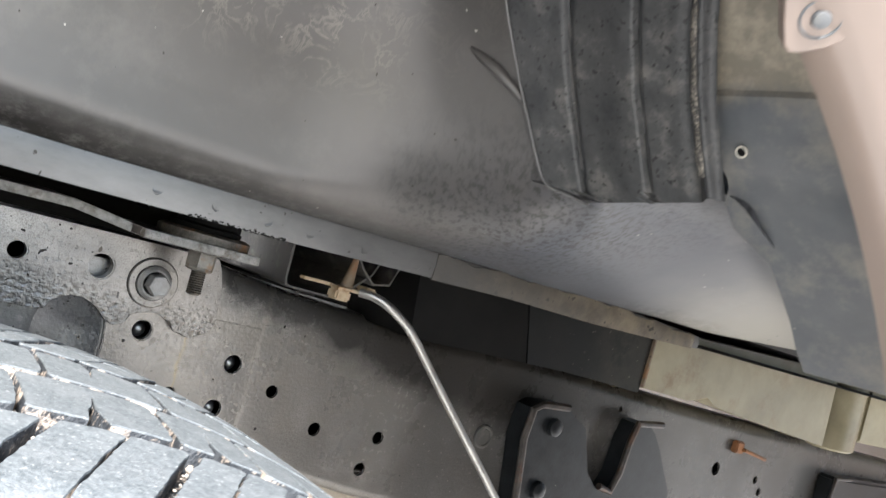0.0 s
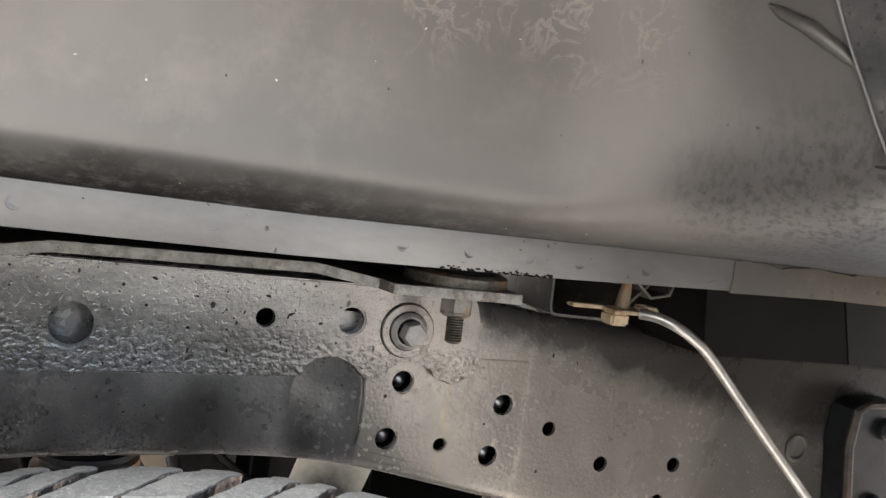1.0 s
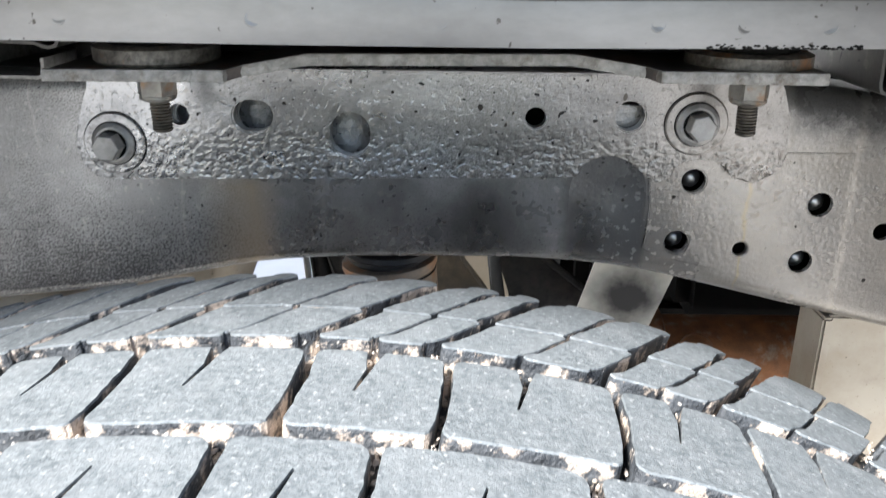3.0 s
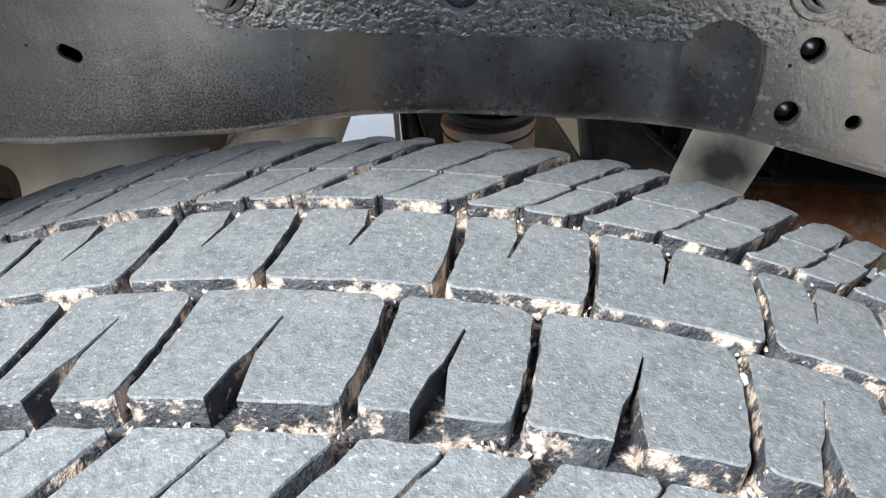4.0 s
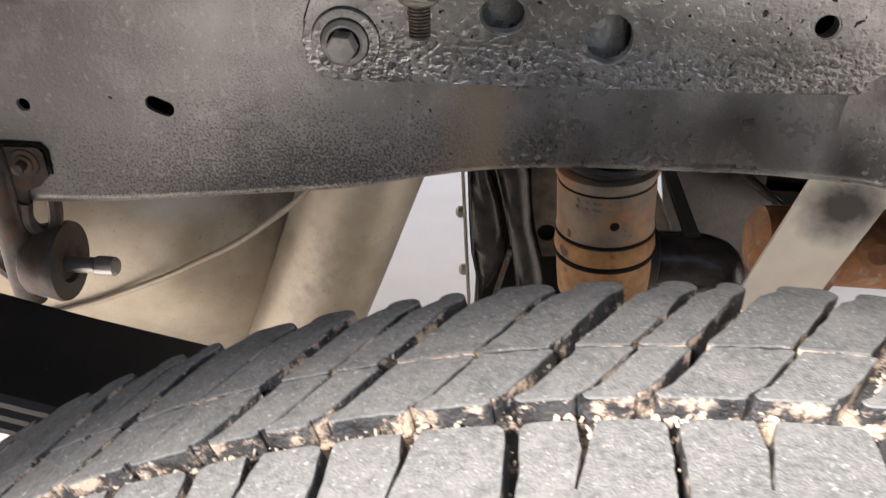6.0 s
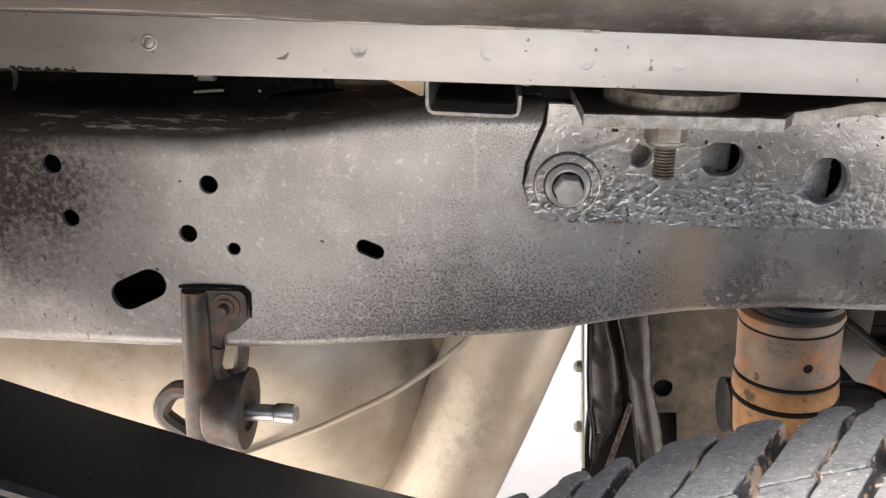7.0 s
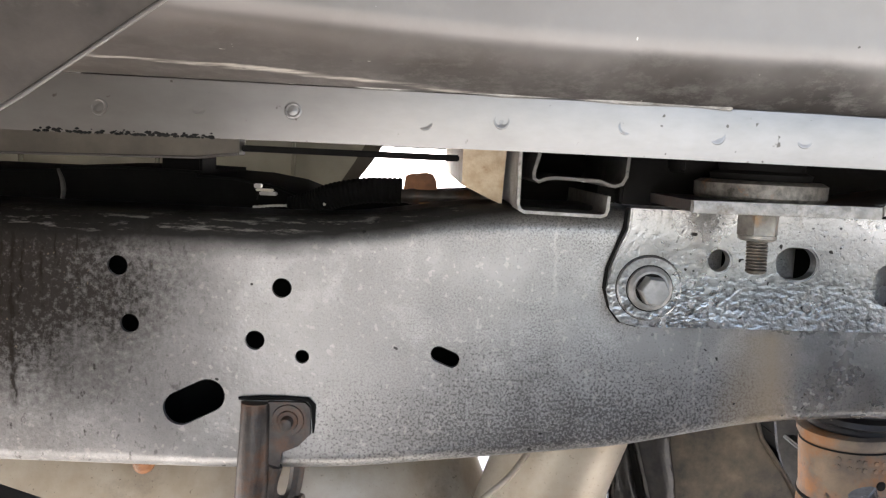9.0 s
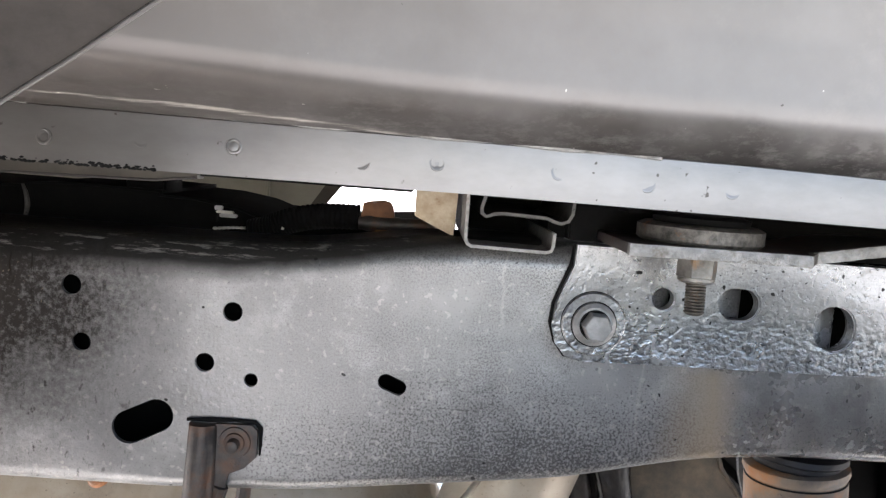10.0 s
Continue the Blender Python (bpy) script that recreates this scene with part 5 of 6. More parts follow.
def tread_block(start, length, row):
    y0, y1, slant, notch, _ = row
    f = lambda y: slant * ((y - y0) / (y1 - y0))
    c = 0.0050 if y1 > 0.1 else 0.0010 if y1 > 0.07 else 0.0022 if length < 0.03 else 0.0035
    c0 = 0.0010 if y1 > 0.1 else 0.0022 if length < 0.03 else 0.0035
    deep = 0.0105 if notch else 0.0150
    left = [(f(y0 + (y1 - y0) * k / 4), y0 + (y1 - y0) * k / 4) for k in range(5)]
    bow = [0.0, 0.0006, 0.0008, 0.0006, 0.0]
    left = [(u + b, y) for (u, y), b in zip(left, bow)]
    right = [(u + length, y) for u, y in left]
    if y1 > 0.1:
        flare = [0.0, 0.0, 0.0004, 0.0011, 0.0022]
        left = [(u + d, y) for (u, y), d in zip(left, flare)]
        right = [(u - d, y) for (u, y), d in zip(right, flare)]
    ring = []
    sharp = set()
    m = 0.47 * length
    if notch < 0:
        cut = [(m - 0.0045, y0), (m - 0.0015, y0 + 0.0125), (m + 0.0012, y0 + 0.018), (m + 0.0055, y0 + 0.034), (m + 0.0059, y0 + 0.0339), (m + 0.0026, y0 + 0.0175), (m + 0.0028, y0 + 0.0125), (m + 0.0035, y0)]
        ring += cut
        sharp = set(cut)
    def corner(u, y, r, a0):
        """Quarter round of radius r, from angle a0 on, in the corner (u, y)."""
        su, sy = (1 if a0 in (270, 0) else -1), (1 if a0 in (0, 90) else -1)
        return [(u - su * r + r * math.cos(radians(a0 + q)), y - sy * r + r * math.sin(radians(a0 + q))) for q in (0, 30, 60, 90)]

    back_r = c + 0.0022 if notch < 0 else c
    ring += corner(right[0][0], y0, c0, 270) + right[1:4] + corner(right[4][0], y1, back_r, 0)
    if notch > 0:
        cut = [(m + 0.0055, y1), (m + 0.0030, y1 - 0.007), (m + 0.0022, y1 - 0.011), (m - 0.0015, y1 - 0.0245), (m - 0.0019, y1 - 0.0243), (m + 0.0008, y1 - 0.011), (m + 0.0004, y1 - 0.007), (m, y1)]
        ring += cut
        sharp = set(cut)
    ring += corner(left[4][0], y1, c, 90) + left[3:0:-1] + corner(left[0][0], y0, c0, 180)
    worn = []
    for i, p in enumerate(ring):
        q = ring[(i + 1) % len(ring)]
        worn.append(p)
        far = math.hypot(q[0] - p[0], q[1] - p[1])
        if p in sharp and q in sharp:
            continue
        steps = int(far / 0.0028)
        for k in range(1, steps):
            s = k / steps
            w = chip.gauss(0, 0.00022)
            worn.append((p[0] + (q[0] - p[0]) * s - (q[1] - p[1]) / far * w, p[1] + (q[1] - p[1]) * s + (q[0] - p[0]) / far * w))
    ring = worn
    bm = bmesh.new()
    n = len(ring)
    inset = []
    for i, (u, y) in enumerate(ring):
        (pu, py), (nu, ny) = ring[i - 1], ring[(i + 1) % n]
        tx, ty = nu - pu, ny - py
        l = math.hypot(tx, ty)
        d = 0.0002 if (u, y) in sharp or y1 > 0.07 else 0.0003
        inset.append((u - ty / l * d, y + tx / l * d))
    vs = [bm.verts.new((u, y, 0)) for u, y in inset]
    es = [bm.edges.new((vs[i], vs[(i + 1) % n])) for i in range(n)]
    bmesh.ops.triangle_fill(bm, use_beauty=True, use_dissolve=False, edges=es, normal=(0, 0, 1))
    cu, cy = sum(u for u, _ in ring) / n, (y0 + y1) / 2
    mid = [bm.verts.new((u, y, 0.0007)) for u, y in ring]
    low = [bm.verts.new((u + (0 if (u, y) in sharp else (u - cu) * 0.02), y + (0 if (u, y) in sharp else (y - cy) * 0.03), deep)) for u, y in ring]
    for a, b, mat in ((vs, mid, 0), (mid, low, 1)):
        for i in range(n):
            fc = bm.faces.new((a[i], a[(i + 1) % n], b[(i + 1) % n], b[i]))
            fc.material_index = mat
    for v in bm.verts:
        v.co = on_tyre(v.co.x + start, v.co.y, v.co.z)
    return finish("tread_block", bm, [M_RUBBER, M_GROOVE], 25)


for row in ROWS:
    for start, length in row[4]:
        me = tread_block(start, length, row)
        for k in range(PAIRS):
            ob = new("tread_block", me)
            ob.parent = wheel
            ob.rotation_euler = (0, k * STEP, 0)

# dry mud in the grooves
rng = random.Random(7)
ico = bmesh.new()
bmesh.ops.create_icosphere(ico, subdivisions=1, radius=1.0)
ico_v = [v.co.copy() for v in ico.verts]
ico_f = [[v.index for v in f.verts] for f in ico.faces]
ico.free()
verts, faces = [], []


def crumb(u, y, drop, size):
    at = on_tyre(u, y, drop) + C
    base = len(verts)
    turn = Matrix.Rotation(rng.uniform(0, 6.28), 3, "Y") @ Matrix.Rotation(rng.uniform(0, 6.28), 3, "Z")
    squash = Vector((rng.uniform(0.8, 1.8), rng.uniform(0.6, 1.2), rng.uniform(0.4, 0.8)))
    for v in ico_v:
        w = turn @ Vector((v.x * squash.x, v.y * squash.y, v.z * squash.z))
        verts.append(at + w * size * rng.uniform(0.75, 1.25))
    faces.extend([[base + i for i in f] for f in ico_f])


clumps = [rng.uniform(-0.36, 0.42) for _ in range(60)]
for y in (-0.0555, -0.0008, 0.0505):
    for at in clumps:
        if rng.random() < (0.35 if y < -0.05 else 0.75):
            for _ in range(rng.randint(8, 50)):
                crumb(at + rng.gauss(0, 0.008), y + rng.uniform(-0.0045, 0.0045), rng.uniform(0.0055, 0.0100), rng.choice((0.0004, 0.0005, 0.0007, 0.0009, 0.0013)))
for row in ROWS:
    for start, length in row[4]:
        for k in range(-4, 5):
            for _ in range(rng.randint(2, 16)):
                s = rng.random() ** 2
                if rng.random() < 0.4:
                    s = 1 - s * 0.3
                crumb(start + k * STEP * R + row[2] * s - rng.uniform(0.0004, 0.0025), row[0] + (row[1] - row[0]) * s, rng.uniform(0.004, 0.0095), rng.choice((0.0003, 0.0004, 0.0006, 0.0009)))
me = bpy.data.meshes.new("dried_mud")
me.from_pydata([tuple(v) for v in verts], [], faces)
me.materials.append(M_DIRT)
tagged(new("dried_mud", me), "crumbs of dry sandy mud in the tyre grooves", "mud", kind="stuff")
bm = bmesh.new()
bmesh.ops.create_icosphere(bm, subdivisions=2, radius=0.0023, matrix=Matrix.Translation((0.2875, -0.4335, 0.7665)) @ Matrix.Diagonal((1.0, 0.8, 0.75, 1)))
for v in bm.verts:
    v.co += Vector((math.sin(v.co.x * 2100), math.sin(v.co.y * 1900), math.sin(v.co.z * 2300))) * 0.0003
solo("pebble", bm, M_WHITE, "small white pebble stuck in a tread groove", "pebble")

# ---- leaf spring ----
spring = thing("leaf_spring", "glossy black leaf spring with bare bright edges", "leaf spring", (-0.2, -0.09, 0.5))
LEAF_X, LEAF_Z = (-0.8, -0.44, -0.32, -0.2, -0.077, 0.05, 0.2), (0.75, 0.6275, 0.5895, 0.5555, 0.527, 0.506, 0.492)
for k, (lift, reach) in enumerate(((0.0, 0.9), (-0.0125, 0.56), (-0.025, 0.45))):
    bm = bmesh.new()
    rings = []
    for j in range(31):
        x = 0.2 - reach * j / 30
        z = float(np.interp(x, LEAF_X, LEAF_Z)) + lift
        rings.append([(x, -0.153, z - 0.012), (x, -0.155, z - 0.010), (x, -0.155, z - 0.005), (x, -0.151, z - 0.001), (x, -0.062, z + 0.001), (x, -0.060, z), (x, -0.060, z - 0.012)])
    loops(bm, rings, caps=True)
    part("leaf", bm, M_BLACK, spring)

# ---- under the rail ----
muffler = thing("exhaust", "dusty tan exhaust muffler with raised seam and sloping tailpipe", "exhaust", (-0.5, 0.25, 0.3))
bm = bmesh.new()
tube(bm, smooth_path([(0.020, 0.195, 0.665), (-0.0165, 0.185, 0.57), (-0.048, 0.178, 0.48), (-0.077, 0.175, 0.40), (-0.12, 0.175, 0.28)], 4), 0.057, 40)
part("tailpipe", bm, M_PIPE, muffler, "tan tailpipe with grey smudges")
bm = bmesh.new()
rings = []
for j in range(25):
    x = -1.26 + 1.20 * j / 24
    k = max(0.02, 1 - ((x + 0.655) / 0.585) ** 8) ** 0.5 if abs(x + 0.655) < 0.58 else 0.02
    rings.append([(x, 0.27 + 0.16 * k * math.cos(a), 0.462 + 0.188 * k * math.sin(a)) for a in [2 * math.pi * i / 32 for i in range(32)]])
loops(bm, rings, caps=True)
part("body", bm, M_PIPE, muffler)
bm = bmesh.new()
tube(bm, smooth_path([(-0.40, 0.112, 0.40), (-0.30, 0.110, 0.432), (-0.218, 0.109, 0.469), (-0.173, 0.110, 0.493), (-0.124, 0.114, 0.521), (-0.073, 0.124, 0.560), (-0.050, 0.138, 0.585)], 5), 0.0030, 12)
part("seam", bm, M_PIPE, muffler)
bm = bmesh.new()
turned(bm, (-0.386, 0.125, 0.565), (0, -1, 0.2), [(0, 0.009), (0.006, 0.009), (0.009, 0.006), (0.0095, 0.002)], 18)
part("screw", bm, M_RUST, muffler)

BX, BY = 0.197, 0.064
LEAN = (0.085, 0, -1)
bump = thing("bump_stop", "rusted steel bump stop cup with black rubber inside, under the rail", "bump stop", (BX, BY, 0.53))
bm = bmesh.new()
turned(bm, (BX, BY, 0.643), LEAN, [(0, 0.0365), (0.001, 0.0408), (0.005, 0.0412), (0.008, 0.0398), (0.010, 0.0385), (0.013, 0.0398), (0.050, 0.0396), (0.053, 0.0402), (0.056, 0.0410), (0.058, 0.0405), (0.060, 0.0395)], 44)
cup = part("cup", bm, M_RUSTGREY, bump, "grey cup mottled with rust")
bm = bmesh.new()
turned(bm, (BX + 0.0051, BY, 0.583), LEAN, [(0, 0.0395), (0.002, 0.0408), (0.008, 0.0416), (0.012, 0.0418), (0.015, 0.0412), (0.018, 0.0400), (0.040, 0.0396), (0.056, 0.0385), (0.062, 0.0360), (0.066, 0.0300)], 44)
part("lower_ring", bm, M_ORANGE, bump, "orange rusted lower ring")
for z, r, tall in ((0.6330, 0.0390, 0.0034), (0.5890, 0.0412, 0.0050), (0.5690, 0.0418, 0.0062)):
    bm = bmesh.new()
    turned(bm, (BX + (0.643 - z) * 0.085, BY, z), LEAN, [(0, 0.038), (0.0008, r), (0.002, r + 0.0005), (tall - 0.001, r), (tall, 0.038)], 44)
    part("dark_band", bm, M_NEARBLACK, cup)
bm = bmesh.new()
turned(bm, (BX, BY, 0.680), (0, 0, -1), [(0, 0.030), (0.024, 0.031), (0.026, 0.0385), (0.030, 0.0395), (0.032, 0.0375), (0.033, 0.0345), (0.036, 0.0350), (0.038, 0.034)], 40)
part("rubber_collar", bm, M_BLACK, bump)
bm = bmesh.new()
turned(bm, (BX + 0.006, BY - 0.0388, 0.607), (0.15, -1, 0), [(0, 0.0038), (0.0010, 0.0038), (0.0012, 0.0026)], 14)
part("vent_hole", bm, M_NEARBLACK, cup)
bm = bmesh.new()
for k in range(9):
    a = radians(232 + 9 * k + (3 if k % 3 else 0))
    for dz in (0.0, -0.006):
        x, y = BX + 0.0399 * math.cos(a), BY + 0.0399 * math.sin(a)
        turned(bm, (x, y, 0.6245 + dz), (math.cos(a), math.sin(a), 0), [(-0.0005, 0.0020), (0.0004, 0.0019), (0.0005, 0.0010)], 6)
part("stamped_marks", bm, M_RUSTGREY, cup, "worn stamped marks")

bm = bmesh.new()
loops(bm, [[(0.388, 0.120, 0.632), (0.465, 0.118, 0.628), (0.466, 0.124, 0.628), (0.389, 0.126, 0.632)],
           [(0.352, 0.122, 0.508), (0.4245, 0.120, 0.510), (0.426, 0.126, 0.510), (0.3535, 0.128, 0.508)],
           [(0.318, 0.124, 0.39), (0.388, 0.122, 0.392), (0.389, 0.128, 0.392), (0.319, 0.130, 0.39)]], caps=True)
solo("stay_plate", bm, M_STAY, "pale cream flat steel stay with a sooty smudge", "stay plate")
axle = thing("axle", "rust-brown axle tube with a bolted flange behind the stay", "axle", (0.7, 0.33, 0.38))
bm = bmesh.new()
turned(bm, (0.42, 0.33, 0.421), (1, 0, 0), [(0, 0.03), (0.01, 0.045), (0.06, 0.046), (0.065, 0.058), (0.085, 0.058), (0.09, 0.047), (0.5, 0.05), (1.0, 0.05)], 32)
axle_pipe = part("tube", bm, M_RUST, axle)
for q in range(5):
    bm = bmesh.new()
    w = radians(100 + 40 * q)
    hexed(bm, (0.485, 0.33 + 0.052 * math.cos(w), 0.421 + 0.052 * math.sin(w)), (-1, 0, 0), 0.009, 0.014, 0.001)
    part("flange_bolt", bm, M_RUST, axle_pipe)
bm = bmesh.new()
turned(bm, (0.54, 0.28, 0.45), (-0.25, -0.9, 0.3), [(0, 0.02), (0.02, 0.02), (0.025, 0.016), (0.03, 0.012)], 18)
part("breather", bm, M_RUST, axle)
bm = bmesh.new()
block(bm, 0.93, 0.99, 0.03, 0.34, 0.40, 0.445, 0.006)
part("mount_arm", bm, M_RUST, axle)
bm = bmesh.new()
block(bm, 0.935, 0.985, 0.012, 0.034, 0.40, 0.60, 0.004)
part("mount_plate", bm, M_RUST, axle)

# ---- bed crossmembers ----
def sheet(bm, line, y0, y1, thick=0.0022):
    """A folded sheet: a line in x-z run along y."""
    pts = [Vector((x, z)) for x, z in line]
    side = []
    for i, p in enumerate(pts):
        d = (pts[min(i + 1, len(pts) - 1)] - pts[max(i - 1, 0)]).normalized()
        side.append(Vector((-d.y, d.x)) * thick)
    ring = pts + [p + s for p, s in reversed(list(zip(pts, side)))]
    loops(bm, [[(p.x, y, p.y) for p in ring] for y in (y0, y0 + 0.05, y1)], caps=True)


hat = thing("bed_crossmember", "folded dirty steel channel with an open worn end", "crossmember", (-0.06, 0.3, 0.806), "bed crossmembers")
bm = bmesh.new()
sheet(bm, [(-0.0935, 0.851), (-0.0932, 0.812), (-0.0915, 0.808), (-0.088, 0.8062), (-0.037, 0.8055), (-0.033, 0.8070), (-0.0315, 0.811), (-0.0312, 0.820)], -0.030, 0.95)
part("lower_channel", bm, M_WORN, hat)
bm = bmesh.new()
sheet(bm, [(-0.079, 0.851), (-0.0835, 0.834), (-0.083, 0.829), (-0.079, 0.8265), (-0.074, 0.8285), (-0.068, 0.8295), (-0.038, 0.8285), (-0.033, 0.8265), (-0.028, 0.8255), (-0.0225, 0.8275), (-0.0195, 0.833), (-0.0185, 0.851)], -0.026, 0.95)
part("upper_channel", bm, M_LINER, hat)

# near-black plug added to keep the open channel dark inside
bm = bmesh.new()
block(bm, -0.092, -0.0192, 0.12, 0.13, 0.808, 0.852)
part("dark_plug", bm, M_NEARBLACK, hat)

tail = thing("bed_crossmember", "dirty dark channel end with rusty wire clip", "crossmember", (0.6, 0.3, 0.803), "bed crossmembers")
bm = bmesh.new()
sheet(bm, [(0.531, 0.851), (0.5325, 0.812), (0.5345, 0.8065), (0.539, 0.8045), (0.585, 0.8035), (0.592, 0.806), (0.606, 0.815), (0.628, 0.836), (0.634, 0.851)], -0.045, 0.95)
part("lower_channel", bm, M_LINER, tail)
bm = bmesh.new()
sheet(bm, [(0.60, 0.853), (0.612, 0.838), (0.628, 0.826), (0.648, 0.83), (0.656, 0.853)], -0.05, 0.95)
part("upper_channel", bm, M_LINER, tail)

rod = thing("wire_stay", "grey steel rod in a rusty tan clip, sloping down", "rod", (0.75, -0.1, 0.6))
bm = bmesh.new()
tube(bm, smooth_path([(0.590, -0.088, 0.8185), (0.600, -0.098, 0.818), (0.613, -0.105, 0.8135), (0.632, -0.105, 0.8045), (0.655, -0.104, 0.789), (0.715, -0.10, 0.737), (0.828, -0.10, 0.636), (0.96, -0.10, 0.515)], 6), 0.0043, 12)
part("rod", bm, M_STEEL, rod)
bm = bmesh.new()
block(bm, 0.566, 0.604, -0.088, -0.060, 0.8165, 0.8195, 0.001)
block(bm, 0.569, 0.586, -0.082, -0.064, 0.806, 0.8165, 0.002)
block(bm, 0.594, 0.606, -0.092, -0.072, 0.8195, 0.8245, 0.0015)
block(bm, 0.538, 0.570, -0.070, -0.060, 0.817, 0.8200, 0.001)
part("clip", bm, M_CLIP, rod, "tan rusty clip and nut")
bm = bmesh.new()
turned(bm, (0.586, -0.068, 0.8195), (0.1, 0, 1), [(0, 0.0065), (0.012, 0.005), (0.028, 0.003), (0.03, 0.001)], 14)
part("pin", bm, M_RUSTGREY, rod, "tan rusted pin")

# ---- hanger bracket under the rail ----
hang = thing("hanger_bracket", "dark rusty hanger bracket bolted to the rail, bright pin", "bracket", (-0.25, 0.0, 0.53))
bm = bmesh.new()
plate_xz(bm, [(-0.258, 0.6635), (-0.232, 0.6640), (-0.228, 0.660), (-0.2275, 0.641), (-0.236, 0.632), (-0.247, 0.627), (-0.252, 0.60), (-0.258, 0.60)], [], -0.0045, -0.0005)
part("ear", bm, M_ARM, hang)
bm = bmesh.new()
rings = []
for z, xa, xb, yf in ((0.6625, -0.277, -0.2565, -0.010), (0.64, -0.2775, -0.2565, -0.012), (0.61, -0.279, -0.2565, -0.013), (0.58, -0.281, -0.257, -0.012), (0.55, -0.283, -0.258, -0.010), (0.52, -0.284, -0.26, -0.008)):
    rings.append([(xa, yf + 0.007, z), (xa + 0.0010, yf + 0.003, z), (xa + 0.004, yf + 0.0002, z), (xa + 0.009, yf - 0.0012, z), (xa + 0.014, yf - 0.0005, z), (xb - 0.003, yf + 0.002, z), (xb, yf + 0.006, z), (xb, yf + 0.011, z), (xa, yf + 0.011, z)])
loops(bm, rings, caps=True)
part("arm", bm, M_ARM, hang, angle=60)
bm = bmesh.new()
tube(bm, [(-0.279, -0.0015, 0.6645), (-0.262, -0.0018, 0.6655), (-0.245, -0.0016, 0.6662), (-0.230, -0.0016, 0.6655), (-0.2262, -0.0014, 0.6615), (-0.2258, -0.0012, 0.650), (-0.2260, -0.0010, 0.641)], [0.0012, 0.0019, 0.0014, 0.0017, 0.0018, 0.0013, 0.0006], 8)
part("grime_edge", bm, M_NEARBLACK, hang, "black grime caught along the ear")
bm = bmesh.new()
tube(bm, smooth_path([(-0.252, -0.003, 0.617), (-0.256, -0.001, 0.600), (-0.254, 0.004, 0.588), (-0.246, 0.010, 0.583), (-0.240, 0.012, 0.595), (-0.237, 0.012, 0.622)], 4), 0.0055, 8)
part("web_rib", bm, M_ARM, hang)
bm = bmesh.new()
turned(bm, (-0.266, 0.008, 0.5565), (1, 0, 0), [(0, 0.026), (0.003, 0.029), (0.014, 0.031), (0.022, 0.032), (0.028, 0.0335), (0.0315, 0.0325), (0.0318, 0.018), (0.028, 0.016)], 40)
bush = part("bushing", bm, M_ARM, hang, "black rubber bushing")
bm = bmesh.new()
turned(bm, (-0.244, 0.008, 0.5535), (1, 0, 0), [(0, 0.0068), (0.030, 0.0068), (0.0315, 0.0082), (0.036, 0.0084), (0.046, 0.0080), (0.0485, 0.006)], 24)
part("pin", bm, M_STEEL, bush, "bright worn steel pin")
bm = bmesh.new()
turned(bm, (-0.2435, -0.0045, 0.651), (0, -1, 0), [(0, 0.0115), (0.0015, 0.0110), (0.0017, 0.0075), (0.0035, 0.007), (0.004, 0.0045), (0.012, 0.0042), (0.0125, 0.003)], 24)
part("bolt", bm, M_ARM, hang)
bm = bmesh.new()
tube(bm, smooth_path([(-0.30, 0.05, 0.50), (-0.325, 0.05, 0.522), (-0.312, 0.05, 0.545), (-0.285, 0.04, 0.55), (-0.262, 0.02, 0.555)], 5), 0.008, 10)
part("hook", bm, M_ARM, hang, "brown rusted hook")

# ---- pale outrigger beyond the wheel ----
outr = thing("outrigger", "pale greenish-cream steel outrigger with rust lines on the rail", "outrigger", (1.2, -0.05, 0.78))
# near-black sheet gives the recess under the flange its shade
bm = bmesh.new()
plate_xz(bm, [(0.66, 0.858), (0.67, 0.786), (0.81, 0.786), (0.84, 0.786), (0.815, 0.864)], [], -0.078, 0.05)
part("dark_end", bm, M_NEARBLACK, outr, "near-black front end filling the dark recess")
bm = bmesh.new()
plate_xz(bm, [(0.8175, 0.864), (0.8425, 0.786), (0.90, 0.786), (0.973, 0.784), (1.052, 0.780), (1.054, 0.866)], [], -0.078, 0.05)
part("dirty_panel", bm, M_OLDOLIVE, outr, "dark olive panel, near-black toward its front")
bm = bmesh.new()
plate_xz(bm, [(1.058, 0.788), (1.11, 0.786), (1.16, 0.784), (1.185, 0.789), (1.205, 0.794), (1.222, 0.7865), (1.26, 0.781), (1.563, 0.758), (1.556, 0.884), (1.053, 0.868)], [], -0.08, 0.05)
part("cream_box", bm, M_OLIVE, outr)
bm = bmesh.new()
turned(bm, (1.645, -0.045, 0.885), (0.07, 0, -1), [(0, 0.045), (0.128, 0.042), (0.132, 0.036)], 24)
part("post", bm, M_OLIVE, outr)
bm = bmesh.new()
block(bm, 1.71, 2.3, -0.07, 0.05, 0.775, 0.885, 0.004)
part("far_box", bm, M_OLIVE, outr)
bm = bmesh.new()
block(bm, 1.0535, 1.0585, -0.0815, -0.076, 0.788, 0.862, 0.001)
part("rust_seam", bm, M_RUSTGREY, outr, "orange rust seam")

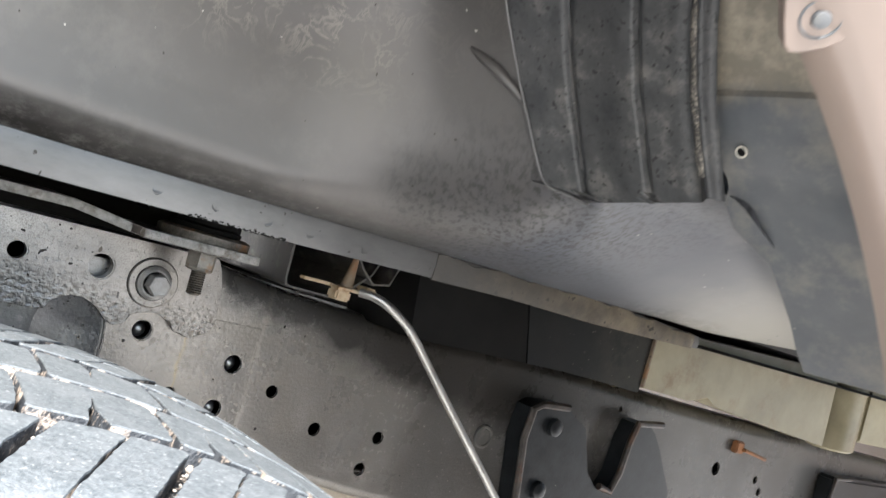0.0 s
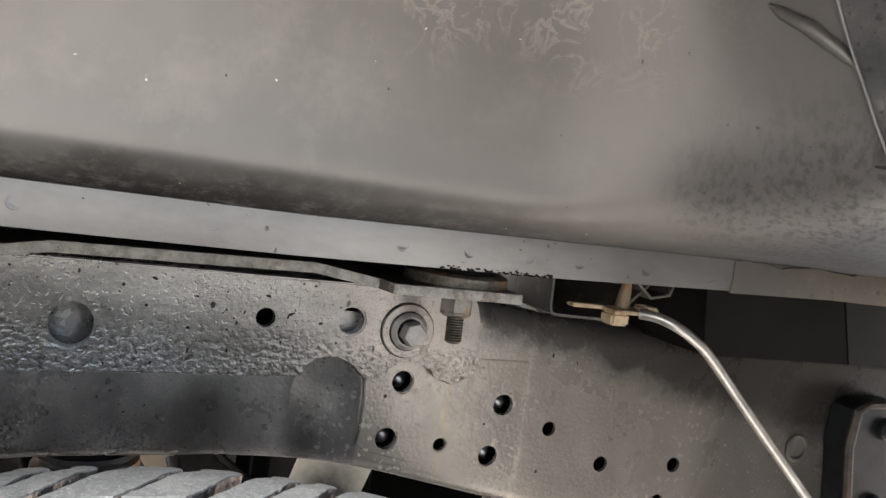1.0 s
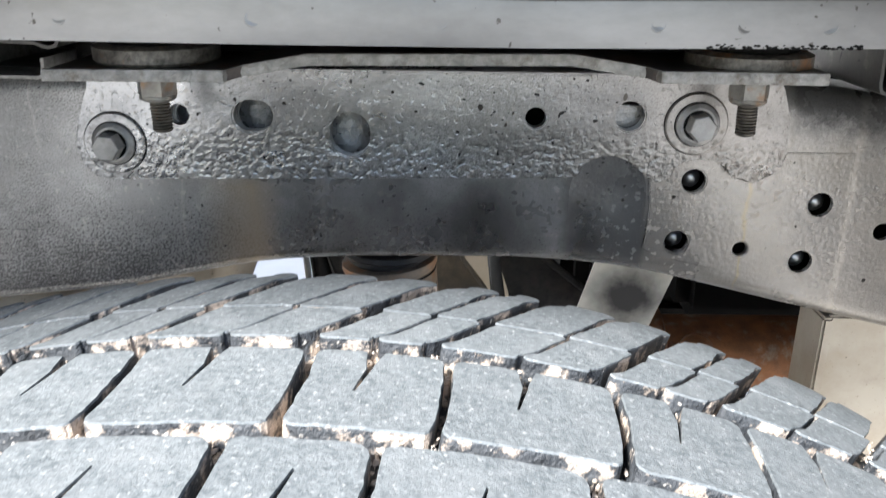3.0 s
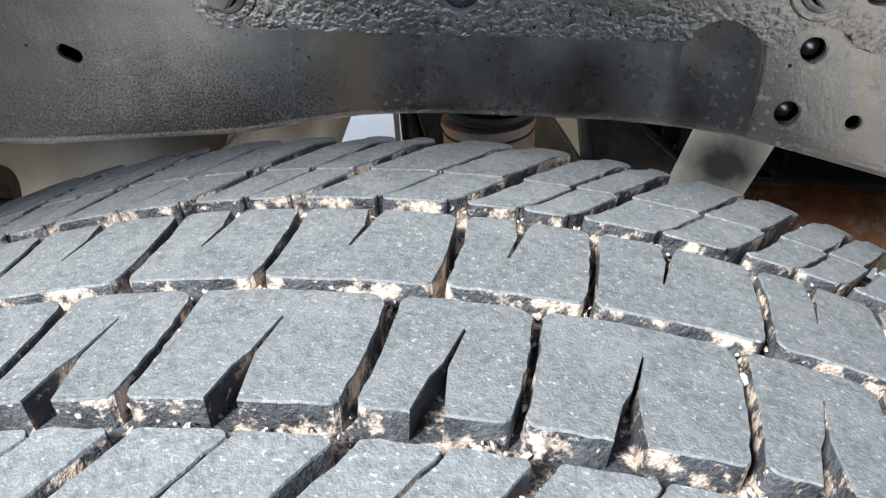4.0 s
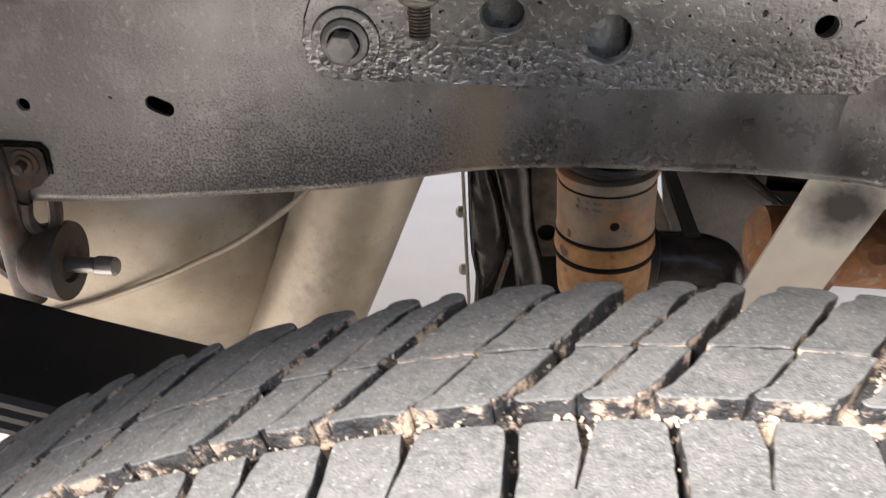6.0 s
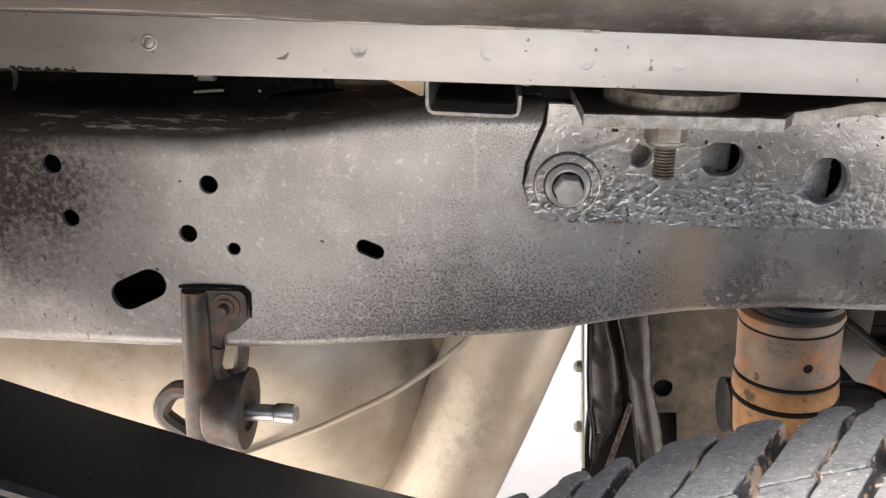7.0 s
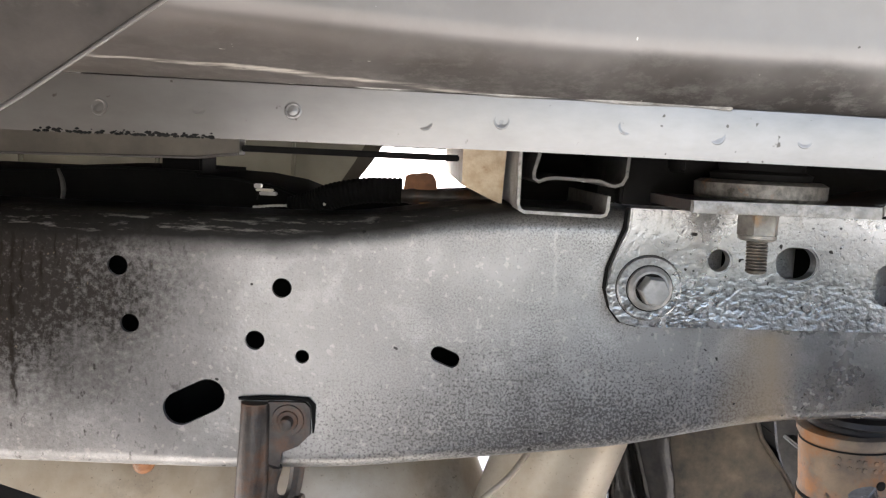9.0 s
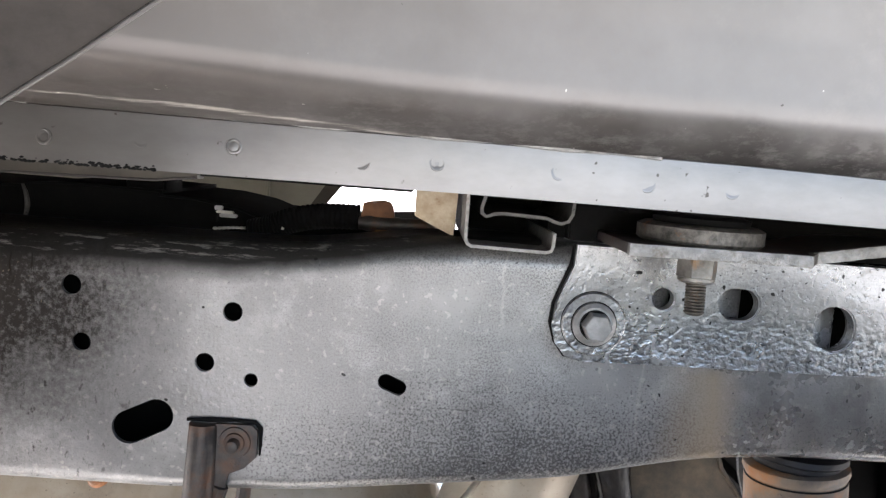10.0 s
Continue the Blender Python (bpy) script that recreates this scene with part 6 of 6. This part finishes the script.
# ---- black spring hanger on the rail ----
sh = thing("spring_hanger", "black painted stepped spring hanger riveted to the rail", "bracket", (1.1, -0.02, 0.6))
bm = bmesh.new()
plate_xz(bm, [(0.934, 0.60), (0.924, 0.655), (0.917, 0.690), (0.9206, 0.729), (0.935, 0.737), (0.985, 0.738), (1.001, 0.7275), (1.029, 0.715), (1.044, 0.685), (1.058, 0.655), (1.080, 0.638), (1.108, 0.632), (1.119, 0.655), (1.1226, 0.676), (1.1254, 0.709), (1.133, 0.732), (1.160, 0.734), (1.180, 0.722), (1.201, 0.700), (1.222, 0.672), (1.244, 0.646), (1.262, 0.60)], [], -0.03, -0.002)
part("hanger_plate", bm, M_HANGER, sh)
for line in ([(0.936, 0.60), (0.926, 0.655), (0.919, 0.690), (0.9225, 0.728), (0.936, 0.736), (0.985, 0.737)], [(1.085, 0.640), (1.110, 0.634), (1.1215, 0.660), (1.1260, 0.706), (1.134, 0.733), (1.188, 0.737)]):
    bm = bmesh.new()
    tube(bm, [(x, -0.032, z) for x, z in line], 0.005, 8)
    part("flange_edge", bm, M_ARM, sh)
for x, z in ((0.9676, 0.7094), (0.9682, 0.6273)):
    bm = bmesh.new()
    turned(bm, (x, -0.0305, z), (0, -1, 0), [(0, 0.012), (0.006, 0.011), (0.009, 0.006)], 20)
    part("rivet", bm, M_HANGER, sh)
bm = bmesh.new()
tube(bm, [(1.448, -0.002, 0.718), (1.448, -0.016, 0.718), (1.475, -0.020, 0.714), (1.508, -0.020, 0.709)], 0.0030, 8)
block(bm, 1.430, 1.452, -0.012, 0.0, 0.710, 0.730, 0.002)
solo("rusty_hook", bm, M_RUST, "small rusty hook welded to the rail", "hook")

bm = bmesh.new()
turned(bm, (0.8814, 0.002, 0.6785), (0, -1, 0), [(0, 0.0150), (0.0035, 0.0150), (0.0048, 0.0138), (0.0048, 0.0115), (0.0030, 0.0105)], 28)
solo("hole_plug", bm, M_LINER, "dusty round plug set in the rail web", "plug")
bm = bmesh.new()
block(bm, 1.740, 2.25, -0.035, 0.002, 0.50, 0.700, 0.006)
dark_box = thing("rear_bracket", "black painted box bracket at the far end of the rail", "bracket", (1.9, -0.02, 0.5))
part("box", bm, M_HANGER, dark_box)
bm = bmesh.new()
tube(bm, [(1.742, -0.034, 0.60), (1.738, -0.035, 0.66), (1.742, -0.035, 0.697), (1.80, -0.035, 0.700)], 0.0035, 8)
part("edge", bm, M_ARM, dark_box)

# ---- hidden and half-hidden underbody ----
cage = thing("fuel_strap_frame", "black steel strap frame with pale edge rivets behind the rail", "strap", (0.1, 0.36, 0.28))
bm = bmesh.new()
loops(bm, [[(0.0580, 0.355, 0.64), (0.0605, 0.355, 0.64), (0.0605, 0.380, 0.64), (0.0580, 0.380, 0.64)], [(0.0860, 0.355, 0.28), (0.0890, 0.355, 0.28), (0.0890, 0.380, 0.28), (0.0860, 0.380, 0.28)]], caps=True)
lip = part("edge_flange", bm, M_PALE, cage)
for z in (0.421, 0.335):
    bm = bmesh.new()
    turned(bm, (0.0745 + (0.421 - z) * 0.078, 0.366, z), (-1, 0, 0), [(0, 0.008), (0.006, 0.0075), (0.009, 0.004)], 14)
    part("rivet", bm, M_PALE, lip)
SHEETS = (("edge_strap", 0.364, ((0.66, 0.062, 0.072), (0.55, 0.071, 0.090), (0.476, 0.078, 0.108), (0.425, 0.0815, 0.124), (0.394, 0.084, 0.129), (0.363, 0.087, 0.134), (0.332, 0.094, 0.121), (0.29, 0.096, 0.100))),
          ("ribbed_strap", 0.352, ((0.66, 0.072, 0.112), (0.55, 0.092, 0.138), (0.476, 0.114, 0.153), (0.413, 0.130, 0.160), (0.363, 0.139, 0.175), (0.304, 0.152, 0.188), (0.24, 0.168, 0.204))))
for nm, y, cuts in SHEETS:
    bm = bmesh.new()
    rings = []
    for k, (z, xa, xb) in enumerate(cuts):
        bow = 0.006 * math.sin(2.1 * k)
        rings.append([(xa, y, z), (xa + 0.002, y - 0.009, z), (xa + 0.004, y - 0.010, z), (xa + 0.006, y - 0.006 - bow, z), (xa * 0.45 + xb * 0.55, y - 0.009 + bow, z), (xb - 0.004, y - 0.007, z), (xb, y - 0.002, z), (xb, y + 0.010, z), (xa, y + 0.010, z)])
    loops(bm, rings, caps=True)
    part(nm, bm, M_GLOSS, cage, angle=60)
bm = bmesh.new()
tube(bm, [(0.137 - 0.00048 * q, 0.345, 0.385 - 0.0022 * q) for q in range(56)], [0.0030 + 0.0009 * (q % 2) for q in range(56)], 10)
part("twisted_rod", bm, M_ARM, cage)
# near-black sheet added to keep the space behind the straps dark
bm = bmesh.new()
block(bm, 0.094, 0.245, 0.395, 0.425, -0.05, 0.66, 0.01)
part("dark_backing", bm, M_NEARBLACK, cage)
bm = bmesh.new()
plate_xz(bm, [(0.150, 0.66), (0.155, 0.53), (0.157, 0.463), (0.162, 0.42), (0.169, 0.385), (0.180, 0.349), (0.204, 0.351), (0.210, 0.308), (0.228, 0.297), (0.241, 0.285), (0.262, 0.20), (0.372, 0.20), (0.352, 0.36), (0.335, 0.41), (0.306, 0.463), (0.285, 0.493), (0.265, 0.520), (0.245, 0.58), (0.230, 0.66)], [ring_of(0.183, 0.385, 0.0125)], 0.386, 0.390)
smear = thing("slanted_plate", "smeared tan steel plate with a round hole behind the straps", "bracket plate", (0.2, 0.388, 0.29))
part("plate", bm, M_SMEAR, smear)
bm = bmesh.new()
tube(bm, [(0.245, 0.384, 0.58), (0.265, 0.384, 0.520), (0.285, 0.384, 0.493), (0.306, 0.384, 0.463), (0.335, 0.384, 0.41), (0.352, 0.384, 0.36), (0.371, 0.384, 0.21)], 0.0028, 8)
part("folded_edge", bm, M_SMEAR, smear)

bm = bmesh.new()
tube(bm, smooth_path([(0.19, 0.17, 0.489), (0.28, 0.17, 0.491), (0.318, 0.17, 0.490), (0.337, 0.17, 0.474), (0.342, 0.17, 0.40)], 6), 0.0275, 24)
elbow = thing("black_elbow", "thick black rubber hose elbow beside the bump stop", "hose", (0.3, 0.2, 0.4))
rubber = part("hose", bm, M_GLOSS, elbow)
bm = bmesh.new()
turned(bm, (0.262, 0.17, 0.4905), (1, 0, 0), [(0, 0.0275), (0.001, 0.030), (0.010, 0.030), (0.011, 0.0275)], 28)
part("clamp", bm, M_BLACK, rubber)
bm = bmesh.new()
block(bm, 0.296, 0.312, 0.165, 0.398, 0.5175, 0.523, 0.002)
part("hose_bracket", bm, M_BLACK, elbow)
# added boxes and straps make the dark background behind the axle
bm = bmesh.new()
block(bm, 0.41, 0.66, 0.52, 0.95, 0.25, 0.415, 0.02)
block(bm, 0.41, 0.553, 0.52, 0.95, 0.417, 0.80, 0.02)
block(bm, 0.555, 1.0, 0.421, 0.949, 0.42, 0.799, 0.02)
dark_fill = thing("dark_background", "near-black filler boxes added to darken the space behind the axle", "fuel tank", (0.68, 0.68, 0.25))
part("body", bm, M_NEARBLACK, dark_fill)
for x, z in ((0.45, 0.245), (0.8, 0.415)):
    bm = bmesh.new()
    block(bm, x, x + 0.04, 0.515 if x < 0.5 else 0.415, 0.96, z, 0.805, 0.004)
    part("strap", bm, M_BLACK, dark_fill)
bm = bmesh.new()
plate_xz(bm, [(0.298, 0.60), (0.305, 0.55), (0.315, 0.49), (0.328, 0.451), (0.343, 0.38), (0.365, 0.25), (0.52, 0.25), (0.51, 0.395), (0.437, 0.450), (0.373, 0.500), (0.335, 0.545), (0.315, 0.62)], [], 0.448, 0.456)
strut = thing("black_strut", "glossy black slanted steel strut behind the stay", "strut", (0.42, 0.45, 0.25))
part("plate", bm, M_GLOSS, strut)
bm = bmesh.new()
tube(bm, [(0.316, 0.448, 0.62), (0.336, 0.448, 0.545), (0.374, 0.448, 0.500), (0.438, 0.448, 0.450), (0.51, 0.448, 0.395)], 0.006, 10)
part("rolled_edge", bm, M_GLOSS, strut)
bm = bmesh.new()
plate_xz(bm, [(0.20, 0.225), (0.36, 0.228), (0.42, 0.26), (0.42, 0.62), (0.20, 0.62)], [], 0.90, 0.905)
solo("far_panel", bm, M_BEIGE, "dusty beige panel on the far side of the truck", "panel")
bm = bmesh.new()
block(bm, 0.555, 0.80, 0.018, 0.03, 0.30, 0.615, 0.002)
block(bm, 0.553, 0.562, 0.012, 0.06, 0.30, 0.615, 0.002)
solo("drop_plate", bm, M_PIPE, "grey-brown steel drop plate hanging below the rail", "bracket plate")

# seen through the gap over the rail
bm = bmesh.new()
plate_xz(bm, [(-0.75, 0.8265), (-0.75, 0.8500), (-0.289, 0.8500), (-0.289, 0.8352), (-0.301, 0.8338), (-0.319, 0.8312), (-0.347, 0.8306), (-0.47, 0.8280)], [], 0.03, 0.05)
brace = thing("floor_brace", "beige dusty brace under the bed floor", "brace", (-0.5, 0.04, 0.8265))
part("side_plate", bm, M_GRIMY, brace)
bm = bmesh.new()
tube(bm, [(-0.75, 0.030, 0.8274), (-0.47, 0.030, 0.8290), (-0.347, 0.030, 0.8315), (-0.319, 0.030, 0.8321), (-0.301, 0.030, 0.8347), (-0.290, 0.030, 0.8360)], 0.0010, 8)
part("worn_edge", bm, M_LIP, brace, "pale worn lower edge")
bm = bmesh.new()
block(bm, -0.2875, -0.1300, 0.03, 0.055, 0.8378, 0.8425, 0.0008)
part("rib", bm, M_NEARBLACK, bed)
bm = bmesh.new()
tube(bm, smooth_path([(-0.335, -0.1515, 0.8758), (-0.30, -0.1530, 0.8775), (-0.26, -0.1525, 0.8765), (-0.20, -0.1518, 0.8752), (-0.10, -0.1516, 0.8742), (0.0, -0.1515, 0.8728)], 6), [0.0010 + 0.0006 * math.sin(q * 1.7) for q in range(31)], 8)
part("crease_edge", bm, M_WORN, strip, "pale worn crease along the flange top")
box = thing("wiring_box", "black plastic wiring box with clipped connectors behind the rail", "wiring box", (-0.5, 0.2, 0.72))
for nm, line, y0, y1 in (("body", [(-0.72, 0.72), (-0.72, 0.814), (-0.497, 0.8135), (-0.461, 0.8154), (-0.458, 0.8182), (-0.414, 0.8202), (-0.345, 0.8190), (-0.345, 0.8157), (-0.315, 0.8147), (-0.279, 0.8092), (-0.262, 0.8035), (-0.215, 0.8005), (-0.150, 0.8050), (-0.105, 0.8090), (-0.100, 0.72)], 0.13, 0.32),
                         ("lug", [(-0.3787, 0.81), (-0.3787, 0.8450), (-0.3448, 0.8450), (-0.3448, 0.81)], 0.14, 0.19)):
    bm = bmesh.new()
    plate_xz(bm, line, [], y0, y1)
    bmesh.ops.bevel(bm, geom=[e for e in bm.edges if len(e.link_faces) == 2 and e.calc_face_angle(0) > 0.9], offset=0.002, segments=2, affect="EDGES")
    part(nm, bm, M_NEARBLACK, box)
bm = bmesh.new()
tube(bm, smooth_path([(-0.4600, 0.126, 0.8158), (-0.4560, 0.125, 0.8061), (-0.4552, 0.125, 0.7951), (-0.4585, 0.126, 0.7849)], 5), [0.0012 + 0.0010 * math.sin(0.2 * q) for q in range(16)], 8)
part("pale_trim", bm, M_LINER, box)
for a, mat in (((-0.2930, -0.2780, 0.098, 0.104, 0.8128, 0.8140), M_NEARBLACK), ((-0.2915, -0.2855, 0.097, 0.103, 0.8085, 0.8120), M_STEEL), ((-0.2900, -0.2760, 0.096, 0.102, 0.8062, 0.8082), M_CREAM), ((-0.2870, -0.2735, 0.096, 0.104, 0.8030, 0.8058), M_STEEL), ((-0.2925, -0.2890, 0.098, 0.104, 0.7990, 0.8080), M_NEARBLACK)):
    bm = bmesh.new()
    block(bm, *a, 0.0006)
    part("connector", bm, mat, box)
bm = bmesh.new()
path = smooth_path([(-0.2925, 0.10, 0.7930), (-0.271, 0.10, 0.7951), (-0.250, 0.099, 0.7949), (-0.2325, 0.097, 0.7906), (-0.220, 0.095, 0.787)], 12)
tube(bm, path, [0.0009 + 0.0004 * (k % 2) for k in range(len(path))], 8)
part("wire", bm, M_CREAM, box)
hose = thing("ribbed_hose", "black corrugated hose with rusty clips along the rail top", "hose", (-0.17, 0.09, 0.79))
bm = bmesh.new()
path = smooth_path([(-0.262, 0.095, 0.795), (-0.243, 0.092, 0.799), (-0.225, 0.090, 0.806), (-0.200, 0.090, 0.811), (-0.172, 0.090, 0.812)], 14)
tube(bm, path, [0.0075 + 0.0026 * min(1.0, k / 18) + 0.0009 * (k % 2) for k in range(len(path))], 12)
part("tube", bm, M_NEARBLACK, hose)
bm = bmesh.new()
path = smooth_path([(-0.172, 0.082, 0.8085), (-0.140, 0.080, 0.809), (-0.112, 0.080, 0.8105), (-0.095, 0.080, 0.811)], 10)
tube(bm, path, [0.0056 + 0.0008 * (1 if k % 7 in (2, 3) else 0) for k in range(len(path))], 12)
part("pipe", bm, M_ARM, hose, "brown-black banded pipe")
bm = bmesh.new()
plate_xz(bm, [(-0.1708, 0.8136), (-0.1696, 0.8243), (-0.1660, 0.8258), (-0.1531, 0.8276), (-0.1480, 0.8262), (-0.1453, 0.8221), (-0.1439, 0.8139)], [], 0.078, 0.092)
bmesh.ops.bevel(bm, geom=[e for e in bm.edges if len(e.link_faces) == 2 and e.calc_face_angle(0) > 0.9], offset=0.0015, segments=2, affect="EDGES")
part("clip", bm, M_RUST, hose, "rusty brown clip")
bm = bmesh.new()
block(bm, -0.160, -0.132, 0.068, 0.078, 0.7985, 0.8045, 0.0015)
part("clip", bm, M_ORANGE, hose, "orange rusty clip")
bm = bmesh.new()
turned(bm, (-0.2330, 0.0815, 0.8000), (0, -1, 0), [(0, 0.0022), (0.0006, 0.0018)], 10)
part("stud_end", bm, M_CREAM, hose, "pale stud end")
bm = bmesh.new()
plate_xz(bm, [(-1.3, 0.60), (-1.3, 0.86), (-0.222, 0.86), (-0.2715, 0.786), (-0.30, 0.60)], [], 0.55, 0.58)
shield = thing("heat_shield", "plain cream heat shield deep under the bed", "shield", (-0.78, 0.56, 0.60))
part("sheet", bm, M_PALE, shield)
bm = bmesh.new()
loops(bm, [[(-0.285, 0.50, 0.765), (-0.270, 0.50, 0.765), (-0.270, 0.515, 0.765), (-0.285, 0.515, 0.765)], [(-0.2455, 0.50, 0.826), (-0.2230, 0.50, 0.828), (-0.2230, 0.515, 0.828), (-0.2455, 0.515, 0.826)], [(-0.232, 0.50, 0.850), (-0.210, 0.50, 0.850), (-0.210, 0.515, 0.850), (-0.232, 0.515, 0.850)]], caps=True)
part("edge_bar", bm, M_GRIMY, shield, "dusty slanting edge bar")
for x in (-0.70, -0.52, -0.34):
    bm = bmesh.new()
    block(bm, x, x + 0.012, 0.538, 0.551, 0.62, 0.855, 0.003)
    part("rib", bm, M_PALE, shield)
bm = bmesh.new()
plate_xz(bm, [(-0.1281, 0.853), (-0.1277, 0.8215), (-0.1078, 0.8125), (-0.0985, 0.8085), (-0.0965, 0.853)], [], 0.02, 0.5)
solo("cream_gusset", bm, M_CLIP, "dirty tan gusset beside the channel", "gusset")
